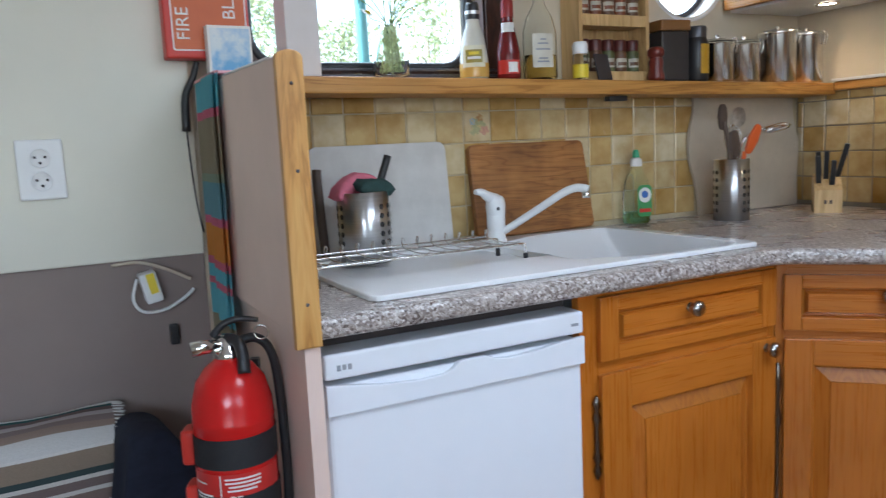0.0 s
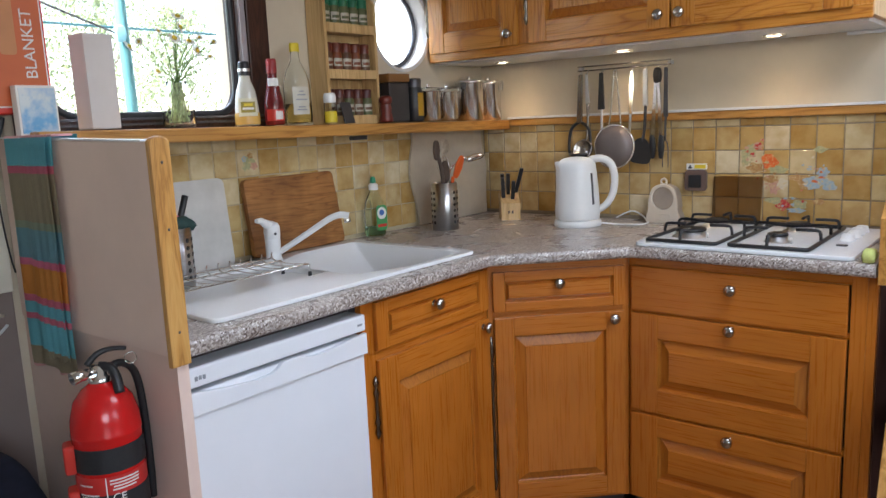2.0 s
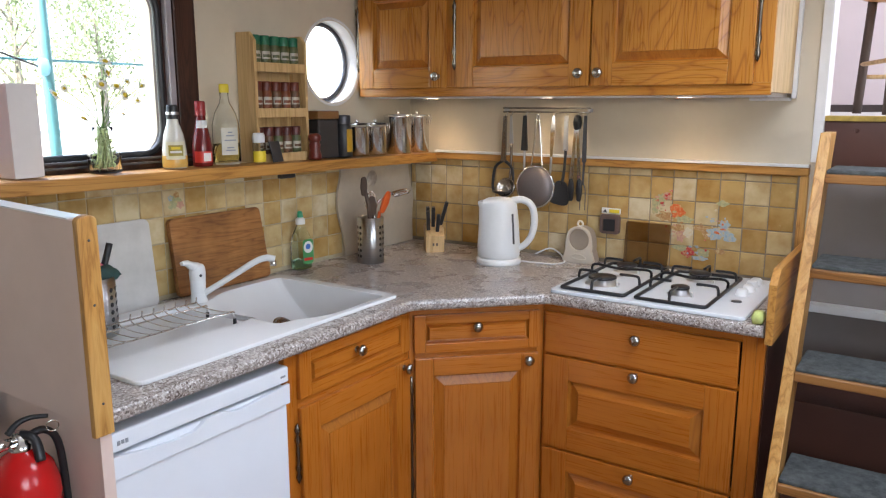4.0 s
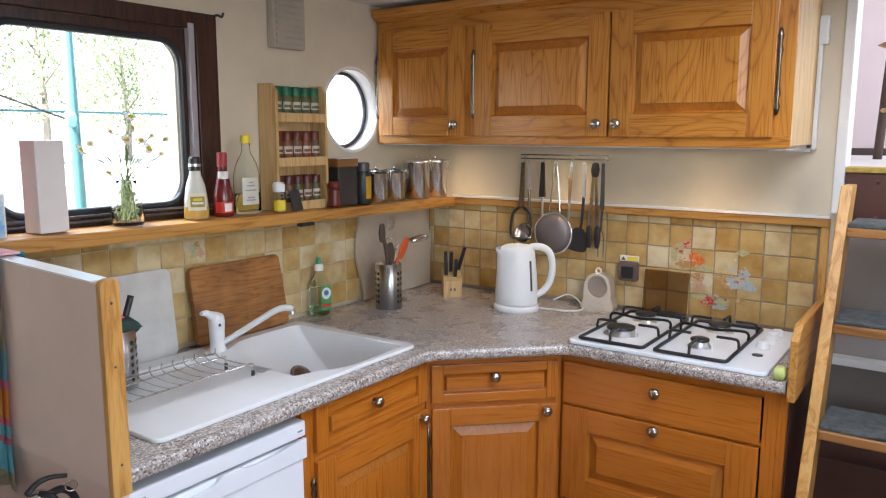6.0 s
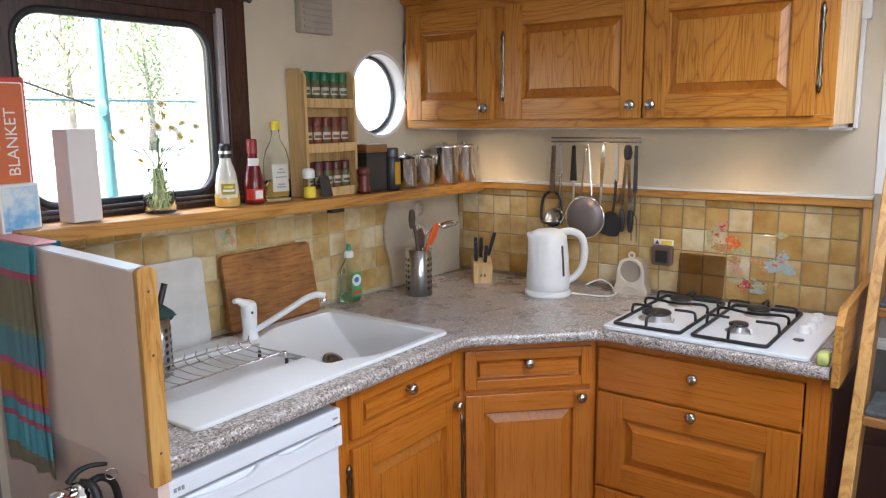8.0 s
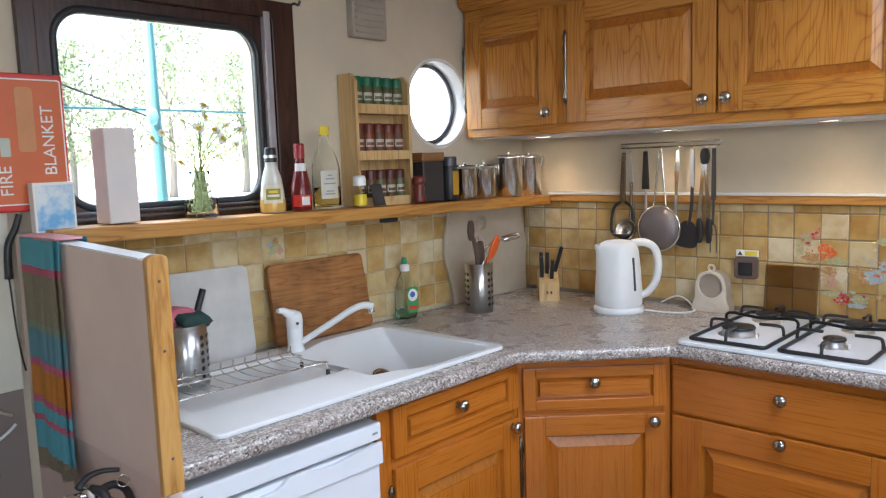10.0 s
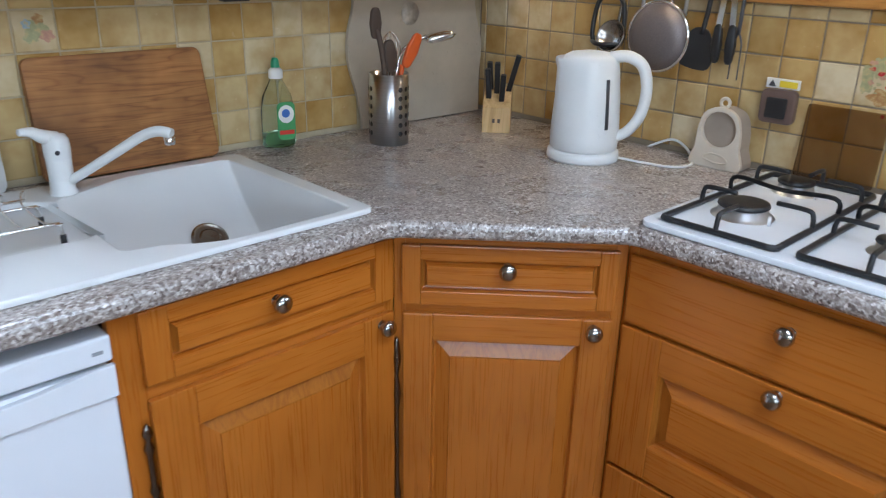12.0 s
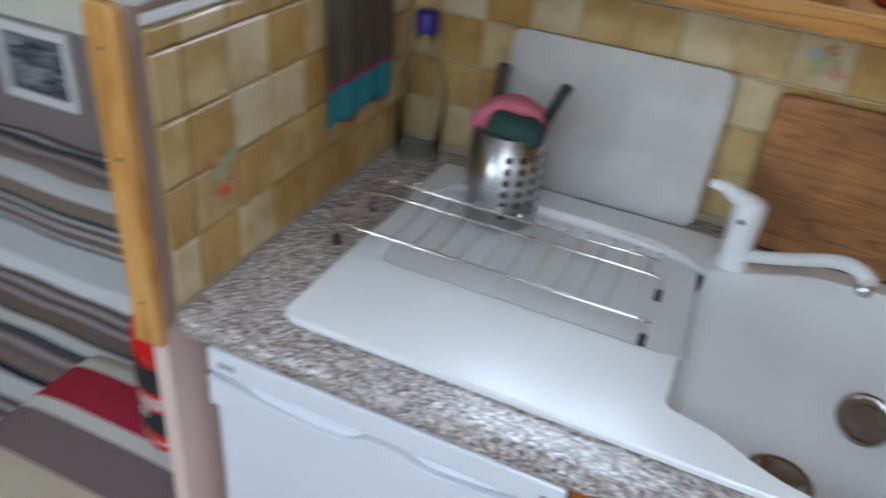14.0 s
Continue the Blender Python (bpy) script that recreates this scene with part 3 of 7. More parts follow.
c3 = thing("drawer_cabinet", pose(2.137, 1.142, 0, 0, 0, -90), "oak drawer cabinet with three fronts under the gas hob", "cabinet")
carcass(c3, 0.665, 0.50, 0.09, TOPZ, [(0.09, 0.10), (0.372, 0.39), (0.692, 0.706), (0.836, TOPZ)])
bm = B()
box(bm, 0.606, 0.643, -0.002, 0.018, 0.09, TOPZ, 0.002)
part("end_stile", bm, oak_v, c3)
for z0, z1, kz in ((0.702, 0.838, 0.795), (0.386, 0.694, 0.679), (0.10, 0.376, 0.352)):
    if z0 > 0.6:
        bm = B()
        box(bm, 0.012, 0.602, -0.014, -0.0005, z0, z1, 0.005, 3)
        d = part("drawer_front", bm, oak_h, c3)
    else:
        d = raised(c3, "drawer_front", 0.012, 0.602, z0, z1, -0.014, 0.085, level=True)
    knob(d, 0.312, -0.014, kz)

# the end of the drawer cabinet, coloured dark for the shade beside the stairs
bm = B()
box(bm, 2.16, 2.64, 0.4745, 0.4765, 0.0, 0.855)
tagged(part("cabinet_end_panel", bm, brown_board), "end panel of the drawer cabinet with the gap's shade in its brown", "panel", kind="structure")


# ---- worktop ----
def worktop():
    bm = B()
    out = [(0.792, 1.408), (1.782, 1.408), (1.80, 1.400), (2.082, 1.115), (2.090, 1.095), (2.090, 0.478), (2.6445, 0.478), (2.6445, 2.034), (0.792, 2.034)]
    slab(bm, out, TOPZ + 0.002, 0.90, [rounded(0.93, 1.785, 1.485, 1.962, 0.03, 4)])
    front = [e for e in bm.edges if abs(e.verts[0].co.z - e.verts[1].co.z) < 1e-5
             and all(min((v.co.y - 1.408) if v.co.x < 1.79 else 0.0, 0.01) <= 0.001 and v.co.x < 2.0905 and v.co.y < 1.41 for v in e.verts)
             and len(e.link_faces) == 2 and e.calc_face_angle(0) > 0.9]
    bmesh.ops.bevel(bm, geom=front, offset=0.013, segments=4, affect="EDGES", profile=0.5)
    tagged(part("worktop", bm, granite), "speckled grey granite-look laminate worktop with rounded front edge", "worktop")


worktop()


# ---- sink ----
dark_steel = plain("worn_steel", (0.34, 0.31, 0.28), 0.25, 1.0, 0.1)


def sink():
    s = thing("sink", Matrix.Translation((0, 0, 0.90)), "white composite sink with drainer let into the worktop", "sink")
    TRAY0 = 1.640
    outer = rounded(0.905, 1.802, 1.467, 1.976, 0.022, 5)
    bowl = smooth_line([(1.374, 1.60, 0), (1.374, 1.82, 0), (1.392, 1.868, 0), (1.45, 1.895, 0), (1.52, 1.930, 0), (1.60, 1.937, 0), (1.72, 1.937, 0), (1.752, 1.93, 0), (1.760, 1.90, 0),
                        (1.763, 1.72, 0), (1.766, 1.53, 0), (1.760, 1.498, 0), (1.72, 1.492, 0), (1.60, 1.489, 0), (1.53, 1.490, 0), (1.48, 1.506, 0), (1.435, 1.532, 0), (1.40, 1.541, 0), (1.376, 1.552, 0)], 4, True)
    hole = [(p.x, p.y) for p in bowl]
    bm = B()
    # the drainer is a shallow tray that falls into the bowl
    gap = [i for i, (x, y) in enumerate(hole) if x < 1.380 and 1.648 < y < 1.845]
    tray = [(1.352, TRAY0), (0.975, TRAY0), (0.958, TRAY0 + 0.006), (0.952, TRAY0 + 0.022), (0.952, 1.893), (0.958, 1.908), (0.975, 1.914), (1.20, 1.914), (1.29, 1.908), (1.335, 1.890)]
    slab(bm, outer, 0.001, 0.010, [hole[gap[-1] + 1:] + hole[:gap[0]] + tray])
    rim = [e for e in bm.edges if len(e.link_faces) == 2 and e.calc_face_angle(0) > 0.9 and min(v.co.z for v in e.verts) > 0.009]
    bmesh.ops.bevel(bm, geom=rim, offset=0.004, segments=3, affect="EDGES", profile=0.5)
    part("rim", bm, composite, s)
    bm = B()
    loops = []
    for z, k in ((0.006, 0.0), (-0.012, 0.06), (-0.06, 0.32), (-0.11, 0.68), (-0.145, 0.9), (-0.158, 1.0), (-0.160, 1.12)):
        ring = []
        for x, y in hole:
            ty = 1.52 + (y - 1.49) * (1.715 - 1.52) / (1.937 - 1.49)
            tx = 1.40 + (x - 1.374) * (1.735 - 1.40) / (1.766 - 1.374)
            low = z > 0 and x < 1.380 and 1.648 < y < 1.845
            ring.append((x + (tx - x) * k, y + (ty - y) * k, -0.005 if low else z))
        loops.append(ring)
    rows = ring_strip(bm, loops)
    bm.faces.new(rows[-1])
    bmesh.ops.recalc_face_normals(bm, faces=bm.faces)
    bmesh.ops.reverse_faces(bm, faces=bm.faces)
    part("bowl", bm, composite, s)
    bm = B()
    loops = []
    for inset, drop in ((-0.001, 0.0), (0.002, 0.006), (0.010, 0.008)):
        ring = []
        for x, y in tray:
            px = min(max(x, 0.952 + inset), 1.40) + (0.03 if x > 1.33 else 0)
            py = min(max(y, TRAY0 + inset), 1.914 - inset)
            fall = 0.007 * (px - 0.952) / 0.43
            ring.append((px, py, 0.0085 - drop - (fall if drop else 0)))
        loops.append(ring)
    rows = ring_strip(bm, loops)
    bm.faces.new(rows[-1])
    bmesh.ops.recalc_face_normals(bm, faces=bm.faces)
    bmesh.ops.reverse_faces(bm, faces=bm.faces)
    part("drainer_tray", bm, composite, s)
    tilt = Matrix.Rotation(radians(38), 4, "X")
    bm = B()
    lathe(bm, [(0.037, -0.004), (0.037, 0.003), (0.033, 0.005), (0.029, 0.0035), (0.022, 0.0035), (0.018, 0.006), (0, 0.0065)], 32, (1.632, 1.790, -0.103), tilt)
    for f in bm.faces:
        f.smooth = False
    part("overflow_plate", bm, dark_steel, s, "round steel overflow plate")
    bm = B()
    lathe(bm, [(0.045, -0.164), (0.045, -0.155), (0.040, -0.1535), (0.034, -0.157), (0.028, -0.163), (0, -0.164)], 32, (1.54, 1.668, 0.006))
    part("drain", bm, dark_steel, s, "chrome waste outlet")


sink()


def mixer_tap():
    t = thing("mixer_tap", Matrix.Translation((1.408, 1.905, 0.910)) @ Matrix.Scale(0.86, 4), "white single-lever mixer tap with a slanting spout", "tap")
    bm = B()
    lathe(bm, [(0.029, 0), (0.029, 0.006), (0.026, 0.010), (0.025, 0.03), (0.0245, 0.032), (0.025, 0.034), (0.026, 0.075), (0.0255, 0.077), (0.0265, 0.079), (0.0275, 0.10), (0.026, 0.118), (0.020, 0.128), (0.008, 0.131), (0, 0.131)], 32)
    part("body", bm, plastic_white, t)
    bm = B()
    tube(bm, smooth_line([(0.0, 0.0, 0.118), (-0.028, -0.005, 0.130), (-0.048, -0.01, 0.142), (-0.072, -0.015, 0.145)], 5), 0.018, 12, taper=0.007)
    part("lever", bm, plastic_white, t)
    bm = B()
    tube(bm, smooth_line([(0.010, -0.012, 0.026), (0.045, -0.053, 0.058), (0.090, -0.105, 0.100), (0.126, -0.148, 0.134), (0.150, -0.176, 0.146), (0.169, -0.198, 0.141)], 6), 0.0100, 14, taper=0.0115)
    part("spout", bm, plastic_white, t)
    bm = B()
    lathe(bm, [(0, 0), (0.010, 0), (0.0115, 0.004), (0.0115, 0.016), (0, 0.018)], 18, (0.165, -0.193, 0.119))
    part("aerator", bm, chrome, t)
    bm = B()
    lathe(bm, [(0, 0), (0.005, 0), (0.005, 0.002), (0, 0.0025)], 14, (-0.008, -0.0265, 0.095), Matrix.Rotation(radians(90), 4, "X"))
    part("marker", bm, dark_metal, t)


mixer_tap()


# ---- fridge ----
badge_grey = plain("badge_grey", (0.30, 0.32, 0.35), 0.4)


def fridge():
    f = thing("fridge", Matrix.Translation((0.808, 1.452, 0)), "white under-counter fridge with a moulded handle strip", "fridge")
    W, D = 0.495, 0.54
    bm = B()
    box(bm, 0, W, 0.055, D, 0.02, 0.835, 0.008)
    part("body", bm, enamel, f)
    bm = B()
    box(bm, 0, W, -0.006, 0.05, 0.06, 0.782, 0.010, 3)
    part("door", bm, enamel, f)
    bm = B()
    prof = [(0.0, 0.737), (W, 0.737), (W, 0.788), (0.455, 0.786), (0.39, 0.779), (0.335, 0.776), (0.305, 0.780), (0.285, 0.788), (0.245, 0.788), (0.235, 0.786), (0.222, 0.776), (0.205, 0.770), (0.16, 0.768), (0.09, 0.774), (0.03, 0.784), (0.0, 0.787)]
    slab(bm, prof, -0.016, -0.005, plane="xz", bevel=0.002)
    part("handle_strip", bm, enamel, f)
    bm = B()
    box(bm, 0, W, -0.014, 0.05, 0.794, 0.835, 0.006, 3)
    part("top_panel", bm, enamel, f)
    bm = B()
    for k in range(3):
        box(bm, 0.020 + k * 0.009, 0.026 + k * 0.009, -0.0155, -0.013, 0.808 + 0.001 * (k % 2), 0.817)
    part("badge", bm, badge_grey, f, "small grey maker's badge")
    bm = B()
    box(bm, W - 0.028, W - 0.013, -0.0155, -0.013, 0.810, 0.815)
    part("badge", bm, badge_grey, f, "small grey marking")
    bm = B()
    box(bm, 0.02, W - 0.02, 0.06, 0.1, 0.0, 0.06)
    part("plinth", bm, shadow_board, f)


fridge()
# Near-black sheet put in for the shade above and beside the fridge.
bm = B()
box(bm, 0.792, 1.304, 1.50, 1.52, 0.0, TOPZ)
tagged(part("fridge_recess", bm, shadow_board), "near-black board giving the gap round the fridge its shade", "recess", kind="structure")


# ---- end panel between galley and saloon ----
def end_panel():
    p = thing("end_panel", Matrix.Translation((0.76, 0, 0)), "pinkish painted end panel with a pine front edge", "partition")
    bm = B()
    slab(bm, [(1.392, 0.0), (2.04, 0.0), (2.04, 0.882), (1.392, 0.882)], 0.006, 0.030, plane="yz")
    part("lower_board", bm, panel_paint, p)
    bm = B()
    slab(bm, [(1.397, 0.884), (2.018, 0.884), (2.018, 1.292), (1.397, 1.276)], -0.006, 0.018, plane="yz", bevel=0.001)
    part("upper_board", bm, panel_paint, p)
    bm = B()
    slab(bm, [(-0.008, 0.866), (0.031, 0.866)] + [(0.0115 + 0.0195 * math.cos(radians(a)), 1.274 + 0.012 * math.sin(radians(a))) for a in range(0, 181, 15)], 1.380, 1.396, plane="xz", bevel=0.003)
    e = part("edge_strip", bm, pine_z, p, "pine edge strip with screw holes")
    for z in (0.93, 1.12, 1.24):
        bm = B()
        lathe(bm, [(0.0028, 0), (0.002, 0.001), (0, 0.001)], 10, (0.012, 1.3798, z), Matrix.Rotation(radians(90), 4, "X"))
        part("screw", bm, dark_metal, e)
    bm = B()
    slab(bm, [(1.412, 0), (2.018, 0), (2.018, 0.003), (1.412, 0.003)], -0.007, 0.031, plane="yz")
    cap = part("cap_strip", bm, white_paint, p)
    cap.matrix_basis = Matrix.Translation((0, 0, 1.277)) @ Matrix.Translation((0, 1.412, 0)) @ Matrix.Rotation(radians(1.5), 4, "X") @ Matrix.Translation((0, -1.412, 0))
    return p


panel = end_panel()


# ---- shelf along the side wall ----
def shelf_z(x):
    return 1.305 - (x - 0.79) * 0.0135


bm = B()
box(bm, 0.0, 1.85, 1.896, 2.018, -0.036, 0.0, 0.004, 2)
ob = tagged(part("shelf", bm, pine_x), "long narrow pine shelf under the window", "shelf", kind="structure")
ob.matrix_basis = Matrix.Translation((0.793, 0, shelf_z(0.793))) @ Matrix.Rotation(math.atan(0.0135), 4, "Y")

# ---- trim over the cooker tiles ----
bm = B()
box(bm, 2.628, EX, 0.478, 1.895, 1.256, 1.283, 0.006, 3)
structure("trim_tiles", bm, pine_y, "pine moulding along the top of the tiles", "trim")
bm = B()
box(bm, 2.624, EX, 0.478, 1.90, 1.283, 1.292, 0.002)
structure("trim_tiles_cap", bm, white_paint, "thin white strip above the pine moulding", "trim")
bm = B()
box(bm, 2.630, EX, 0.478, 0.503, 0.90, 1.256, 0.005, 3)
structure("trim_tiles_end", bm, pine_z, "upright pine moulding at the end of the tiles", "trim")


# ---- wall cupboards ----
def cupboards():
    c = thing("wall_cupboard", pose(2.307, 2.03, 0, 0, 0, -90), "long oak wall cupboard with three raised panel doors", "cupboard")
    L = 1.477
    bm = B()
    box(bm, 0.0, L, 0.02, 0.338, 1.512, 1.96)
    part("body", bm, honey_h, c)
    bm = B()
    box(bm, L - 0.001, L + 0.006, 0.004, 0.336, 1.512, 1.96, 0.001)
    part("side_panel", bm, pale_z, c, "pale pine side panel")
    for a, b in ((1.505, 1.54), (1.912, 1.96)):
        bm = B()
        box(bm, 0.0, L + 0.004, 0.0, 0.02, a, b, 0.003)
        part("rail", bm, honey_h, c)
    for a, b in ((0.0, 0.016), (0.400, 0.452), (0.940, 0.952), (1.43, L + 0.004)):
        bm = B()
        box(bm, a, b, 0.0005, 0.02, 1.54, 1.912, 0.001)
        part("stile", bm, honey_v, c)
    bm = B()
    slab(bm, [(-0.0, 1.955), (-0.028, 1.972), (-0.034, 1.99), (-0.034, 2.0), (0.10, 2.0), (0.10, 1.955)], 0.0, L + 0.03, plane="yz")
    part("cornice", bm, honey_h, c)
    bm = B()
    box(bm, 0.0, L - 0.01, 0.03, 0.33, 1.500, 1.512)
    part("underside", bm, white_paint, c, "white board under the cupboard")
    for x0, x1, kx in ((0.012, 0.404, 0.372), (0.448, 0.944, 0.915), (0.950, 1.434, 0.98)):
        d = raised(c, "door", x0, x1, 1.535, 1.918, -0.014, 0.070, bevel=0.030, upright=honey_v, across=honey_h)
        knob(d, kx, -0.014, 1.575)
    hinge(c, 0.440, -0.010, 1.60, 1.83)
    hinge(c, 1.442, -0.010, 1.60, 1.83)
    hinge(c, 0.006, -0.010, 1.60, 1.83)


cupboards()


# ---- outdoors seen through the window ----
def outdoors():
    bm = B()
    bmesh.ops.create_grid(bm, x_segments=1, y_segments=1, size=400, matrix=Matrix.Translation((0, 0, -0.5)))
    n = Nodes("canal_water", 0.12)
    v = n.scaled((0.5, 1.6, 1))
    n.base(n.ramp(n.noise(v, 2.0, 3), [(0.3, (0.20, 0.22, 0.20)), (0.7, (0.34, 0.36, 0.34))]))
    n.bump(n.noise(v, 5.0, 3), 0.4, 0.05)
    structure("water", bm, n.mat, "calm pale canal water round the boat", "water")
    bm = B()
    box(bm, -390, 390, 17, 395, -0.6, 0.35, 0.1)
    structure("ground_bank", bm, plain("pale_bank", (0.58, 0.57, 0.53), 0.9, 0, 0.2, 0.8), "pale gravel far bank of the canal", "ground")
    leaf = Nodes("bush_leaves", 0.6)
    info = leaf.tree.nodes.new("ShaderNodeNewGeometry")
    leaf.base(leaf.ramp(info.outputs["Random Per Island"], [(0.0, (0.15, 0.20, 0.10)), (0.6, (0.21, 0.27, 0.145)), (1.0, (0.29, 0.34, 0.21))]))
    bark = plain("bark", (0.20, 0.18, 0.15), 0.9)
    rng = random.Random(4)
    for i, (x, y, h) in enumerate(((4.5, 26, 5.6), (8.0, 29, 6.6), (11.5, 30, 6.0), (15.0, 29, 7.0), (19.0, 30, 6.2))):
        t = thing("tree", Matrix.Translation((x, y, 0.3)), "leafy green tree on the far bank", "tree", "trees on the bank")
        bm = B()
        tube(bm, smooth_line([(0, 0, 0), (0.1, 0, h * 0.3), (-0.05, 0.1, h * 0.75)], 4), 0.18, 8, taper=0.05)
        for k in range(5):
            a = k * 1.3 + i
            tube(bm, [(0, 0, h * (0.25 + 0.08 * k)), (0.9 * math.cos(a), 0.9 * math.sin(a), h * (0.42 + 0.08 * k))], 0.06, 6, taper=0.02)
        part("trunk", bm, bark, t)
        verts, faces = [], []
        for k in range(4800):
            a, r, z = rng.uniform(0, 6.28), rng.random() ** 0.6, rng.uniform(0.16, 1.0) ** 0.8
            reach = h * 0.62 * (1.0 - 0.55 * z * z) * (0.7 + 0.4 * math.sin(3 * a + i) * math.sin(7 * z + i))
            c = Vector((r * reach * math.cos(a), r * reach * math.sin(a), h * z))
            q = Euler((rng.uniform(0, 6), rng.uniform(0, 6), rng.uniform(0, 6))).to_matrix()
            s = rng.uniform(0.05, 0.11)
            b = len(verts)
            verts += [c + q @ Vector(p) * s for p in ((-1, 0, 0), (0, -0.5, 0.1), (1, 0, 0), (0, 0.5, 0.1))]
            faces.append((b, b + 1, b + 2, b + 3))
        me = bpy.data.meshes.new("crown")
        me.from_pydata(verts, [], faces)
        me.materials.append(leaf.mat)
        crown = new("crown", me)
        crown.parent = t
    teal = plain("teal_paint", (0.07, 0.22, 0.26), 0.4)
    r = thing("deck_rail", Matrix.Translation((1.27, 2.36, 0)), "teal painted deck railing outside the window", "railing")
    bm = B()
    tube(bm, [(0.014, 0, 0.9), (-0.01, 0, 2.4)], 0.017, 12)
    part("post", bm, teal, r)
    bm = B()
    tube(bm, [(-2.5, 0.02, 1.612), (0.62, 0.02, 1.606)], 0.004, 8)
    part("rail", bm, teal, r)
    bm = B()
    tube(bm, smooth_line([(-0.55, -0.02, 1.77), (-0.25, -0.02, 1.66), (0.0, -0.02, 1.575)], 5), 0.0035, 6)
    part("rope", bm, dark_metal, r, "thin slanting rope")
    bm = B()
    pillow(bm, 0.034, 0.02, 0.05, 0.5)
    ob = part("knotted_line", bm, plain("pale_blue_line", (0.25, 0.55, 0.68), 0.8), r, "pale blue knotted line on the post")
    ob.location = (-0.018, -0.02, 1.56)
    bm = B()
    box(bm, -3, 4, 2.2, 3.1, 0.86, 0.9)
    structure("ground_side_deck", bm, plain("pale_deck_paint", (0.5, 0.5, 0.48), 0.6), "pale painted side deck outside the window", "deck")


outdoors()


# ---- gas hob ----
def gas_hob():
    h = thing("gas_hob", Matrix.Translation((2.11, 0.53, 0.90)), "white enamel four-burner gas hob with black pan supports", "hob")
    D, W = 0.505, 0.585
    bm = B()
    slab(bm, rounded(0, D, 0, W, 0.02, 5), 0.001, 0.012, bevel=0.003)
    part("top_plate", bm, enamel, h)
    for x, y, r in ((0.165, 0.475, 0.044), (0.165, 0.225, 0.027), (0.385, 0.475, 0.034), (0.385, 0.225, 0.034)):
        bm = B()
        lathe(bm, [(r + 0.012, 0.011), (r + 0.010, 0.014), (r, 0.016), (r - 0.001, 0.030), (0, 0.030)], 28, (x, y, 0))
        b = part("burner", bm, steel, h)
        bm = B()
        lathe(bm, [(r, 0.0302), (r + 0.0015, 0.032), (r, 0.037), (r * 0.8, 0.039), (0, 0.039)], 28, (x, y, 0))
        part("burner_cap", bm, black_iron, b)
        bm = B()
        tube(bm, [(x - 0.02, y - r - 0.014, 0.012), (x - 0.02, y - r - 0.014, 0.028)], 0.003, 8)
        part("igniter", bm, white_paint, b)
    for y0, y1 in ((0.352, 0.556), (0.112, 0.318)):
        bm = B()
        z = 0.018
        tube(bm, smooth_line([(x, y, z) for x, y in rounded(0.026, 0.462, y0, y1, 0.010, 2)], 1, True), 0.0056, 8, True)
        ym = (y0 + y1) / 2
        frame_part = part("pan_support", bm, black_iron, h)
        for x in (0.165, 0.385):
            for s in (-1, 1):
                bm = B()
                ye = y0 if s < 0 else y1
                tube(bm, smooth_line([(x, ye, z), (x, ye - s * 0.002, z + 0.022), (x, ye - s * 0.012, z + 0.031), (x, ye - s * 0.065, z + 0.031)], 4), 0.0045, 8)
                part("finger", bm, black_iron, frame_part)
            for s in (-1, 1):
                xe = x + s * 0.105
                bm = B()
                foot = (xe, ym, z + 0.031) if (x < 0.2) == (s > 0) else (0.026 if s < 0 else 0.462, ym, z)
                if foot[2] > z + 0.01:
                    tube(bm, smooth_line([(0.275, y0, z + 0.004), (0.275, y0 + 0.01, z + 0.03), (0.275, ym, z + 0.024), (0.275, y1 - 0.01, z + 0.03), (0.275, y1, z + 0.004)], 5), 0.0045, 8)
                else:
                    tube(bm, smooth_line([(foot[0], ym, z), (foot[0] - s * 0.003, ym, z + 0.022), (foot[0] - s * 0.012, ym, z + 0.031), (foot[0] - s * 0.07, ym, z + 0.031)], 4), 0.0045, 8)
                part("finger", bm, black_iron, frame_part)
    for i, x in enumerate((0.165, 0.255, 0.32, 0.385, 0.43)):
        bm = B()
        r = 0.018 if i else 0.015
        lathe(bm, [(r + 0.003, 0.011), (r + 0.002, 0.015), (r, 0.016), (r - 0.002, 0.028), (r - 0.005, 0.031), (0, 0.031)] if i else [(r, 0.012), (r, 0.0145), (0, 0.015)], 24, (x, 0.06 + 0.004 * (i % 2), 0))
        part("control_knob" if i else "ignition_button", bm, plastic_white if i else dark_metal, h)


gas_hob()


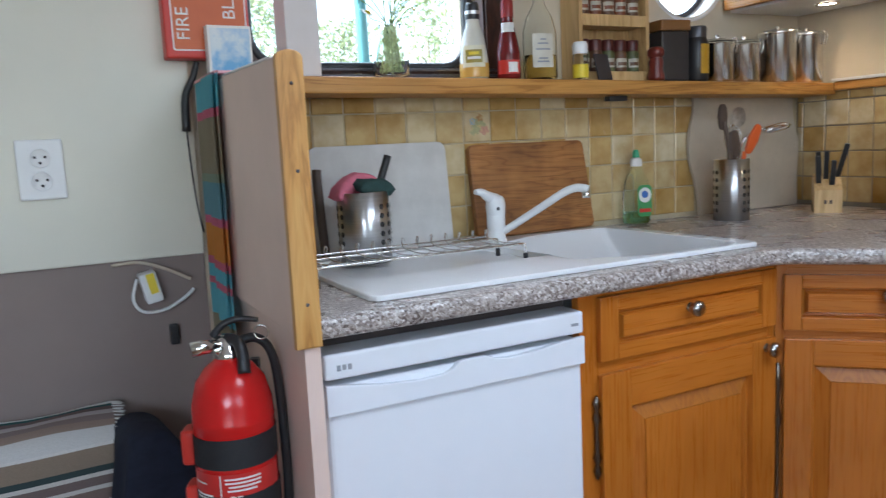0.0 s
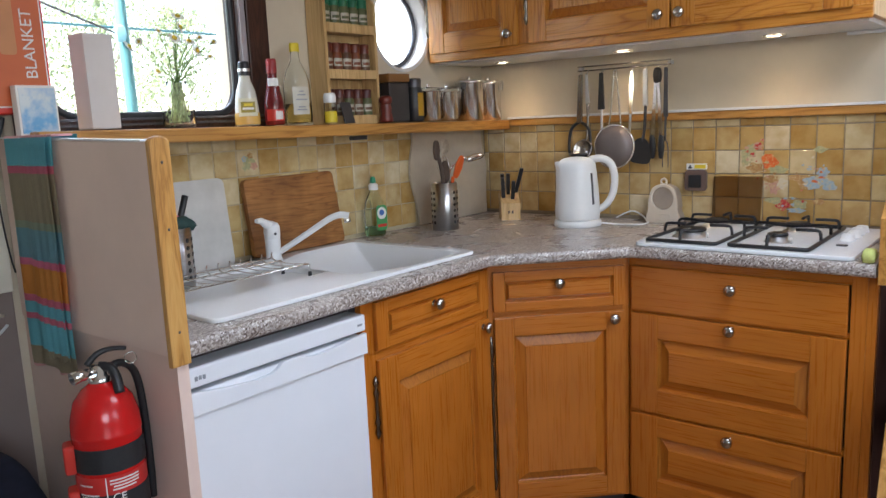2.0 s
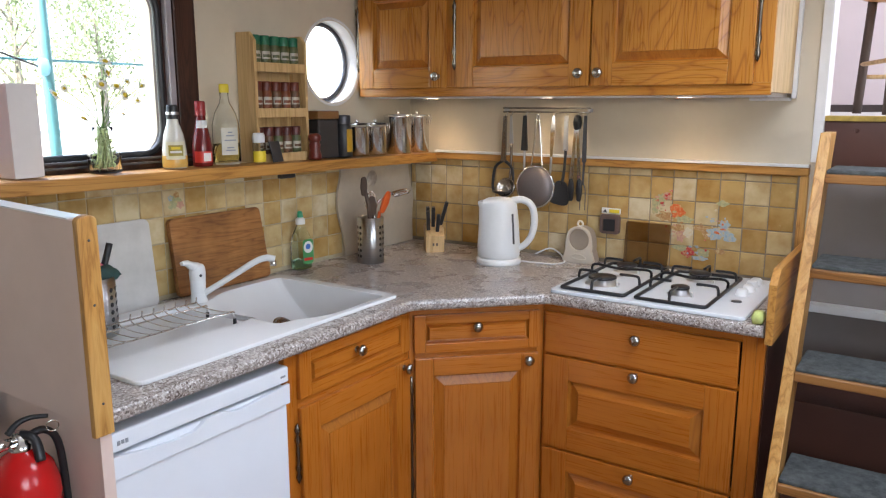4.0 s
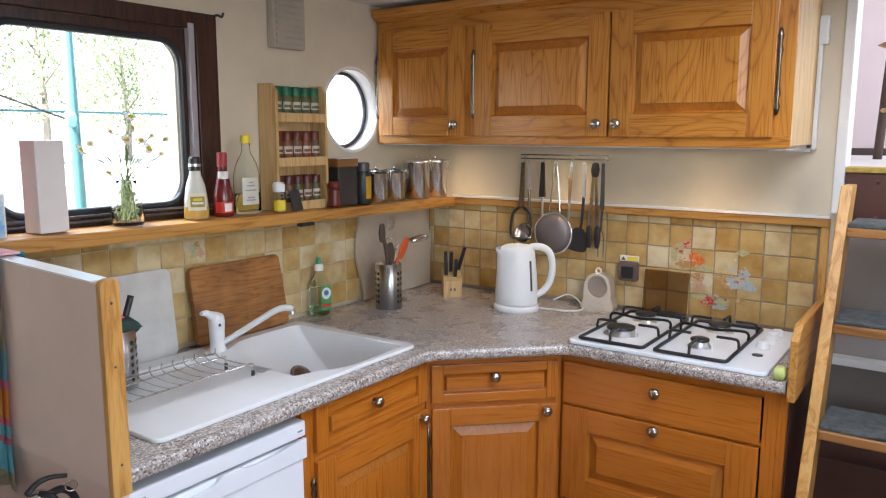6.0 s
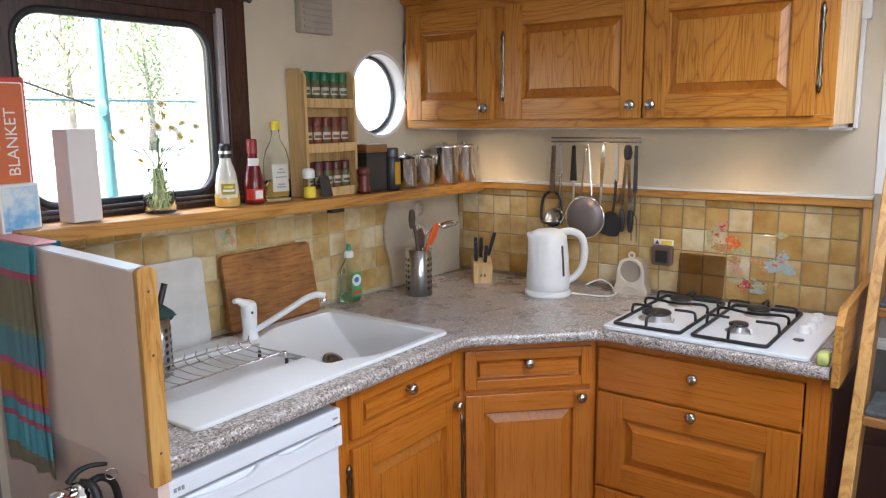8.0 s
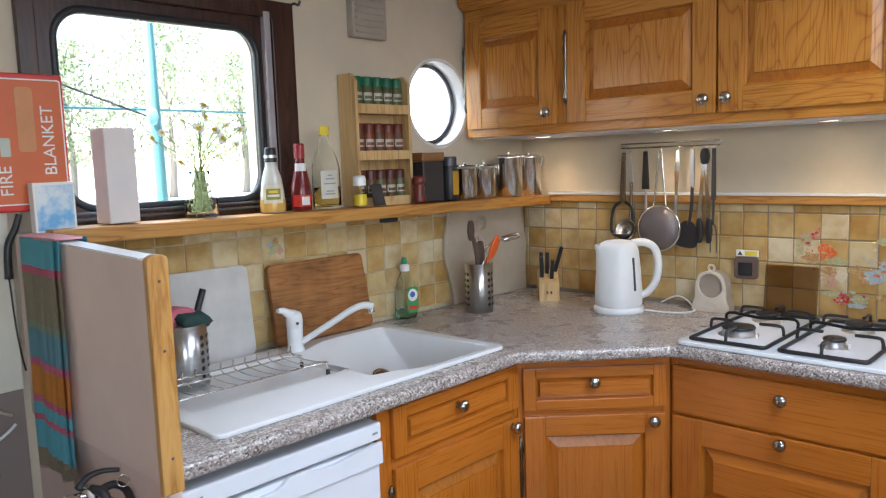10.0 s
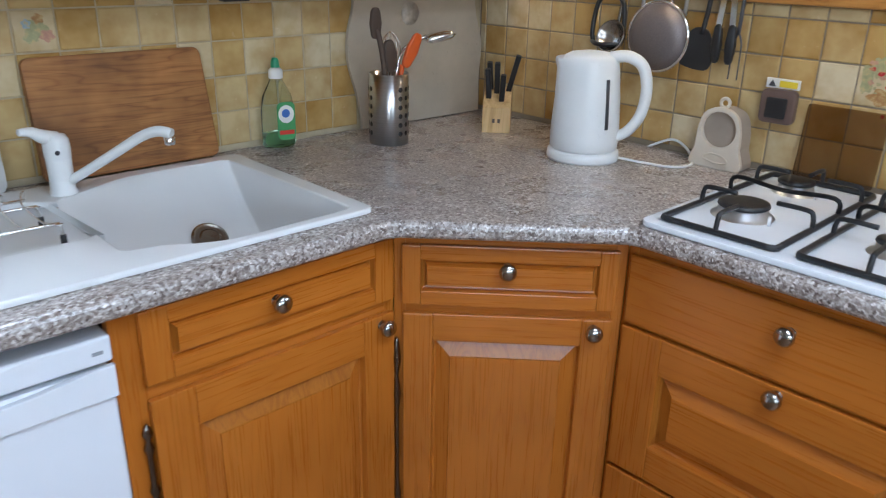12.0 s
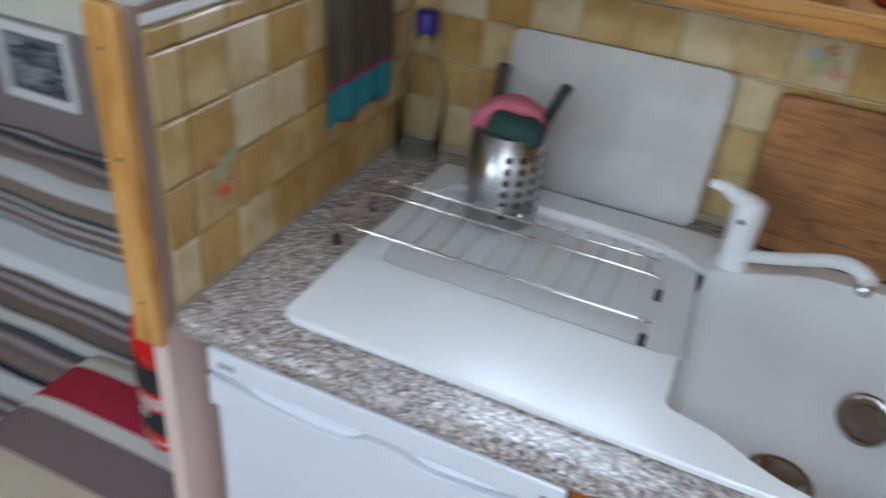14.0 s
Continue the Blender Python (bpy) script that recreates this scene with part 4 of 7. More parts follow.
# ---- kettle ----
def kettle():
    k = thing("kettle", pose(2.424, 1.474, 0.90, 0, 0, -65), "white cordless electric kettle on its base", "kettle")
    bm = B()
    lathe(bm, [(0, 0), (0.082, 0), (0.084, 0.006), (0.082, 0.020), (0.078, 0.024), (0, 0.024)], 40)
    part("base", bm, plastic_white, k)
    bm = B()
    lathe(bm, [(0.074, 0.025), (0.078, 0.03), (0.079, 0.06), (0.074, 0.14), (0.067, 0.205), (0.064, 0.222), (0.060, 0.228)], 40)
    for v in bm.verts:
        if v.co.z > 0.19 and v.co.x < -0.04:
            v.co.x -= (v.co.z - 0.19) * 0.45
    part("body", bm, plastic_white, k)
    bm = B()
    lathe(bm, [(0.0615, 0.226), (0.058, 0.233), (0.045, 0.240), (0.02, 0.244), (0, 0.2445)], 36)
    part("lid", bm, plastic_white, k)
    bm = B()
    tube(bm, smooth_line([(0.045, 0, 0.232), (0.085, 0, 0.236), (0.118, 0, 0.215), (0.130, 0, 0.165), (0.122, 0, 0.11), (0.098, 0, 0.072), (0.070, 0, 0.055)], 6), 0.0135, 12, taper=0.012)
    for v in bm.verts:
        v.co.y *= 1.25
    part("handle", bm, plastic_white, k)
    bm = B()
    q = Matrix.Rotation(radians(-42), 4, "Z")
    box(bm, -0.002, 0.002, -0.004, 0.004, -0.055, 0.055, 0.0015)
    bmesh.ops.transform(bm, matrix=q @ Matrix.Translation((0.0745, 0, 0.135)) @ Matrix.Rotation(radians(-4.7), 4, "Y"), verts=bm.verts)
    part("water_gauge", bm, dark_metal, k, "dark water level window")
    bm = B()
    tube(bm, smooth_line([(2.46, 1.40, 0.008), (2.48, 1.345, 0.004), (2.50, 1.285, 0.003), (2.545, 1.265, 0.003), (2.60, 1.29, 0.004), (2.635, 1.33, 0.02), (2.637, 1.37, 0.03), (2.62, 1.42, 0.006)], 6), 0.0032, 8)
    flex = part("flex", bm, plastic_white, k, "white flex lying on the worktop")
    flex.matrix_basis = k.matrix_basis.inverted() @ Matrix.Translation((0, 0, 0.90))


kettle()


def perforated(name, m, r, h, label):
    """A steel pot with rows of dark round holes."""
    t = thing(name, m, label, "utensil pot", "steel utensil pots")
    bm = B()
    lathe(bm, [(0, 0), (r, 0), (r, h), (r - 0.0015, h), (r - 0.0015, 0.003), (0, 0.003)], 40)
    part("pot", bm, brushed_steel, t)
    bm = B()
    for i in range(6):
        for side in (-172, -149, -52, -29, -6, 17, 70, 93, 116):
            a = radians(side)
            q = Matrix.Rotation(a, 4, "Z") @ Matrix.Rotation(radians(90), 4, "Y")
            z = h * (0.17 + 0.125 * i)
            lathe(bm, [(0.0060, 0.0), (0.0060, 0.0006), (0, 0.0006)], 12, (r * math.cos(a), r * math.sin(a), z), q)
    tagged(part("perforation", bm, black_plastic, t, "punched round holes"), kind="stuff")
    return t


def rod(parent, name, pts, r, material, taper=None, label=""):
    bm = B()
    tube(bm, smooth_line(pts, 4), r, 10, taper=taper)
    return part(name, bm, material, parent, label)


dark_wood = plain("dark_wooden_spoon", (0.085, 0.055, 0.04), 0.6)
orange_plastic = plain("orange_plastic", (0.75, 0.12, 0.02), 0.4)
perforated("utensil_pot", pose(2.165, 1.872, 0.90, 0, 0, -42), 0.048, 0.170, "brushed steel utensil pot with punched holes on the worktop")


def loose(name, label, category, pts, r, material, blade=None, blade_mat=None, z=0.0):
    t = thing(name, Matrix.Translation((2.165, 1.872, 0.890)), label, category, "utensils in the pot")
    rod(t, "handle", pts, r, material)
    if blade:
        bm = B()
        w, l, th = blade[0]
        pillow(bm, w, l, th, 0.5, 8)
        ob = part("head", bm, blade_mat or material, t)
        ob.matrix_basis = blade[1]
    return t


loose("wooden_spoon", "dark wooden spoon standing in the steel pot", "spoon", [(0, 0, 0), (-0.03, -0.02, 0.20), (-0.044, -0.012, 0.285)], 0.007, dark_wood, ((0.03, 0.012, 0.07), pose(-0.046, -0.010, 0.262)))
loose("turner", "dark brown spatula standing in the steel pot", "spatula", [(0, 0.01, 0), (-0.005, -0.02, 0.22)], 0.006, dark_wood, ((0.036, 0.012, 0.075), pose(-0.008, -0.022, 0.185, 0, -8, 0)))
loose("orange_spatula", "orange plastic spatula standing in the pot", "spatula", [(0, 0, 0), (0.018, -0.03, 0.20)], 0.006, orange_plastic, ((0.034, 0.010, 0.085), pose(0.020, -0.036, 0.195, 8, 24, 0)))
loose("ladle", "shiny steel ladle standing in the pot", "ladle", [(0, 0, 0), (0.03, 0.0, 0.20), (0.06, -0.012, 0.245), (0.095, -0.03, 0.262)], 0.004, chrome, ((0.075, 0.05, 0.022), pose(0.125, -0.045, 0.250, 0, -12, -25)), chrome)
w = thing("whisk", Matrix.Translation((2.165, 1.872, 0.890)), "wire balloon whisk standing in the pot", "whisk", "utensils in the pot")
rod(w, "handle", [(0.005, 0.02, 0), (0.006, 0.0, 0.18)], 0.005, steel)
for k in range(4):
    a = k * math.pi / 4
    cx, cy = math.cos(a) * 0.024, math.sin(a) * 0.024
    rod(w, "wire", [(0.006, 0, 0.18), (0.006 + cx, cy, 0.235), (0.006, 0, 0.275), (0.006 - cx, -cy, 0.235), (0.006, 0, 0.18)], 0.0009, chrome)


# ---- knife block ----
def knife_block():
    k = thing("knife_block", pose(2.480, 1.802, 0.90, 0, 0, -50) @ Matrix.Scale(0.88, 4), "small pale wooden knife block with black knives", "knife block")
    bm = B()
    slab(bm, [(-0.045, 0.0), (0.055, 0.0), (0.075, 0.105), (0.035, 0.125), (-0.045, 0.075)], -0.042, 0.042, plane="yz", bevel=0.003)
    part("block", bm, pale_z, k)
    bm = B()
    box(bm, -0.012, -0.004, -0.047, -0.0445, 0.03, 0.042)
    box(bm, 0.004, 0.012, -0.047, -0.0445, 0.03, 0.042)
    part("mark", bm, dark_wood, k, "small burnt mark")
    for x, y, s, l in ((-0.026, 0.0, -3, 0.10), (-0.004, 0.02, 0, 0.105), (-0.022, 0.035, -4, 0.095), (0.012, -0.01, 3, 0.09), (0.028, 0.03, 14, 0.125)):
        bm = B()
        slab(bm, [(-0.009, 0), (0.009, 0), (0.010, l * 0.5), (0.012, l), (-0.006, l * 1.02), (-0.009, l * 0.6)], -0.008, 0.008, plane="yz", bevel=0.003)
        kn = part("knife_handle", bm, black_plastic, k)
        kn.matrix_basis = pose(x, y, 0.088 + y * 0.55, 16, s, 0)
        for z in (0.25, 0.6, 0.85):
            bm = B()
            lathe(bm, [(0.0022, 0), (0.0016, 0.0008), (0, 0.0008)], 8, (-0.008, 0, l * z), Matrix.Rotation(radians(-90), 4, "Y"))
            part("rivet", bm, chrome, kn)


knife_block()

# ---- washing-up liquid ----
green_liquid = glass("green_liquid", (0.50, 0.78, 0.62), 0.05, 1.2)
green_cap = plain("green_cap", (0.02, 0.30, 0.15), 0.35)
b = thing("washing_up_bottle", pose(1.93, 1.998, 0.903, 0, 0, -12), "clear green washing-up liquid bottle with a green cap", "bottle")
bm = B()
lathe(bm, [(0, 0), (0.037, 0), (0.0405, 0.006), (0.0405, 0.085), (0.034, 0.120), (0.018, 0.150), (0.014, 0.158), (0.014, 0.165)], 28)
for v in bm.verts:
    v.co.y *= 0.68
part("bottle", bm, glass("pale_green_plastic", (0.88, 0.96, 0.92), 0.06, 1.14), b)
bm = B()
lathe(bm, [(0, 0.003), (0.035, 0.003), (0.0385, 0.008), (0.0385, 0.034), (0, 0.034)], 24)
for v in bm.verts:
    v.co.y *= 0.66
part("liquid", bm, green_liquid, b)
bm = B()
slab(bm, rounded(-0.012, 0.032, 0.020, 0.108, 0.012, 4), -0.0290, -0.0282, plane="xz")
lb = part("label", bm, plain("green_label", (0.06, 0.30, 0.10), 0.4), b, "green and white printed label")
bm = B()
slab(bm, [(0.010 + 0.019 * math.cos(a), 0.080 + 0.021 * math.sin(a)) for a in (k * 0.3142 for k in range(20))], -0.0298, -0.0292, plane="xz")
part("emblem", bm, white_print, lb)
bm = B()
slab(bm, [(0.009 + 0.010 * math.cos(a), 0.082 + 0.010 * math.sin(a)) for a in (k * 0.3142 for k in range(20))], -0.0304, -0.0300, plane="xz")
part("emblem_centre", bm, plain("blue_print", (0.05, 0.16, 0.50), 0.4), lb)
bm = B()
box(bm, -0.008, 0.028, -0.0298, -0.0292, 0.032, 0.042)
part("label_band", bm, red_box, lb)
bm = B()
lathe(bm, [(0.0165, 0.160), (0.0165, 0.178), (0.010, 0.184), (0, 0.184)], 22)
part("collar", bm, white_print, b)
bm = B()
lathe(bm, [(0.0105, 0.1845), (0.009, 0.200), (0.006, 0.206), (0, 0.206)], 18)
part("cap", bm, green_cap, b)

# ---- chopping boards ----
bm = B()
slab(bm, [(x + 0.012 * (1 - z / 0.236) if x > 0 else x, z) for x, z in rounded(-0.180, 0.174, 0.0, 0.236, 0.016, 4)], 0.0, 0.02, plane="xz", bevel=0.004)
ob = tagged(part("chopping_board", bm, board_wood), "worn wooden chopping board leaning on the tiles", "chopping board")
ob.matrix_basis = pose(1.580, 1.978, 0.911, -8, 0, 0)
bm = B()
slab(bm, rounded(-0.175, 0.175, 0.0, 0.256, 0.02, 4), 0.0, 0.008, plane="xz", bevel=0.002)
ob = tagged(part("chopping_board", bm, plain("white_board_plastic", (0.56, 0.54, 0.51), 0.5, 0, 0.12)), "white plastic chopping board leaning on the tiles", "chopping board")
ob.matrix_basis = pose(1.162, 1.990, 0.902, -6, 0, 0)


# ---- dish rack ----
def dish_rack():
    r = thing("dish_rack", Matrix.Translation((0.875, 0, 0.911)), "chrome wire dish rack on the drainer", "dish rack")
    L = 0.45
    for y in (1.655, 1.765):
        rod(r, "side_wire", [(0.0, y, 0.004), (0.004, y, 0.022), (0.02, y, 0.026), (L / 2, y, 0.026), (L - 0.02, y, 0.026), (L - 0.004, y, 0.022), (L, y, 0.004)], 0.0028, chrome)
        for x in (0.0, L):
            bm = B()
            lathe(bm, [(0, -0.012), (0.005, -0.011), (0.005, 0.005), (0.004, 0.007), (0, 0.007)], 12, (x, y, 0.0))
            part("rubber_foot", bm, black_plastic, r)
    rod(r, "side_wire", [(0.01, 1.80, 0.030), (L / 2, 1.80, 0.030), (L - 0.01, 1.80, 0.030)], 0.0024, chrome)
    for k in range(13):
        x = 0.022 + k * 0.0338
        rod(r, "cross_wire", [(x, 1.645, 0.034), (x, 1.655, 0.0295), (x, 1.71, 0.026), (x, 1.765, 0.0295), (x + 0.002, 1.782, 0.038), (x + 0.008, 1.790, 0.047), (x + 0.014, 1.796, 0.042), (x + 0.012, 1.802, 0.030)], 0.0015, chrome)


dish_rack()
perforated("cutlery_pot", pose(1.052, 1.858, 0.9075, 0, 0, -18), 0.056, 0.150, "brushed steel cutlery pot with punched holes behind the dish rack")
pink = plain("pink_cloth", (0.62, 0.16, 0.22), 0.9, 0, 0.15, 40, 0.4)
teal_dark = plain("dark_green_sponge", (0.025, 0.06, 0.055), 0.95, 0, 0.2, 60, 0.6)
bm = B()
pillow(bm, 0.115, 0.05, 0.06, 0.5, 12)
for v in bm.verts:
    v.co.z += 0.015 * math.cos(v.co.x * 40) + 0.004 * noise.noise(v.co * 60)
ob = tagged(part("dish_cloth", bm, pink), "crumpled pink dish cloth in the steel pot", "cloth")
ob.matrix_basis = pose(1.046, 1.872, 1.042, 0, -6, 15) @ Matrix.Diagonal((1.05, 1, 0.75, 1))
bm = B()
pillow(bm, 0.085, 0.045, 0.035, 0.5, 10)
for v in bm.verts:
    v.co.z += 0.004 * noise.noise(v.co * 50)
ob = tagged(part("scouring_pad", bm, teal_dark), "dark green scouring pad in the steel pot", "scouring pad")
ob.matrix_basis = pose(1.066, 1.836, 1.050, 12, 6, 10)
t = thing("washing_up_brush", Matrix.Translation((1.060, 1.872, 0.925)), "black handled washing-up brush in the pot", "brush")
rod(t, "handle", [(0, 0, 0), (0.03, 0.0, 0.12), (0.062, 0.004, 0.205)], 0.008, black_plastic, 0.0085)
t = thing("wooden_brush", Matrix.Translation((0.99, 1.925, 0.911)), "old brown wooden handled brush beside the white board", "brush")
rod(t, "handle", [(0, 0.02, 0.0), (0.0, 0.045, 0.16), (0.002, 0.05, 0.195)], 0.010, dark_wood)

# ---- clear bottle in the corner ----
b = thing("water_bottle", Matrix.Translation((0.846, 1.985, 0.9015)) @ Matrix.Diagonal((1.16, 1.16, 1.02, 1)), "clear glass bottle with a blue cap in the corner", "bottle")
bm = B()
lathe(bm, [(0, 0), (0.033, 0), (0.036, 0.006), (0.036, 0.13), (0.032, 0.15), (0.018, 0.185), (0.0135, 0.20), (0.0135, 0.225), (0.0115, 0.225), (0.0115, 0.20), (0.016, 0.184), (0.030, 0.149), (0.034, 0.13), (0.034, 0.008), (0, 0.006)], 28)
part("bottle", bm, clear_glass, b)
bm = B()
lathe(bm, [(0.0165, 0.222), (0.0165, 0.252), (0.014, 0.255), (0, 0.255)], 22)
part("cap", bm, plain("dark_blue_cap", (0.03, 0.02, 0.22), 0.4), b)


# ---- things on the cooker wall ----
def ring_holder():
    t = thing("ceramic_holder", pose(2.606, 1.222, 0.90, 0, 0, -90), "cream ceramic scourer holder with a round mouth", "ceramic holder")
    bm = B()
    out = smooth_line([(-0.056, 0, 0), (0.056, 0, 0), (0.052, 0.05, 0), (0.050, 0.09, 0), (0.036, 0.125, 0), (0, 0.138, 0), (-0.036, 0.125, 0), (-0.050, 0.09, 0), (-0.052, 0.05, 0)], 5, True)
    hole = [(0.040 * math.cos(a), 0.088 + 0.040 * math.sin(a)) for a in (2 * math.pi * k / 28 for k in range(28))]
    slab(bm, [(p.x, max(p.y, 0)) for p in out], -0.034, -0.022, [hole], plane="xz", bevel=0.003)
    part("front", bm, cream_pot, t)
    bm = B()
    slab(bm, [(p.x * 0.97, max(p.y * 0.98, 0)) for p in out], -0.021, 0.024, plane="xz", bevel=0.004)
    part("cup", bm, plain("taupe_glaze", (0.38, 0.31, 0.25), 0.35), t)
    bm = B()
    tube(bm, [(0.010 * math.cos(a), -0.02, 0.146 + 0.010 * math.sin(a)) for a in (2 * math.pi * k / 16 for k in range(16))], 0.004, 8, True)
    part("hanging_loop", bm, cream_pot, t)
    bm = B()
    tube(bm, smooth_line([(-0.03, -0.035, 0.022), (-0.01, -0.035, 0.034), (0.02, -0.035, 0.030), (0.03, -0.035, 0.018), (0.0, -0.035, 0.014), (-0.03, -0.035, 0.022)], 5), 0.0016, 6)
    part("relief", bm, cream_pot, t, "moulded leaf relief")


ring_holder()


def cooker_socket():
    t = thing("shaver_socket", pose(2.640, 1.125, 1.012, 0, 0, -90), "brown framed wall socket with a warning label", "socket")
    bm = B()
    slab(bm, rounded(-0.038, 0.038, 0.0, 0.072, 0.012, 4), -0.018, 0.0, plane="xz", bevel=0.004)
    part("cover", bm, plain("brown_plastic", (0.14, 0.09, 0.075), 0.35), t)
    bm = B()
    box(bm, -0.022, 0.022, -0.024, -0.0185, 0.012, 0.056, 0.004)
    part("insert", bm, black_plastic, t)
    bm = B()
    box(bm, -0.036, 0.036, -0.006, 0.0, 0.073, 0.094, 0.002)
    lb = part("warning_label", bm, white_print, t, "white label with a yellow field")
    bm = B()
    box(bm, -0.006, 0.032, -0.008, -0.0065, 0.077, 0.090)
    part("yellow_field", bm, yellow_print, lb)
    bm = B()
    slab(bm, [(-0.030, 0.077), (-0.014, 0.077), (-0.022, 0.090)], -0.008, -0.0065, plane="xz")
    part("triangle", bm, dark_metal, lb)


cooker_socket()
smoked = Nodes("smoked_glass", 0.08)
smoked.bsdf.inputs["Transmission Weight"].default_value = 1.0
smoked.bsdf.inputs["IOR"].default_value = 1.2
smoked.base((0.60, 0.50, 0.42))
bm = B()
slab(bm, rounded(-0.08, 0.08, 0, 0.152, 0.006, 3), 0, 0.005, plane="xz", bevel=0.001)
ob = tagged(part("glass_board", bm, smoked.mat), "smoked glass worktop saver leaning on the tiles", "glass board")
ob.matrix_basis = pose(2.618, 0.985, 0.913, -7, 0, -90)


def utensil_rail():
    X = 2.622
    t = thing("utensil_rail", Matrix.Translation((X, 0, 0)), "steel wall rail with eight hooks", "utensil rail")
    for z in (1.449, 1.464):
        bm = B()
        tube(bm, [(0.002, 1.215, z), (0.002, 1.575, z)], 0.0026, 8)
        part("bar", bm, dark_steel, t)
    for y in (1.222, 1.568):
        bm = B()
        box(bm, 0.004, 0.030, y - 0.006, y + 0.006, 1.449, 1.463, 0.002)
        part("bracket", bm, steel, t)
    ys = (1.553, 1.530, 1.468, 1.415, 1.350, 1.298, 1.256, 1.224)
    for y in ys:
        bm = B()
        tube(bm, smooth_line([(0.0, y, 1.4515), (-0.008, y, 1.440), (-0.016, y, 1.432), (-0.020, y, 1.440)], 4), 0.0018, 8)
        part("hook", bm, chrome, t)

    def hung(name, label, y):
        return thing(name, Matrix.Translation((X - 0.016, y, 1.43)), label, name.replace("_", " "), "utensils on the rail")

    def strip(parent, name, y0, z0, y1, z1, w0, w1, material, x=0.0, thick=0.003):
        """A flat pressed handle that widens from w0 to w1."""
        bm = B()
        out = []
        for k in range(9):
            f = k / 8
            out.append((y0 + (y1 - y0) * f, z0 + (z1 - z0) * f, (w0 + (w1 - w0) * f) / 2))
        slab(bm, [(y + w, z) for y, z, w in out] + [(y - w, z) for y, z, w in reversed(out)], x, x - thick, plane="yz", bevel=0.0008)
        return part(name, bm, material, parent)

    m = hung("potato_masher", "steel potato masher with a black hoop hanging from the rail", ys[0])
    strip(m, "handle", 0, 0.004, 0.006, -0.17, 0.014, 0.022, dark_steel, thick=0.008)
    rod(m, "hoop", [(0, 0.006, -0.165), (0, 0.044, -0.195), (-0.004, 0.052, -0.262), (-0.004, 0.046, -0.288)], 0.0058, black_plastic)
    rod(m, "hoop", [(0, 0.006, -0.165), (0, -0.030, -0.195), (-0.004, -0.038, -0.262), (-0.004, -0.033, -0.288)], 0.0058, black_plastic)
    rod(m, "press", [(-0.004, 0.050, -0.287), (-0.03, 0.02, -0.289), (-0.03, -0.01, -0.289), (-0.004, -0.036, -0.287)], 0.0055, black_plastic)
    m = hung("ladle", "dark steel ladle hanging from the rail", ys[1])
    strip(m, "handle", 0, 0.005, -0.004, -0.10, 0.010, 0.018, steel)
    rod(m, "shaft", [(-0.001, -0.004, -0.10), (0.002, -0.002, -0.18), (0.0, 0.004, -0.25)], 0.0055, dark_steel, 0.005)
    bm = B()
    lathe(bm, [(0.0, -0.026), (0.024, -0.020), (0.037, -0.004), (0.039, 0.008), (0.037, 0.008), (0.032, -0.002), (0, -0.02)], 24)
    ob = part("bowl", bm, dark_steel, m)
    ob.matrix_basis = pose(-0.02, 0.006, -0.270, 0, -70, 0)
    m = hung("slotted_spoon", "black handled spoon hanging behind the sieve", ys[2])
    strip(m, "handle", 0, 0.006, 0, -0.125, 0.012, 0.026, black_plastic, thick=0.010)
    rod(m, "shaft", [(-0.003, 0, -0.12), (0.004, 0.004, -0.26)], 0.0045, steel)
    m = hung("sieve", "round wire sieve with a twin wire handle hanging from the rail", ys[3])
    rod(m, "handle", [(0, 0.005, 0.0), (0, 0.014, -0.10), (-0.004, 0.024, -0.19)], 0.0036, chrome)
    rod(m, "handle", [(0, -0.005, 0.0), (0, -0.014, -0.10), (-0.004, -0.024, -0.19)], 0.0036, chrome)
    rod(m, "handle", [(0, 0.005, 0.0), (0, 0.003, 0.010), (0, -0.003, 0.010), (0, -0.005, 0.0)], 0.0036, chrome)
    bm = B()
    tube(bm, [(-0.012, 0.077 * math.cos(a), -0.260 + 0.077 * math.sin(a)) for a in (2 * math.pi * k / 36 for k in range(36))], 0.0050, 8, True)
    part("rim", bm, chrome, m)
    bm = B()
    lathe(bm, [(0.075, 0), (0.070, 0.012), (0.055, 0.022), (0.03, 0.028), (0.0, 0.030)], 32, (-0.012, 0, -0.260), Matrix.Rotation(radians(-90), 4, "Y"))
    mesh = plain("wire_mesh", (0.23, 0.20, 0.20), 0.42, 0.7, 0.2, 400, 0.6, 900)
    part("mesh", bm, mesh, m)
    m = hung("fish_slice", "steel handled spoon with a pierced grip hanging from the rail", ys[4])
    strip(m, "handle", 0, 0.006, 0.002, -0.05, 0.010, 0.020, chrome)
    strip(m, "handle", 0.002, -0.05, 0.006, -0.15, 0.020, 0.010, chrome)
    rod(m, "shaft", [(-0.001, 0.006, -0.145), (0.004, 0.012, -0.21)], 0.0045, steel)
    m = hung("spatula", "black nylon turner with a steel handle hanging from the rail", ys[5])
    strip(m, "handle", 0, 0.006, 0, -0.12, 0.014, 0.018, steel, thick=0.008)
    rod(m, "shaft", [(-0.003, 0, -0.115), (-0.004, 0.002, -0.18), (-0.006, 0.010, -0.245)], 0.0055, black_plastic)
    bm = B()
    slab(bm, smooth_outline([(-0.016, 0.0), (0.016, 0.0), (0.036, -0.030), (0.042, -0.060), (0.030, -0.085), (-0.030, -0.085), (-0.042, -0.060), (-0.036, -0.030)]), 0.0, 0.005, plane="yz", bevel=0.001)
    ob = part("blade", bm, black_plastic, m)
    ob.matrix_basis = pose(-0.008, 0.012, -0.235, 8, 0, 0)
    m = hung("tongs", "steel kitchen tongs with black grips hanging from the rail", ys[6])
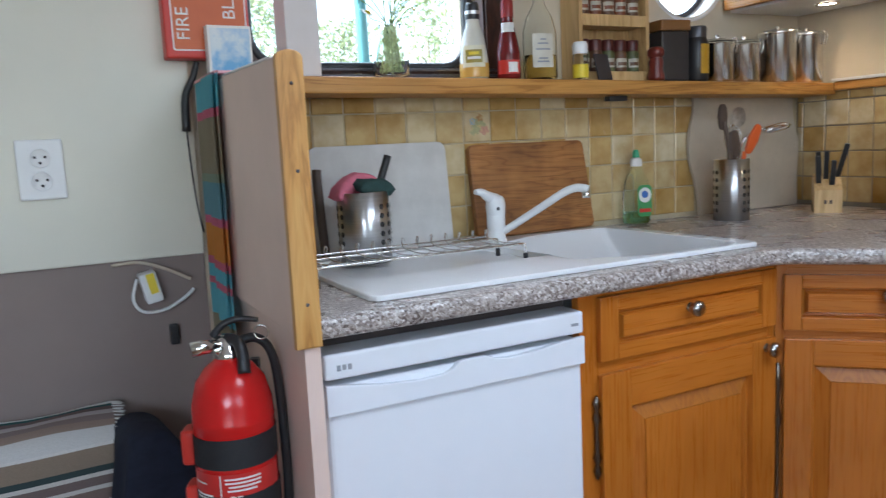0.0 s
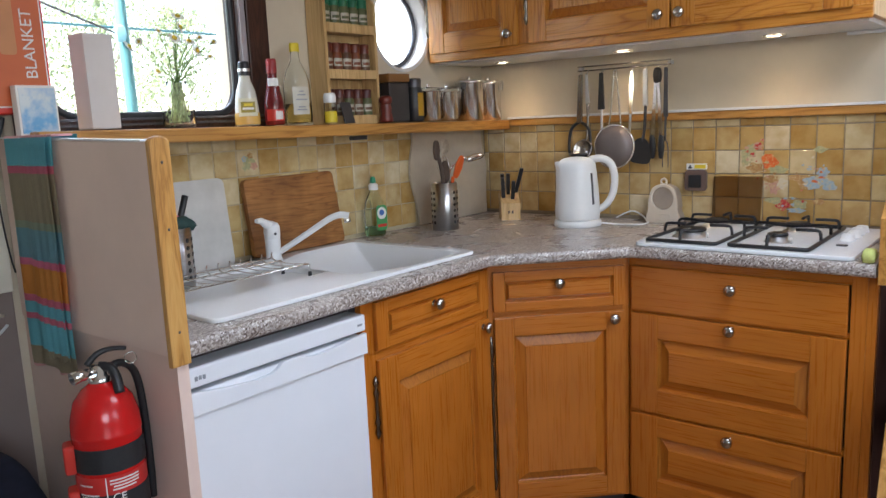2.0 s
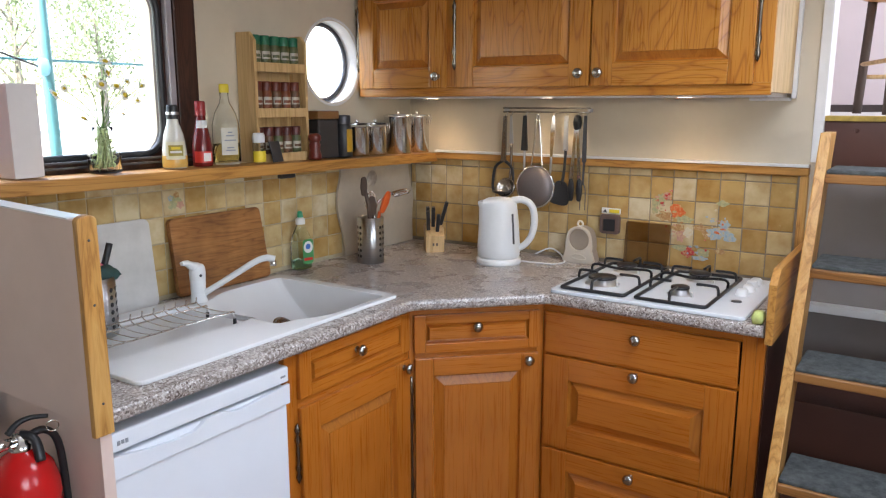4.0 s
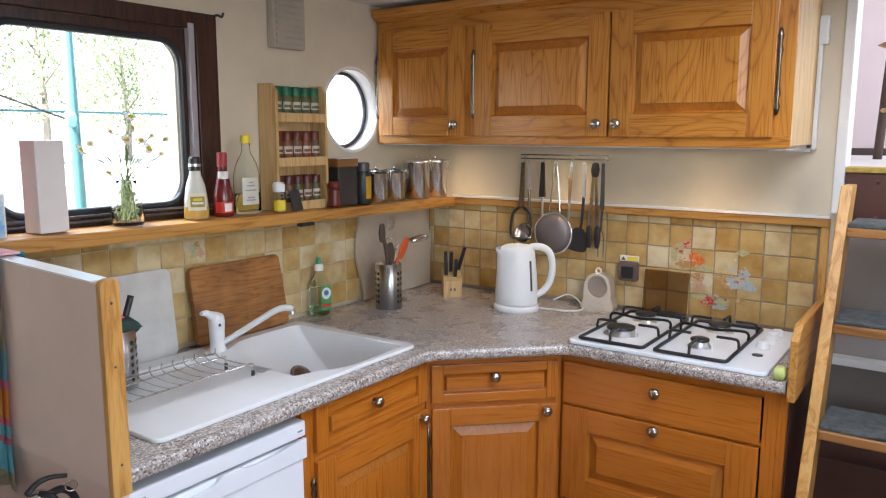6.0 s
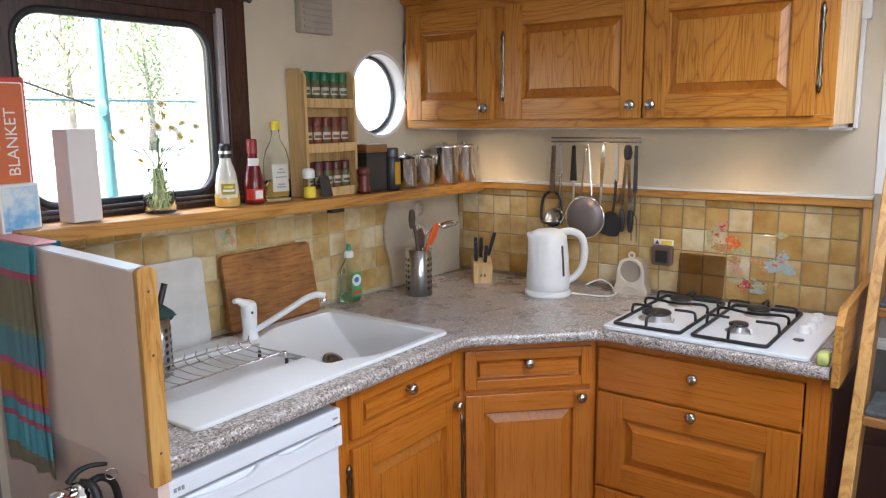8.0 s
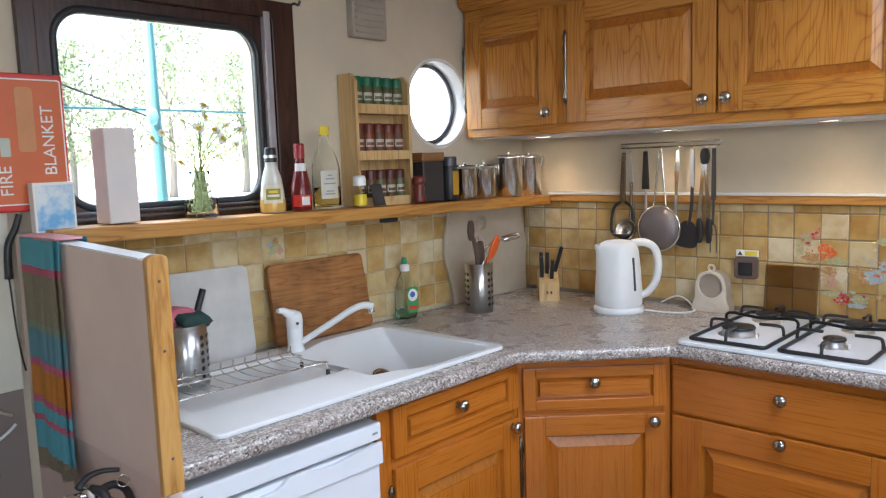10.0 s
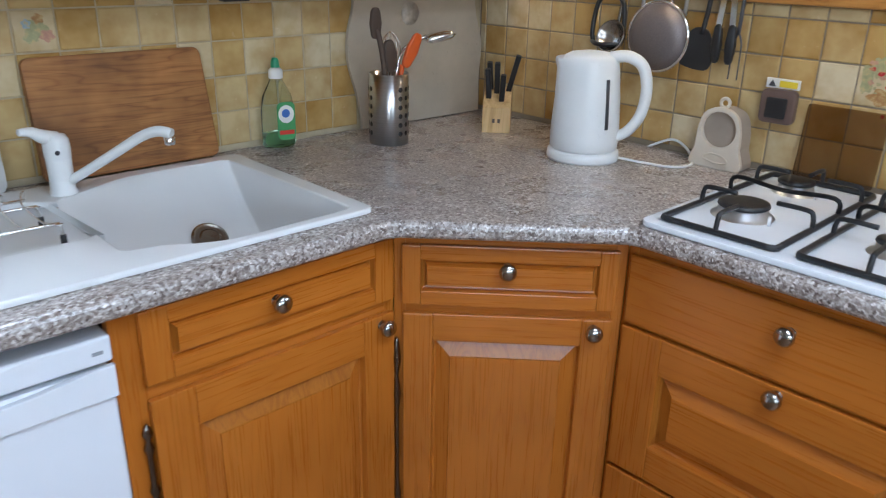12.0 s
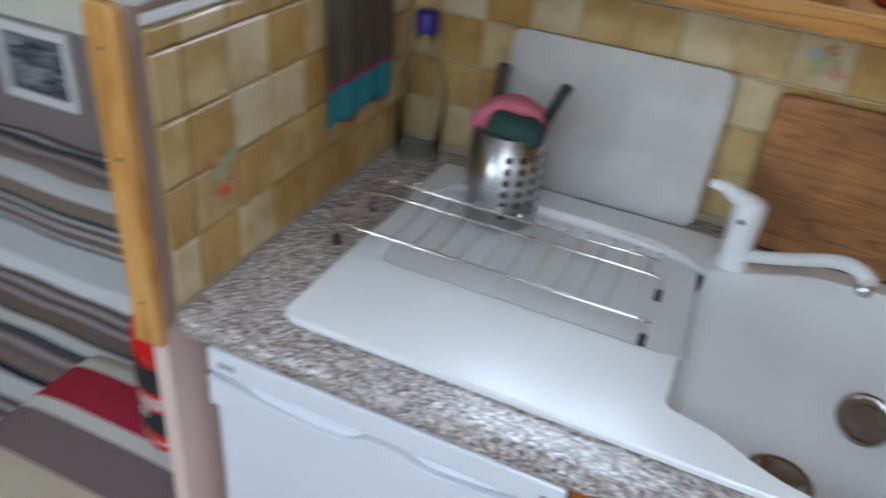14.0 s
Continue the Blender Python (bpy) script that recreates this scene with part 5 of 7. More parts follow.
    for sgn in (-1, 1):
        strip(m, "arm", sgn * 0.004, -0.03, sgn * 0.016, -0.235, 0.010, 0.015, chrome, thick=0.006)
        bm = B()
        pillow(bm, 0.016, 0.022, 0.085, 0.5, 6)
        ob = part("tip", bm, black_plastic, m)
        ob.matrix_basis = pose(-0.003, sgn * 0.016, -0.305)
    bm = B()
    pillow(bm, 0.022, 0.028, 0.055, 0.5, 8)
    ob = part("pivot", bm, black_plastic, m)
    ob.matrix_basis = pose(0, 0, -0.045)
    m = hung("serving_fork", "long dull steel serving fork hanging at the end of the rail", ys[7])
    strip(m, "handle", 0, 0.008, 0.0, -0.16, 0.012, 0.016, dark_metal, thick=0.006)
    rod(m, "shaft", [(-0.003, 0, -0.155), (-0.002, 0.002, -0.24)], 0.0042, dark_metal)
    for sgn in (-1, 1):
        rod(m, "tine", [(-0.002, 0.002, -0.235), (-0.004, sgn * 0.009, -0.262), (-0.004, sgn * 0.010, -0.335)], 0.0026, dark_metal, 0.0015)


utensil_rail()

# downlights under the cupboard
for x, y in ((2.51, 1.835), (2.525, 1.345), (2.495, 0.842)):
    t = thing("downlight", Matrix.Translation((x, y, 1.4995)), "small round recessed downlight under the cupboard", "downlight", "downlights under the cupboard")
    bm = B()
    lathe(bm, [(0.022, -0.001), (0.032, -0.004), (0.034, -0.001), (0.034, 0.0)], 28)
    part("bezel", bm, chrome, t)
    n = Nodes("lamp_glow", 0.4)
    n.bsdf.inputs["Emission Color"].default_value = (1.0, 0.86, 0.62, 1)
    n.bsdf.inputs["Emission Strength"].default_value = 5.0
    bm = B()
    lathe(bm, [(0, -0.0018), (0.022, -0.0018), (0.022, -0.0008), (0, -0.0008)], 24)
    part("lens", bm, n.mat, t)
    lamp = new("downlight_lamp", bpy.data.lights.new("downlight_lamp", "SPOT"))
    lamp.data.energy, lamp.data.color, lamp.data.spot_size, lamp.data.spot_blend, lamp.data.shadow_soft_size = 0.31, (1.0, 0.78, 0.52), radians(130), 0.8, 0.02
    lamp.matrix_world = look((x, y, 1.492), (x + 0.02, y, 0.9))

# guard board and small sponge at the end of the hob
bm = B()
slab(bm, [(2.092, 0.852), (2.645, 0.852), (2.645, 1.058), (2.14, 1.052), (2.092, 1.015)], 0.453, 0.4735, plane="xz", bevel=0.003)
tagged(part("guard_board", bm, pine_x), "pine guard board with clipped corner beside the hob", "guard board")
bm = B()
pillow(bm, 0.045, 0.032, 0.035, 0.3, 8)
ob = tagged(part("sponge", bm, plain("lime_sponge", (0.55, 0.60, 0.20), 0.9, 0, 0.2, 50, 0.4)), "small yellow-green sponge beside the hob", "sponge")
ob.location = (2.118, 0.497, 0.9005)


# ---- boarding ladder ----
def ladder():
    s = thing("stairs", Matrix.Translation((0, 0, 0)), "steep open pine stairs with grey carpet treads", "stairs")
    lean, foot_x = 0.46, 1.783
    for y0, y1 in ((0.400, 0.430), (-0.26, -0.23)):
        bm = B()
        slab(bm, [(foot_x, 0.0), (foot_x + 0.098, 0.0), (foot_x + 0.098 + lean * 1.33, 1.33), (2.53, 1.40), (foot_x + lean * 1.40, 1.40)], y0, y1, plane="xz", bevel=0.004)
        part("stringer", bm, pine_z, s)
    for z in (1.292, 1.042, 0.782, 0.515, 0.245):
        x = foot_x + lean * z
        bm = B()
        box(bm, x - 0.012, x + 0.19, -0.23, 0.40, z - 0.030, z - 0.004, 0.006, 3)
        tr = part("tread", bm, tread_pine, s)
        bm = B()
        box(bm, x - 0.004, x + 0.18, -0.228, 0.398, z - 0.004, z + 0.008, 0.004)
        part("carpet", bm, carpet, tr, "grey carpet pad")


ladder()
bm = B()
box(bm, 2.60, 2.65, -0.25, 0.45, 0.83, 0.855, 0.004)
structure("trim_under_stairs", bm, white_paint, "white ledge on the wall behind the stairs", "trim")
# Dark box added where the lower stairs fall into shade.
bm = B()
box(bm, 2.35, 2.65, -0.25, 0.44, 0.0, 0.62, 0.004)
structure("locker_under_stairs", bm, brown_board, "dark brown box added for the shade under the stairs", "locker")


# ---- chair in the wheelhouse ----
def chair():
    c = thing("chair", pose(3.55, 0.22, DECK, 0, 0, 20), "wooden chair with turned legs and rungs in the wheelhouse", "chair")
    for x, y in ((-0.19, 0.19), (0.19, 0.19), (-0.19, -0.19), (0.19, -0.19)):
        rod(c, "leg", [(x, y, 0), (x * 0.92, y * 0.92, 0.45)] if x > 0 else [(x * 1.1, y, 0), (x, y * 0.95, 0.45), (x * 1.15, y * 0.95, 0.95)], 0.018, dark_wood if y > 0 else pale_z)
    for x in (-0.19, 0.19):
        rod(c, "rung", [(x, -0.19, 0.15), (x, 0.19, 0.15)], 0.009, pale_z)
        rod(c, "rung", [(-0.19, x, 0.2), (0.19, x, 0.2)], 0.009, pale_z)
    bm = B()
    pillow(bm, 0.44, 0.44, 0.05, 0.25)
    ob = part("seat", bm, pine_x, c)
    ob.location = (0, 0, 0.44)
    for z in (0.62, 0.78, 0.92):
        rod(c, "back_slat", [(-0.215, -0.18, z), (-0.225, 0, z), (-0.215, 0.18, z)], 0.014, pine_x)


chair()


# ---- things on the shelf ----
def place(x, y, turn=0):
    return pose(x, y, shelf_z(x) + 0.003, 0, 0, turn)


def label_patch(parent, r, z0, z1, arc, material, name="label", text="", turn=-120):
    """A curved paper label on a round bottle."""
    bm = B()
    n = 10
    rows = []
    for i in range(n + 1):
        a = radians(turn) + radians(arc) * (i / n - 0.5)
        rows.append([bm.verts.new((r * math.cos(a), r * math.sin(a), z)) for z in (z0, z1)])
    for a, b in zip(rows, rows[1:]):
        f = bm.faces.new((a[0], b[0], b[1], a[1]))
        f.smooth = True
    return part(name, bm, material, parent, text)


def bottle(name, m, profile, material, cap_profile, cap_mat, label, fill=None, fill_mat=None, flat=1.0):
    t = thing(name, m, label, "bottle", "bottles on the shelf")
    for nm, pr, mt in (("glass", profile, material), ("contents", fill, fill_mat), ("cap", cap_profile, cap_mat)):
        if pr:
            bm = B()
            lathe(bm, pr, 28)
            for v in bm.verts:
                v.co.y *= flat
            part(nm, bm, mt, t)
    return t


cream_bottle = plain("creamy_dressing", (0.74, 0.71, 0.60), 0.25)
amber = glass("amber_oil", (0.95, 0.70, 0.25), 0.02, 1.15)
ketchup = plain("dark_red_sauce", (0.16, 0.012, 0.012), 0.2)
b = bottle("dressing_bottle", place(1.395, 1.955), [(0, 0), (0.031, 0), (0.034, 0.006), (0.033, 0.05), (0.027, 0.095), (0.017, 0.125), (0.015, 0.14)], plain("milky_glass", (0.66, 0.64, 0.56), 0.15, 0, 0.06),
           [(0.0170, 0.138), (0.0170, 0.150), (0.0155, 0.172), (0.0135, 0.178), (0, 0.178)], black_plastic, "pale salad dressing bottle with a black cap and oval label",
           [(0.0347, 0.003), (0.0352, 0.008), (0.0350, 0.034), (0.0345, 0.036)], plain("golden_dressing", (0.60, 0.36, 0.09), 0.2))
lb = label_patch(b, 0.0356, 0.026, 0.076, 92, plain("cream_label", (0.74, 0.70, 0.52), 0.5), text="cream and gold oval label")
label_patch(b, 0.0360, 0.036, 0.066, 66, plain("olive_label", (0.34, 0.27, 0.05), 0.5), "label_field")
label_patch(b, 0.0364, 0.044, 0.050, 52, white_print, "print_line")
label_patch(b, 0.0364, 0.054, 0.061, 40, yellow_print, "print_line")
label_patch(b, 0.0178, 0.150, 0.158, 200, steel, "cap_band")
b = bottle("ketchup_bottle", place(1.492, 1.955), [(0, 0), (0.027, 0), (0.030, 0.006), (0.029, 0.065), (0.021, 0.105), (0.0145, 0.135), (0.0135, 0.15)], ketchup,
           [(0.0155, 0.148), (0.0155, 0.185), (0.013, 0.190), (0, 0.190)], plain("dull_red_cap", (0.30, 0.02, 0.02), 0.35), "dark red sauce bottle with a red cap")
label_patch(b, 0.0305, 0.012, 0.045, 110, red_box, text="red label")
label_patch(b, 0.0310, 0.016, 0.040, 45, white_print, "label_field", turn=-100)
label_patch(b, 0.0200, 0.112, 0.134, 100, white_print, "neck_label")
b = bottle("oil_bottle", place(1.595, 1.968), [(0, 0), (0.044, 0), (0.047, 0.008), (0.046, 0.12), (0.036, 0.155), (0.018, 0.185), (0.0145, 0.20), (0.0145, 0.222), (0.0125, 0.222), (0.0125, 0.20), (0.016, 0.184), (0.034, 0.154), (0.044, 0.12), (0.045, 0.008), (0, 0.005)], clear_glass,
           [(0.0165, 0.216), (0.0165, 0.238), (0.014, 0.242), (0, 0.242)], yellow_print, "clear cooking oil bottle with a yellow cap, nearly empty",
           [(0, 0.007), (0.040, 0.007), (0.0435, 0.012), (0.043, 0.062), (0, 0.062)], amber, 0.7)
label_patch(b, 0.0475, 0.030, 0.112, 72, plain("pale_oil_label", (0.66, 0.63, 0.54), 0.5), text="pale printed paper label", turn=-105).scale = (1, 0.71, 1)
for z, w in ((0.096, 18), (0.086, 34), (0.072, 48), (0.050, 30), (0.042, 40)):
    label_patch(b, 0.0480, z, z + 0.004, w, badge_grey, "print_line", turn=-105).scale = (1, 0.72, 1)
b = bottle("salt_shaker", place(1.695, 1.935), [(0, 0), (0.019, 0), (0.020, 0.004), (0.019, 0.06), (0.016, 0.066), (0.014, 0.065), (0.017, 0.058), (0.018, 0.006), (0, 0.004)], clear_glass,
           [(0.019, 0.064), (0.020, 0.085), (0.016, 0.094), (0, 0.095)], plastic_white, "small shaker with a yellow label and pale top")
label_patch(b, 0.0205, 0.004, 0.038, 150, yellow_print, text="yellow label")
t = thing("note_card", place(1.765, 1.922, 12), "small dark card leaning on the spice rack", "card")
bm = B()
box(bm, -0.028, 0.028, -0.002, 0.002, 0.0, 0.068, 0.001)
part("card", bm, dark_metal, t).rotation_euler = (radians(-14), 0, 0)
red_wood = plain("red_stained_wood", (0.15, 0.022, 0.014), 0.35)
t = thing("pepper_mill", place(1.944, 1.93), "red-brown wooden pepper mill", "pepper mill")
bm = B()
lathe(bm, [(0, 0), (0.023, 0), (0.023, 0.01), (0.018, 0.03), (0.020, 0.05), (0.017, 0.056), (0.017, 0.060)], 24)
part("body", bm, red_wood, t)
bm = B()
lathe(bm, [(0.016, 0.060), (0.022, 0.066), (0.022, 0.080), (0.014, 0.088), (0, 0.089)], 24)
part("top", bm, red_wood, t)
t = thing("coffee_tin", place(2.026, 1.975, -6), "dark square tin with a brown lid", "tin")
bm = B()
box(bm, -0.046, 0.046, -0.04, 0.04, 0, 0.135, 0.006)
part("tin", bm, plain("dark_tin", (0.05, 0.045, 0.045), 0.3, 0.3), t)
bm = B()
box(bm, -0.049, 0.049, -0.043, 0.043, 0.1355, 0.165, 0.005)
part("lid", bm, plain("brown_lid", (0.24, 0.11, 0.035), 0.35), t)
t = bottle("coffee_jar", place(2.108, 1.945), [(0, 0), (0.030, 0), (0.033, 0.006), (0.033, 0.10), (0.028, 0.115), (0.026, 0.12)], black_plastic,
           [(0.027, 0.119), (0.028, 0.145), (0.025, 0.150), (0, 0.150)], dark_metal, "black coffee jar with a gold label")
label_patch(t, 0.0336, 0.02, 0.10, 80, plain("gold_label", (0.55, 0.30, 0.02), 0.35), text="gold patterned label", turn=-75)
for x, y, r, h in ((2.207, 1.962, 0.046, 0.108), (2.313, 1.962, 0.046, 0.108), (2.452, 1.958, 0.055, 0.142), (2.582, 1.958, 0.050, 0.142)):
    t = thing("canister", place(x, y, -70), "polished steel storage canister with a clip lid", "canister", "steel canisters on the shelf")
    bm = B()
    lathe(bm, [(0, 0), (r - 0.002, 0), (r, 0.003), (r, h - 0.004), (r + 0.001, h)], 36)
    part("can", bm, polished_steel, t)
    bm = B()
    lathe(bm, [(r + 0.002, h), (r + 0.003, h + 0.004), (r + 0.001, h + 0.009), (r * 0.7, h + 0.013), (0, h + 0.014)], 36)
    part("lid", bm, clear_glass if h < 0.12 else chrome, t)
    bm = B()
    tube(bm, smooth_line([(r + 0.002, -0.012, h - 0.03), (r + 0.008, -0.012, h - 0.005), (r + 0.005, -0.012, h + 0.010), (r + 0.005, 0.012, h + 0.010), (r + 0.008, 0.012, h - 0.005), (r + 0.002, 0.012, h - 0.03)], 3), 0.0018, 6)
    part("clip", bm, chrome, t)
    bm = B()
    lathe(bm, [(0.006, 0), (0.008, 0.006), (0.005, 0.012), (0, 0.013)], 14, (0, 0, h + 0.013))
    part("lid_knob", bm, chrome, t)


# ---- vase with daisies ----
def vase():
    t = thing("flower_vase", place(1.180, 1.958), "cut glass vase with daisies and green stems", "vase")
    bm = B()
    lathe(bm, [(0, 0), (0.038, 0), (0.042, 0.008), (0.041, 0.045), (0.030, 0.085), (0.024, 0.105), (0.026, 0.118), (0.0235, 0.118), (0.021, 0.104), (0.027, 0.085), (0.037, 0.045), (0.036, 0.008), (0, 0.006)], 28)
    part("vase", bm, clear_glass, t)
    stem = plain("stem_green", (0.10, 0.18, 0.04), 0.6)
    petal = plain("daisy_petals", (0.80, 0.79, 0.74), 0.6)
    eye = plain("daisy_eye", (0.55, 0.40, 0.03), 0.8)
    rng = random.Random(11)
    bm = B()
    for k in range(34):
        a, r = rng.uniform(0, 6.28), rng.uniform(0.004, 0.030)
        tube(bm, smooth_line([(r * math.cos(a), r * math.sin(a), 0.012), (r * 0.8 * math.cos(a + 0.6), r * 0.8 * math.sin(a + 0.6), 0.05), (0.012 * math.cos(a), 0.012 * math.sin(a), 0.112)], 3), 0.0022, 6)
    for k in range(90):
        a, r, z = rng.uniform(0, 6.28), 0.033 * rng.random() ** 0.5, rng.uniform(0.010, 0.088)
        r *= min(1.0, 1.25 - z * 7.5)
        c = Vector((r * math.cos(a), r * math.sin(a), z))
        q = Euler((rng.uniform(0, 6), rng.uniform(0, 6), rng.uniform(0, 6))).to_matrix()
        bm.faces.new([bm.verts.new(c + q @ Vector(p)) for p in ((-0.008, 0, 0), (0, -0.0035, 0.001), (0.008, 0, 0), (0, 0.0035, 0.001))])
    # Much paler than the other stems: light through the vase is in the colour.
    tagged(part("stems_in_water", bm, plain("backlit_stem_green", (0.52, 0.62, 0.32), 0.3, 0, 0.45, 90), t), kind="stuff")
    heads = [(-0.005, -0.02, 0.225, 1), (0.02, -0.01, 0.255, 1), (0.05, 0.0, 0.222, 1), (0.09, 0.01, 0.235, 0), (0.075, 0.005, 0.20, 1), (-0.055, -0.01, 0.140, 1), (0.11, 0.0, 0.185, 0), (-0.09, 0.005, 0.215, 0),
             (0.055, -0.015, 0.150, 0), (-0.03, 0.01, 0.245, 0), (0.13, 0.005, 0.225, 0), (0.03, 0.01, 0.285, 1), (-0.12, 0.0, 0.20, 1)]
    for i, (x, y, z, big) in enumerate(heads):
        bm = B()
        tube(bm, smooth_line([(0.010 * math.cos(i), 0.008 * math.sin(i), 0.10), (x * 0.35, y * 0.4, 0.10 + (z - 0.10) * 0.55), (x * 0.85, y, z - 0.012), (x, y, z)], 4), 0.0013, 6)
        st = part("stem", bm, stem, t)
        s = 1.0 if big else 0.6
        bm = B()
        lathe(bm, [(0.0, -0.003 * s), (0.007 * s, 0.0), (0.0065 * s, 0.004 * s), (0.003 * s, 0.006 * s), (0, 0.0065 * s)], 12)
        q = pose(x, y, z, 55 + 20 * math.sin(i * 2.1), 0, 40 * math.sin(i * 1.7))
        bmesh.ops.transform(bm, matrix=q, verts=bm.verts)
        part("flower_eye", bm, eye, st)
        bm = B()
        for k in range(13):
            a = 2 * math.pi * k / 13
            c, sn = math.cos(a), math.sin(a)
            pts = [(0.006, -0.0016), (0.012, -0.0030), (0.0185, -0.0016), (0.0185, 0.0016), (0.012, 0.0030), (0.006, 0.0016)]
            vs = [bm.verts.new(((px * c - py * sn) * s, (px * sn + py * c) * s, 0.001 - 0.12 * max(0, px - 0.012) + 0.0004 * (k % 2))) for px, py in pts]
            bm.faces.new(vs)
        bmesh.ops.transform(bm, matrix=q, verts=bm.verts)
        part("petals", bm, petal, st)
    bm = B()
    for k in range(60):
        a, z = rng.uniform(0, 6.28), rng.uniform(0.12, 0.24)
        r = rng.uniform(0.01, 0.06) * (z - 0.08) * 8
        c = Vector((r * math.cos(a), r * math.sin(a) * 0.4, z))
        q = Euler((rng.uniform(0, 6), rng.uniform(0, 6), rng.uniform(0, 6))).to_matrix()
        bm.faces.new([bm.verts.new(c + q @ Vector(p)) for p in ((-0.009, 0, 0), (0, -0.0015, 0), (0.009, 0, 0), (0, 0.0015, 0))])
    tagged(part("leaves", bm, stem, t), kind="stuff")


vase()
t = thing("kitchen_roll_box", place(0.966, 1.962, 6), "tall plain white cardboard box on the shelf", "box")
bm = B()
box(bm, -0.038, 0.038, -0.03, 0.03, 0, 0.222, 0.003)
part("carton", bm, plain("white_card", (0.72, 0.67, 0.65), 0.7, 0, 0.04), t)


# ---- spice rack ----
aged_label = plain("aged_label", (0.52, 0.47, 0.38), 0.6)


def spice_rack():
    X0, X1, Y0, Y1, Z0, Z1 = 1.712, 1.948, 1.958, 2.038, 1.294, 1.702
    r = thing("spice_rack", Matrix.Translation((0, 0, 0)), "pale pine wall rack with three rows of spice jars", "spice rack")
    side = [(Y0, Z0), (Y1, Z0), (Y1, Z1), (Y0 + 0.02, Z1), (Y0, Z1 - 0.025)]
    for x in (X0, X1 - 0.012):
        bm = B()
        slab(bm, side, x, x + 0.012, plane="yz", bevel=0.002)
        part("side", bm, pale_z, r)
    bm = B()
    box(bm, X0 + 0.012, X1 - 0.012, Y1 - 0.008, Y1, Z0, Z1 - 0.01)
    part("back", bm, pale_z, r)
    caps = [plain("green_jar_cap", (0.015, 0.16, 0.08), 0.35), plain("brown_jar_cap", (0.16, 0.035, 0.02), 0.35), plain("maroon_jar_cap", (0.10, 0.022, 0.018), 0.35)]
    fills = [plain("herb_green", (0.10, 0.11, 0.04), 0.4), plain("spice_red", (0.22, 0.06, 0.02), 0.4), plain("spice_brown", (0.14, 0.065, 0.03), 0.4)]
    jar = None
    for row, z in enumerate((1.592, 1.448, 1.302)):
        bm = B()
        box(bm, X0 + 0.012, X1 - 0.012, Y0 + 0.004, Y1 - 0.008, z - 0.010, z, 0.001)
        part("shelf", bm, pale_z, r)
        bm = B()
        box(bm, X0 + 0.012, X1 - 0.012, Y0, Y0 + 0.006, z - 0.012, z + 0.018, 0.002)
        part("lip", bm, pale_z, r)
        for k in range(5):
            t = thing("spice_jar", Matrix.Translation((X0 + 0.034 + k * 0.042, Y0 + 0.034, z)), ("small spice jar with a green lid", "small spice jar with a reddish brown lid", "small dark spice jar with a maroon lid")[row], "spice jar", "jars in the spice rack")
            bm = B()
            lathe(bm, [(0, 0), (0.018, 0), (0.0195, 0.003), (0.0195, 0.068), (0.016, 0.075)], 18)
            part("jar", bm, fills[row] if k % 2 else fills[(row + 1) % 3 if row else 0], t)
            bm = B()
            lathe(bm, [(0.0185, 0.074), (0.0190, 0.100), (0.017, 0.103), (0, 0.103)], 18)
            part("lid", bm, caps[row], t)
            label_patch(t, 0.0199, 0.030, 0.054, 100, aged_label, "label", turn=-105)
            label_patch(t, 0.0203, 0.035, 0.044, 76, fills[row], "label_print", turn=-105)


spice_rack()

# ---- on the walls ----
t = thing("curtain_hook", Matrix.Translation((1.553, NY, 1.892)), "small dark hook beside the window frame", "hook")
rod(t, "hook", [(0, 0, 0), (0, -0.02, 0.002), (0.004, -0.034, -0.004), (0.008, -0.036, 0.008)], 0.004, dark_metal)
bm = B()
box(bm, -0.03, 0.03, -0.012, 0.012, -0.014, -0.001, 0.003)
ob = tagged(part("shelf_bracket", bm, black_plastic), "small black bracket under the pine shelf", "bracket")
ob.location = (1.80, 1.925, shelf_z(1.80) - 0.0375)
t = thing("wall_vent", Matrix.Translation((1.835, NY, 1.90)), "beige plastic wall vent with narrow slots", "vent")
bm = B()
box(bm, -0.072, 0.072, -0.03, 0.0, -0.08, 0.105, 0.005)
vent_beige = plain("vent_beige", (0.42, 0.37, 0.30), 0.5)
part("housing", bm, vent_beige, t)
for k in range(8):
    bm = B()
    box(bm, -0.06, 0.06, -0.034, -0.029, -0.065 + k * 0.02, -0.056 + k * 0.02, 0.001)
    part("slat", bm, vent_beige, t)
t = thing("pipe_casing", Matrix.Translation((2.64, 0.553, 0)), "white pipe casing beside the cupboard", "pipe casing")
bm = B()
box(bm, -0.012, 0.010, -0.018, -0.004, 1.497, 1.86, 0.003)
part("pipe", bm, white_paint, t)
bm = B()
box(bm, -0.02, 0.010, -0.032, -0.002, 1.815, 1.90, 0.005)
part("junction", bm, plastic_white, t)
bm = B()
box(bm, -0.012, 0.010, -0.003, 0.12, 1.490, 1.4995, 0.002)
part("lower_run", bm, white_paint, t)

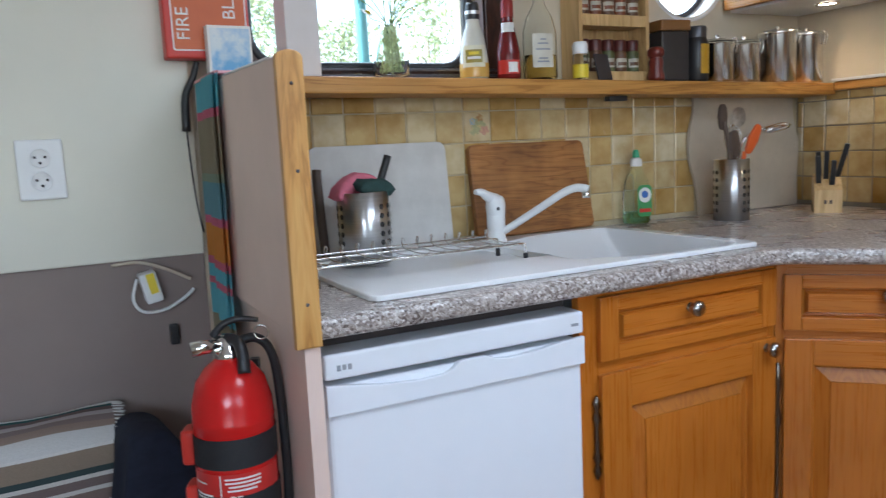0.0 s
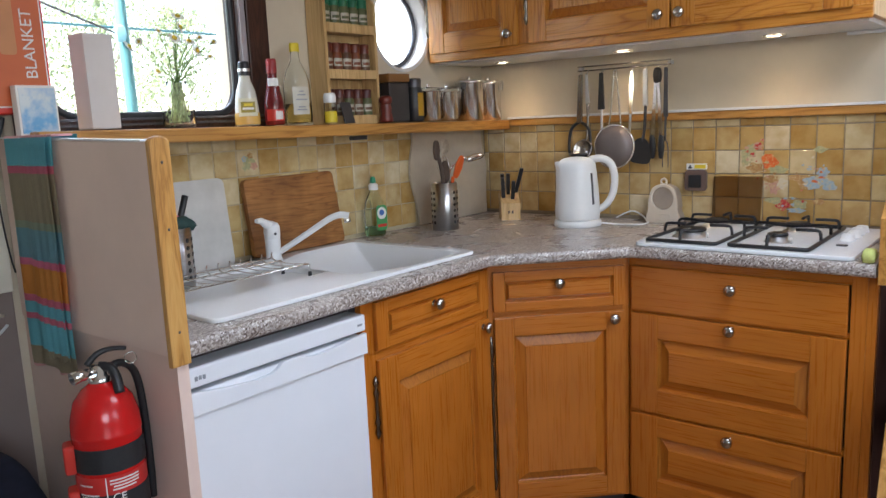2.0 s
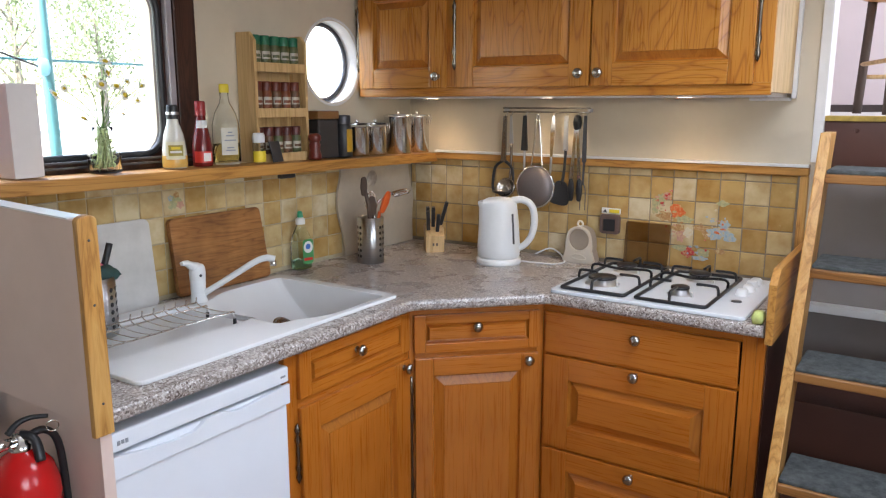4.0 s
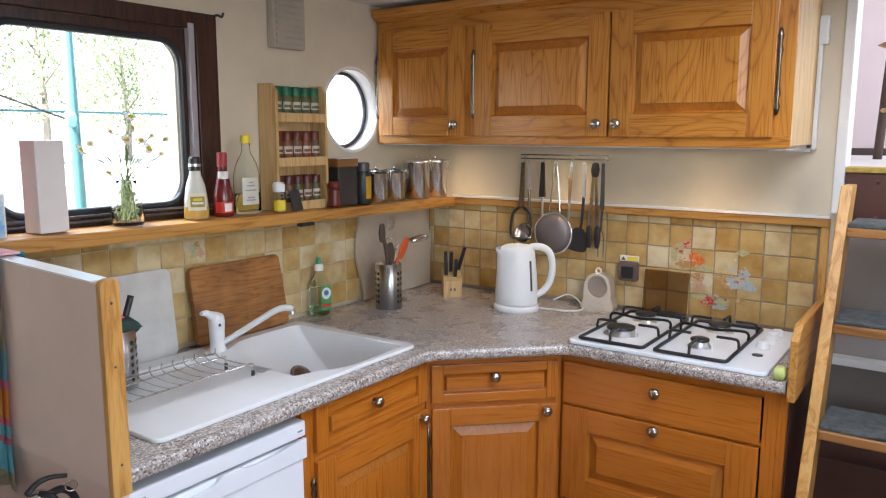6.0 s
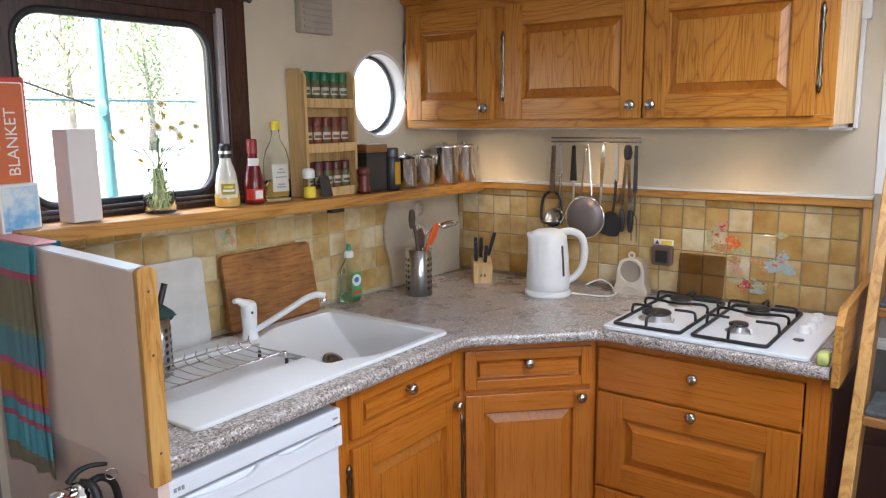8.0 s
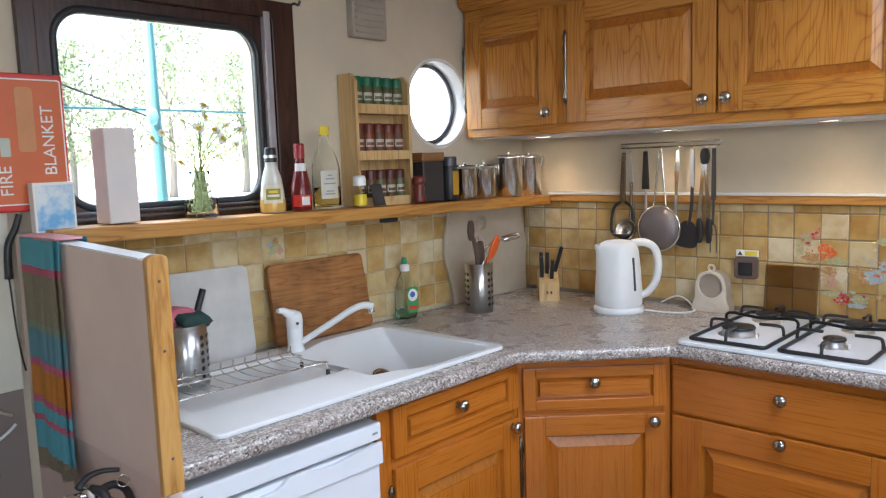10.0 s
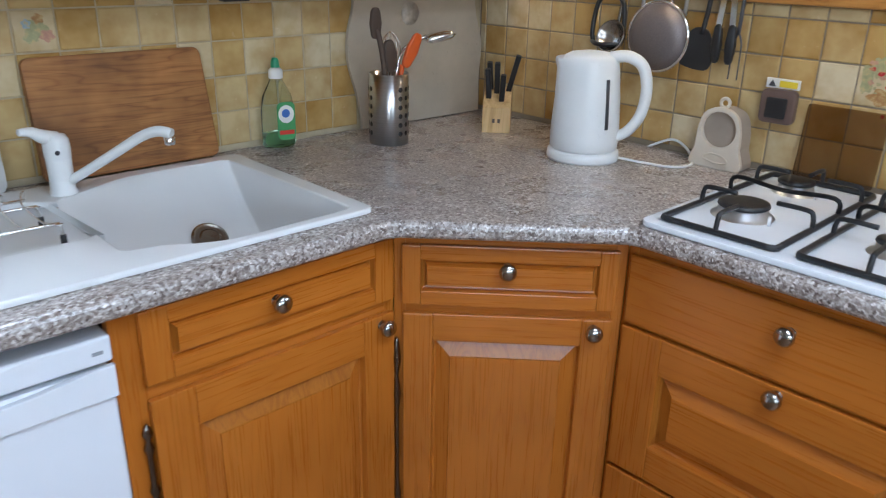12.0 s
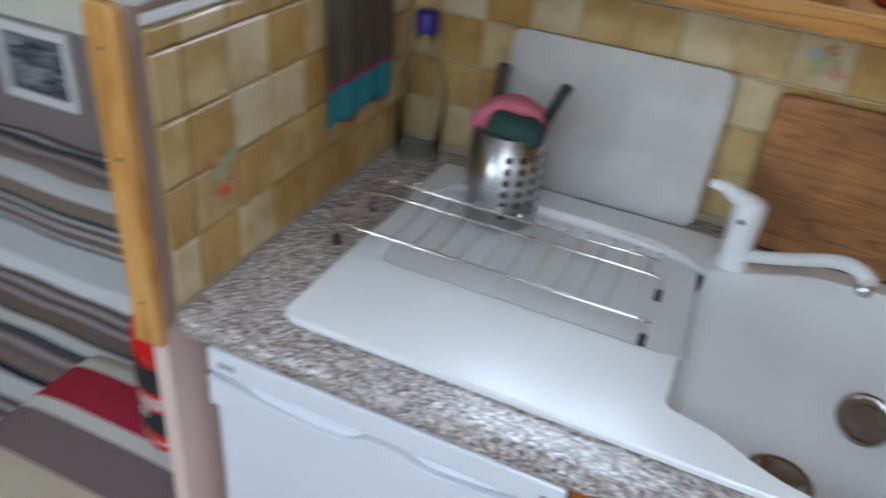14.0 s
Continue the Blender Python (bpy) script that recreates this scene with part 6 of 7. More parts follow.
# wavy beige apron over the tiles in the corner
bm = B()
left = smooth_line([(2.172, 1.262, 0), (2.176, 1.215, 0), (2.158, 1.15, 0), (2.156, 1.08, 0), (2.180, 1.0, 0), (2.196, 0.93, 0), (2.196, 0.902, 0)], 5)
right = smooth_line([(2.632, 0.902, 0), (2.630, 1.0, 0), (2.636, 1.10, 0), (2.610, 1.18, 0), (2.600, 1.262, 0)], 5)
slab(bm, [(p.x, p.y) for p in left] + [(p.x, p.y) for p in right], 2.020, 2.030, plane="xz")
apron = tagged(part("splash_apron", bm, plain("beige_stone_sheet", (0.50, 0.43, 0.34), 0.3, 0, 0.12, 10)), "plain beige splash sheet with wavy sides in the corner", "splash sheet")
bm = B()
lathe(bm, [(0, 0), (0.03, 0), (0.03, 0.001), (0, 0.001)], 24, (2.36, 2.0195, 1.19), Matrix.Rotation(radians(90), 4, "X"))
part("faded_motif", bm, plain("faded_motif", (0.47, 0.405, 0.33), 0.4, 0, 0.3, 60), apron, "faded round motif")

# double wall socket on the cream lining
t = thing("wall_socket", Matrix.Translation((0.453, NY - 0.022, 1.137)), "white double wall socket on the cream wall", "socket")
bm = B()
box(bm, -0.041, 0.041, -0.010, 0, -0.058, 0.058, 0.004)
part("plate", bm, plastic_white, t)
for z in (0.022, -0.022):
    bm = B()
    lathe(bm, [(0.019, 0), (0.0195, 0.002), (0.017, 0.002), (0.016, 0.0005), (0, 0.0005)], 28, (0, -0.010, z), Matrix.Rotation(radians(90), 4, "X"))
    s = part("outlet", bm, plastic_white, t)
    for x, dz in ((-0.009, 0.002), (0.009, 0.002), (0.0, -0.009)):
        bm = B()
        lathe(bm, [(0.0027, 0), (0.0027, 0.001), (0, 0.001)], 10, (x, -0.0106, z + dz), Matrix.Rotation(radians(90), 4, "X"))
        part("pin_hole", bm, black_plastic, s)


def lettering(parent, words, size, m, material):
    cu = bpy.data.curves.new("lettering", "FONT")
    cu.body, cu.size, cu.extrude = words, size, 0.0004
    cu.align_x, cu.align_y = "LEFT", "CENTER"
    cu.materials.append(material)
    ob = new("lettering", cu)
    ob.parent = parent
    ob.matrix_basis = m
    return ob


# fire blanket box
t = thing("fire_blanket", Matrix.Translation((0.783, NY - 0.03, 1.345)), "red wall box marked FIRE BLANKET", "fire blanket")
bm = B()
box(bm, -0.085, 0.085, -0.040, 0.006, 0, 0.30, 0.006, 3)
part("box", bm, red_box, t)
bm = B()
slab(bm, rounded(-0.068, 0.076, 0.018, 0.285, 0.004, 2), -0.0415, -0.0402, plane="xz")
pl = part("print_field", bm, orange_print, t)
bm = B()
slab(bm, rounded(-0.071, 0.079, 0.015, 0.288, 0.005, 2), -0.0410, -0.0401, [rounded(-0.067, 0.075, 0.019, 0.284, 0.004, 2)], plane="xz")
part("border", bm, white_print, t)
lettering(pl, "FIRE", 0.036, pose(-0.048, -0.0425, 0.035, 90, -90, 0), white_print)
lettering(pl, "BLANKET", 0.036, pose(0.045, -0.0425, 0.078, 90, -90, 0), white_print)
bm = B()
slab(bm, rounded(-0.055, -0.035, 0.12, 0.16, 0.003, 2), -0.0425, -0.0417, plane="xz")
part("pictogram", bm, plain("grey_green_print", (0.45, 0.50, 0.42), 0.5), pl)
bm = B()
slab(bm, rounded(-0.018, 0.018, 0.13, 0.27, 0.008, 3), -0.0425, -0.0417, plane="xz")
part("pictogram", bm, plain("tan_print", (0.60, 0.25, 0.10), 0.5), pl)

t = thing("tablet_box", pose(0.818, 1.955, 1.2955, 0, 0, 4), "white carton with a blue wash standing on the end panel", "box")
bm = B()
box(bm, -0.045, 0.045, -0.012, 0.012, 0, 0.112, 0.002)
part("carton", bm, white_print, t)
n = Nodes("blue_wash_print", 0.5)
v = n.scaled((1, 1, 1))
sep = n.tree.nodes.new("ShaderNodeSeparateXYZ")
n.link(v, sep.inputs[0])
n.base(n.mix(0.55, n.ramp(sep.outputs["Z"], [(0.015, (0.10, 0.36, 0.66)), (0.045, (0.18, 0.46, 0.72)), (0.07, (0.62, 0.72, 0.76)), (0.10, (0.70, 0.74, 0.74))]), n.ramp(n.noise(v, 40, 3), [(0.4, (0.16, 0.42, 0.70)), (0.6, (0.70, 0.75, 0.77))])))
bm = B()
box(bm, -0.040, 0.040, -0.0135, -0.0122, 0.006, 0.106)
part("print", bm, n.mat, t, "soft blue brush stroke")


# ---- fire extinguisher ----
strap_rubber = plain("strap_rubber", (0.016, 0.016, 0.018), 0.7, 0, 0.2, 40, 0.3)


def extinguisher():
    e = thing("fire_extinguisher", pose(0.681, 1.515, 0.548, 0, 0, -23), "red fire extinguisher strapped to the end panel", "fire extinguisher")
    R = 0.062
    bm = B()
    lathe(bm, [(0, 0), (R - 0.008, 0), (R, 0.010), (R, 0.195), (R + 0.0012, 0.198), (R, 0.201), (R - 0.001, 0.225), (R - 0.010, 0.258), (R - 0.026, 0.279), (0.022, 0.289), (0.020, 0.295)], 44)
    part("cylinder", bm, red_paint, e)
    bm = B()
    lathe(bm, [(0.021, 0.292), (0.021, 0.302), (0.016, 0.306), (0.016, 0.322), (0.012, 0.326), (0, 0.326)], 24)
    part("valve", bm, chrome, e)
    bm = B()
    tube(bm, [(-0.010, -0.01, 0.312), (-0.034, -0.022, 0.314), (-0.048, -0.028, 0.312)], 0.010, 12, taper=0.012)
    part("nozzle", bm, chrome, e)
    bm = B()
    tube(bm, smooth_line([(-0.020, -0.004, 0.326), (-0.002, -0.002, 0.344), (0.022, 0.0, 0.350), (0.050, 0.002, 0.346)], 4), 0.0065, 10, taper=0.004)
    part("lever", bm, black_plastic, e)
    bm = B()
    tube(bm, smooth_line([(0.0, -0.006, 0.322), (0.018, -0.014, 0.318), (0.026, -0.022, 0.300), (0.028, -0.030, 0.272)], 4), 0.0085, 10, taper=0.010)
    part("carrying_handle", bm, black_plastic, e)
    bm = B()
    tube(bm, smooth_line([(0.012, 0.004, 0.312), (0.040, 0.014, 0.316), (0.062, 0.020, 0.290), (0.070, 0.024, 0.22), (0.072, 0.026, 0.10), (0.070, 0.026, 0.03)], 5), 0.0075, 10)
    part("hose", bm, black_plastic, e)
    bm = B()
    tube(bm, [(0.055 + 0.011 * math.cos(a), -0.012, 0.330 + 0.011 * math.sin(a)) for a in (2 * math.pi * k / 16 for k in range(16))], 0.0012, 6, True)
    part("pin_ring", bm, chrome, e)
    for z0 in (0.138, 0.050):
        bm = B()
        n = 72
        loops = []
        for r, z in ((R + 0.0002, z0 - 0.004), (R + 0.0016, z0 - 0.004), (R + 0.0016, z0 + 0.042), (R + 0.0002, z0 + 0.042)):
            loops.append([(r * math.cos(2 * math.pi * k / n), r * math.sin(2 * math.pi * k / n), z) for k in range(n)])
        ring_strip(bm, loops)
        bmesh.ops.recalc_face_normals(bm, faces=bm.faces)
        for f in bm.faces:
            f.smooth = False
        part("strap", bm, strap_rubber, e)
        bm = B()
        box(bm, -R - 0.016, -R + 0.006, -0.026, 0.014, z0 - 0.008, z0 + 0.048, 0.008, 3)
        part("clamp", bm, red_box, e)
    label = plain("extinguisher_label", (0.62, 0.03, 0.025), 0.35)
    lab = label_patch(e, R + 0.0008, 0.018, 0.127, 170, label, "label", turn=-95)
    for z, a, w in ((0.118, -72, 50), (0.112, -72, 50), (0.106, -70, 44), (0.100, -74, 40), (0.110, -138, 26), (0.092, -134, 36), (0.087, -134, 30), (0.026, -80, 70)):
        label_patch(lab, R + 0.0016, z, z + 0.003, w, white_print, "print_line", turn=a)
    label_patch(lab, R + 0.0016, 0.020, 0.126, 2.0, white_print, "divider", turn=-103)
    q = Matrix.Rotation(radians(-86), 4, "Z") @ Matrix.Translation((R + 0.0022, 0, 0.086)) @ Matrix.Rotation(radians(90), 4, "Z") @ Matrix.Rotation(radians(90), 4, "X")
    lettering(lab, "CE", 0.020, q @ Matrix.Translation((-0.010, 0, 0)), white_print)
    bm = B()
    box(bm, 0.02, 0.035, 0.056, 0.072, 0.02, 0.27, 0.002)
    part("bracket", bm, black_plastic, e)


extinguisher()


# ---- striped tea towel over the end panel ----
def stripes(name, axis, bands, cycle, rough=0.9, weave=500.0, wobble=0.0):
    """Cloth with woven stripes: pairs of where a band begins, as a share of the cycle in metres, and its colour."""
    n = Nodes(name, rough, 0, 0.2)
    v = n.scaled((1, 1, 1))
    s = n.tree.nodes.new("ShaderNodeSeparateXYZ")
    n.link(v, s.inputs[0])
    m = n.tree.nodes.new("ShaderNodeMath")
    m.operation = "DIVIDE"
    m.inputs[1].default_value = cycle
    n.link(s.outputs[axis.upper()], m.inputs[0])
    f = n.tree.nodes.new("ShaderNodeMath")
    f.operation = "FRACT"
    n.link(m.outputs[0], f.inputs[0])
    c = n.ramp(f.outputs[0], bands, "CONSTANT")
    cloud = n.noise(v, weave, 2)
    n.base(n.mix(0.5, c, n.ramp(cloud, [(0.3, (0.80, 0.80, 0.80)), (0.7, (1.12, 1.12, 1.12))]), "MULTIPLY"))
    n.bump(cloud, 0.5, 0.001)
    return n.mat


towel_cloth = stripes("striped_towel", "z", [(0.0, (0.42, 0.36, 0.25)), (0.08, (0.20, 0.62, 0.72)), (0.20, (0.80, 0.23, 0.32)), (0.23, (0.20, 0.62, 0.72)), (0.28, (0.80, 0.23, 0.32)), (0.31, (0.84, 0.36, 0.09)), (0.44, (0.80, 0.22, 0.35)),
                                             (0.47, (0.22, 0.44, 0.52)), (0.60, (0.36, 0.43, 0.32)), (0.63, (0.42, 0.36, 0.25)), (0.83, (0.80, 0.23, 0.32)), (0.86, (0.20, 0.62, 0.72)), (0.975, (0.80, 0.43, 0.46))], 0.52)


towel_inner = stripes("striped_towel_inner", "z", [(0.0, (0.08, 0.46, 0.56)), (0.055, (0.55, 0.12, 0.22)), (0.065, (0.23, 0.19, 0.15)), (0.20, (0.16, 0.30, 0.32)), (0.23, (0.08, 0.40, 0.48)), (0.29, (0.55, 0.16, 0.22))], 1.0)


def towel():
    t = thing("tea_towel", Matrix.Translation((0.778, 0, 0.785)), "striped turquoise, orange and grey tea towel over the panel", "tea towel")
    def sheet(name, x, y0, y1, z0, z1, out, cloth=None):
        bm = B()
        ny, nz = 26, 20
        g = [[bm.verts.new((x + out * (0.004 + 0.010 * (0.5 + 0.5 * math.sin(k * 0.85 + 0.5)) * (1 - 0.5 * j / nz) * min(1, (nz - j) / 3)), y0 + (y1 - y0) * k / ny + 0.005 * math.sin(j * 0.35) * (1 - j / nz), z0 + (z1 - z0) * j / nz + (0.006 * math.sin(k * 0.5) if j == 0 else 0))) for k in range(ny + 1)] for j in range(nz + 1)]
        for j in range(nz):
            for k in range(ny):
                f = bm.faces.new((g[j][k], g[j][k + 1], g[j + 1][k + 1], g[j + 1][k]))
                f.smooth = True
        bmesh.ops.solidify(bm, geom=list(bm.faces), thickness=0.002)
        return part(name, bm, cloth or towel_cloth, t)
    sheet("outer_fall", -0.028, 1.735, 1.965, 0.0, 0.512, -0.9)
    sheet("outer_fall", -0.036, 1.752, 1.862, 0.03, 0.510, -0.6)
    inner = sheet("inner_fall", 0.022, 1.742, 1.950, 0.0, 0.272, 0.45, towel_inner)
    inner.location.z = 0.24
    bm = B()
    box(bm, -0.035, 0.020, 1.752, 1.955, 0.508, 0.513, 0.002)
    part("fold", bm, towel_cloth, t)


towel()
# black strap and lead behind the towel
t = thing("hanging_strap", Matrix.Translation((0.738, 1.99, 0)), "black strap hanging beside the end panel", "strap")
bm = B()
tube(bm, smooth_line([(0.02, 0.0, 1.34), (0.01, 0, 1.31), (-0.008, 0, 1.27), (-0.012, 0, 1.20)], 5), 0.006, 10, taper=0.009)
part("strap", bm, black_plastic, t)
bm = B()
tube(bm, smooth_line([(-0.012, 0, 1.205), (-0.008, 0.0, 1.10), (-0.002, 0.0, 1.03), (0.004, 0.0, 0.99)], 5), 0.002, 6)
part("lead", bm, black_plastic, t)
# adapter with a white flex
t = thing("plug_adapter", Matrix.Translation((0.628, 2.018, 0.885)), "white plug adapter with yellow label and flex", "adapter")
bm = B()
box(bm, -0.017, 0.017, -0.03, 0.014, -0.032, 0.032, 0.005)
part("housing", bm, plastic_white, t).rotation_euler = (0, radians(-12), 0)
bm = B()
box(bm, -0.004, 0.012, -0.0325, -0.0305, -0.012, 0.030)
part("label", bm, yellow_print, t).rotation_euler = (0, radians(-12), 0)
rod(t, "flex", [(-0.025, -0.015, 0.02), (-0.036, -0.018, -0.02), (-0.02, -0.02, -0.048), (0.02, -0.02, -0.050), (0.06, -0.02, -0.032), (0.085, -0.02, -0.012)], 0.0035, plastic_white)
rod(t, "flex", [(-0.07, -0.01, 0.052), (-0.02, -0.014, 0.054), (0.03, -0.016, 0.036), (0.08, -0.016, 0.008)], 0.0035, plain("cream_flex", (0.55, 0.47, 0.38), 0.5))
bm = B()
box(bm, -0.009, 0.009, -0.012, 0.004, -0.022, 0.022, 0.004)
ob = tagged(part("cable_clip", bm, black_plastic), "small black clip on the mauve wall", "clip")
ob.location = (0.668, 2.028, 0.775)


# ---- bench with throw and cushions beyond the end panel ----
throw = stripes("woven_throw", "y", [(0.0, (0.72, 0.71, 0.69)), (0.10, (0.10, 0.09, 0.09)), (0.13, (0.22, 0.16, 0.13)), (0.26, (0.45, 0.42, 0.40)), (0.30, (0.16, 0.12, 0.11)), (0.36, (0.45, 0.42, 0.40)), (0.40, (0.16, 0.12, 0.11)), (0.46, (0.74, 0.74, 0.72)),
                                     (0.62, (0.03, 0.035, 0.05)), (0.68, (0.28, 0.21, 0.17)), (0.78, (0.22, 0.17, 0.16)), (0.84, (0.40, 0.36, 0.35)), (0.90, (0.14, 0.10, 0.10)), (0.96, (0.03, 0.10, 0.10))], 0.30)
throw_up = stripes("woven_throw_upright", "z", [(0.0, (0.55, 0.54, 0.52)), (0.40, (0.04, 0.06, 0.06)), (0.44, (0.55, 0.52, 0.48)), (0.48, (0.20, 0.14, 0.12)), (0.58, (0.55, 0.52, 0.48)), (0.62, (0.16, 0.12, 0.11)), (0.70, (0.55, 0.52, 0.48)), (0.74, (0.04, 0.06, 0.06)), (0.80, (0.25, 0.19, 0.14)), (0.97, (0.60, 0.58, 0.55))], 0.205)
bench_cloth = plain("mauve_bench", (0.22, 0.17, 0.16), 0.9, 0, 0.15, 30, 0.3)
s = thing("bench", Matrix.Translation((-0.4, 1.70, 0)), "upholstered saloon bench along the cabin wall", "bench")
bm = B()
box(bm, -1.2, 1.10, -0.36, 0.33, 0.0, 0.26, 0.01)
part("base", bm, brown_board, s)
bm = B()
box(bm, -1.2, 1.10, -0.36, 0.24, 0.26, 0.36, 0.03, 3)
part("seat", bm, bench_cloth, s)
bm = B()
box(bm, -1.2, 0.90, 0.20, 0.325, 0.36, 0.63, 0.03, 3)
part("backrest", bm, bench_cloth, s)
t = thing("throw", Matrix.Translation((-0.4, 1.70, 0)), "woven throw with brown, white and black stripes over the bench", "throw")
bm = B()
prof = smooth_line([(0, 0.31, 0.655), (0, 0.25, 0.652), (0, 0.205, 0.635), (0, 0.185, 0.60), (0, 0.175, 0.50), (0, 0.16, 0.41), (0, 0.12, 0.378), (0, 0.0, 0.372), (0, -0.15, 0.372), (0, -0.26, 0.368), (0, -0.30, 0.34), (0, -0.305, 0.22)], 4)
nx = 40
g = [[bm.verts.new((-1.1 + 2.03 * k / nx, p.y - 0.004 * math.sin(k * 0.9), p.z + 0.003 * math.sin(k * 1.3 + i * 0.4))) for k in range(nx + 1)] for i, p in enumerate(prof)]
for a, b in zip(g, g[1:]):
    for k in range(nx):
        f = bm.faces.new((a[k], a[k + 1], b[k + 1], b[k]))
        f.smooth = True
        f.material_index = 1 if a[k].co.z > 0.40 and b[k].co.z > 0.40 and a[k].co.y < 0.22 else 0
part("cloth", bm, [throw, throw_up], t)
bm = B()
for i, p in enumerate(prof):
    for j in range(2):
        tube(bm, [(0.93, p.y, p.z + 0.002), (0.945 + 0.004 * ((i + j) % 3), p.y + 0.006 * j - 0.003, p.z - 0.002)], 0.0015, 5)
tagged(part("fringe", bm, white_print, t), kind="stuff")
# Draped navy coat, shaped from a padded block that widens downwards.
bm = B()
pillow(bm, 0.16, 0.36, 0.50, 0.35, 16)
for v in bm.verts:
    v.co += v.co.normalized() * 0.008 * noise.noise(v.co * 18)
low, high = min(v.co.z for v in bm.verts), max(v.co.z for v in bm.verts)
for v in bm.verts:
    k = (high - v.co.z) / (high - low)
    v.co.x = v.co.x * (0.62 + 0.75 * k) + 0.03 * k - 0.02
    v.co.x += 0.012 * k * math.sin(v.co.y * 42)
ob = tagged(part("navy_cushion", bm, navy), "dark navy coat draped at the end of the bench", "cushion")
ob.matrix_basis = pose(0.59, 1.88, 0.362, 0, 0, 8) @ Matrix.Diagonal((1.0, 0.6, 0.58, 1))
seat_stripe = stripes("red_cream_stripe", "y", [(0.0, (0.22, 0.17, 0.16)), (0.05, (0.70, 0.68, 0.63)), (0.11, (0.42, 0.03, 0.055)), (0.30, (0.70, 0.68, 0.63)), (0.36, (0.58, 0.50, 0.38)), (0.86, (0.22, 0.17, 0.16))], 0.50)
bm = B()
pillow(bm, 0.42, 0.44, 0.115, 0.32, 22)
ob = tagged(part("striped_cushion", bm, seat_stripe), "thick cushion with red, cream and brown stripes on the bench", "cushion")
ob.matrix_basis = pose(0.515, 1.455, 0.362, 0, 0, 0)
t = thing("picture_frame", Matrix.Translation((-0.115, 2.012, 0.842)), "white framed grey landscape picture on the mauve wall", "picture")
bm = B()
slab(bm, [(-0.13, -0.092), (0.095, -0.092), (0.095, 0.092), (-0.13, 0.092)], 0.0, 0.02, [[(-0.11, -0.07), (0.074, -0.07), (0.074, 0.07), (-0.11, 0.07)]], plane="xz", bevel=0.002)
part("frame", bm, white_paint, t)
n = Nodes("grey_picture", 0.25)
v = n.scaled((3, 1, 14))
n.base(n.ramp(n.noise(v, 2.4, 3, 0.6, 0.6), [(0.38, (0.04, 0.05, 0.055)), (0.5, (0.14, 0.14, 0.16)), (0.62, (0.30, 0.30, 0.34))]))
bm = B()
box(bm, -0.111, 0.075, 0.006, 0.012, -0.071, 0.071)
part("picture", bm, n.mat, t)


# ---- painted tile decoration ----
def blot(parent, plane, at, rx, ry, material, name, seed=0, lobes=5, depth=0.0006):
    rng = random.Random(seed)
    pts = []
    for k in range(24):
        a = 2 * math.pi * k / 24
        w = 1 + 0.16 * math.sin(lobes * a + seed) + rng.uniform(-0.06, 0.06)
        pts.append((at[0] + rx * w * math.cos(a), at[1] + ry * w * math.sin(a)))
    bm = B()
    lift = seed % 40 * (0.00008 if depth > 0 else -0.00008)
    slab(bm, pts, at[2] - lift, at[2] - lift - depth, plane=plane)
    return part(name, bm, material, parent)


def paint(name, c):
    n = Nodes(name, 0.3)
    v = n.scaled((1, 1, 1))
    n.base(n.ramp(n.noise(v, 110, 4, 0.7), [(0.30, tuple(x * 0.8 for x in c)), (0.50, c), (0.66, (0.56, 0.42, 0.20))]))
    return n.mat


P_OR, P_RED, P_BLUE, P_PINK, P_GRN, P_BRN, P_CRM = (paint("glaze_orange", (0.70, 0.12, 0.02)), paint("glaze_red", (0.50, 0.02, 0.025)), paint("glaze_blue", (0.32, 0.42, 0.48)), paint("glaze_pink", (0.52, 0.27, 0.20)),
                                                    paint("glaze_green", (0.38, 0.37, 0.20)), paint("glaze_brown", (0.42, 0.22, 0.08)), paint("glaze_cream", (0.62, 0.54, 0.40)))
FX = 2.6445
mural = thing("tile_mural", Matrix.Translation((0, 0, 0)), "painted fruit basket scene glazed on the cooker tiles", "mural")
for i, (y, z, ry, rz, m, nm) in enumerate((
        (0.893, 1.116, 0.018, 0.024, P_OR, "poppy"), (0.875, 1.110, 0.016, 0.014, P_OR, "poppy"), (0.932, 1.092, 0.026, 0.016, P_BRN, "basket"), (0.945, 1.150, 0.016, 0.020, P_GRN, "leaf"), (0.925, 1.165, 0.016, 0.010, P_PINK, "flower"),
        (0.965, 1.125, 0.012, 0.030, P_GRN, "leaf"), (0.860, 1.085, 0.030, 0.012, P_GRN, "leaf"), (0.870, 1.030, 0.016, 0.024, P_PINK, "fruit"), (0.885, 1.055, 0.020, 0.012, P_BRN, "fruit"), (0.845, 1.040, 0.016, 0.018, P_CRM, "bowl"), (0.843, 0.974, 0.021, 0.020, P_RED, "apple"),
        (0.800, 1.060, 0.030, 0.010, P_BRN, "branch"), (0.775, 1.040, 0.024, 0.014, P_BRN, "fruit"), (0.738, 1.050, 0.042, 0.017, P_BLUE, "jug"), (0.755, 1.038, 0.022, 0.014, P_BLUE, "jug"), (0.725, 1.078, 0.018, 0.016, P_BLUE, "flower"), (0.705, 1.035, 0.020, 0.014, P_BLUE, "jug"),
        (0.790, 0.975, 0.022, 0.014, P_GRN, "leaf"), (0.800, 0.955, 0.026, 0.008, P_BLUE, "leaf"), (0.735, 0.985, 0.018, 0.010, P_BRN, "nut"), (0.870, 0.985, 0.026, 0.010, P_GRN, "leaf"), (0.735, 1.150, 0.020, 0.010, P_GRN, "leaf"))):
    blot(mural, "yz", (y, z, FX), ry, rz, m, nm, i, 3 + i % 4)
rng = random.Random(8)
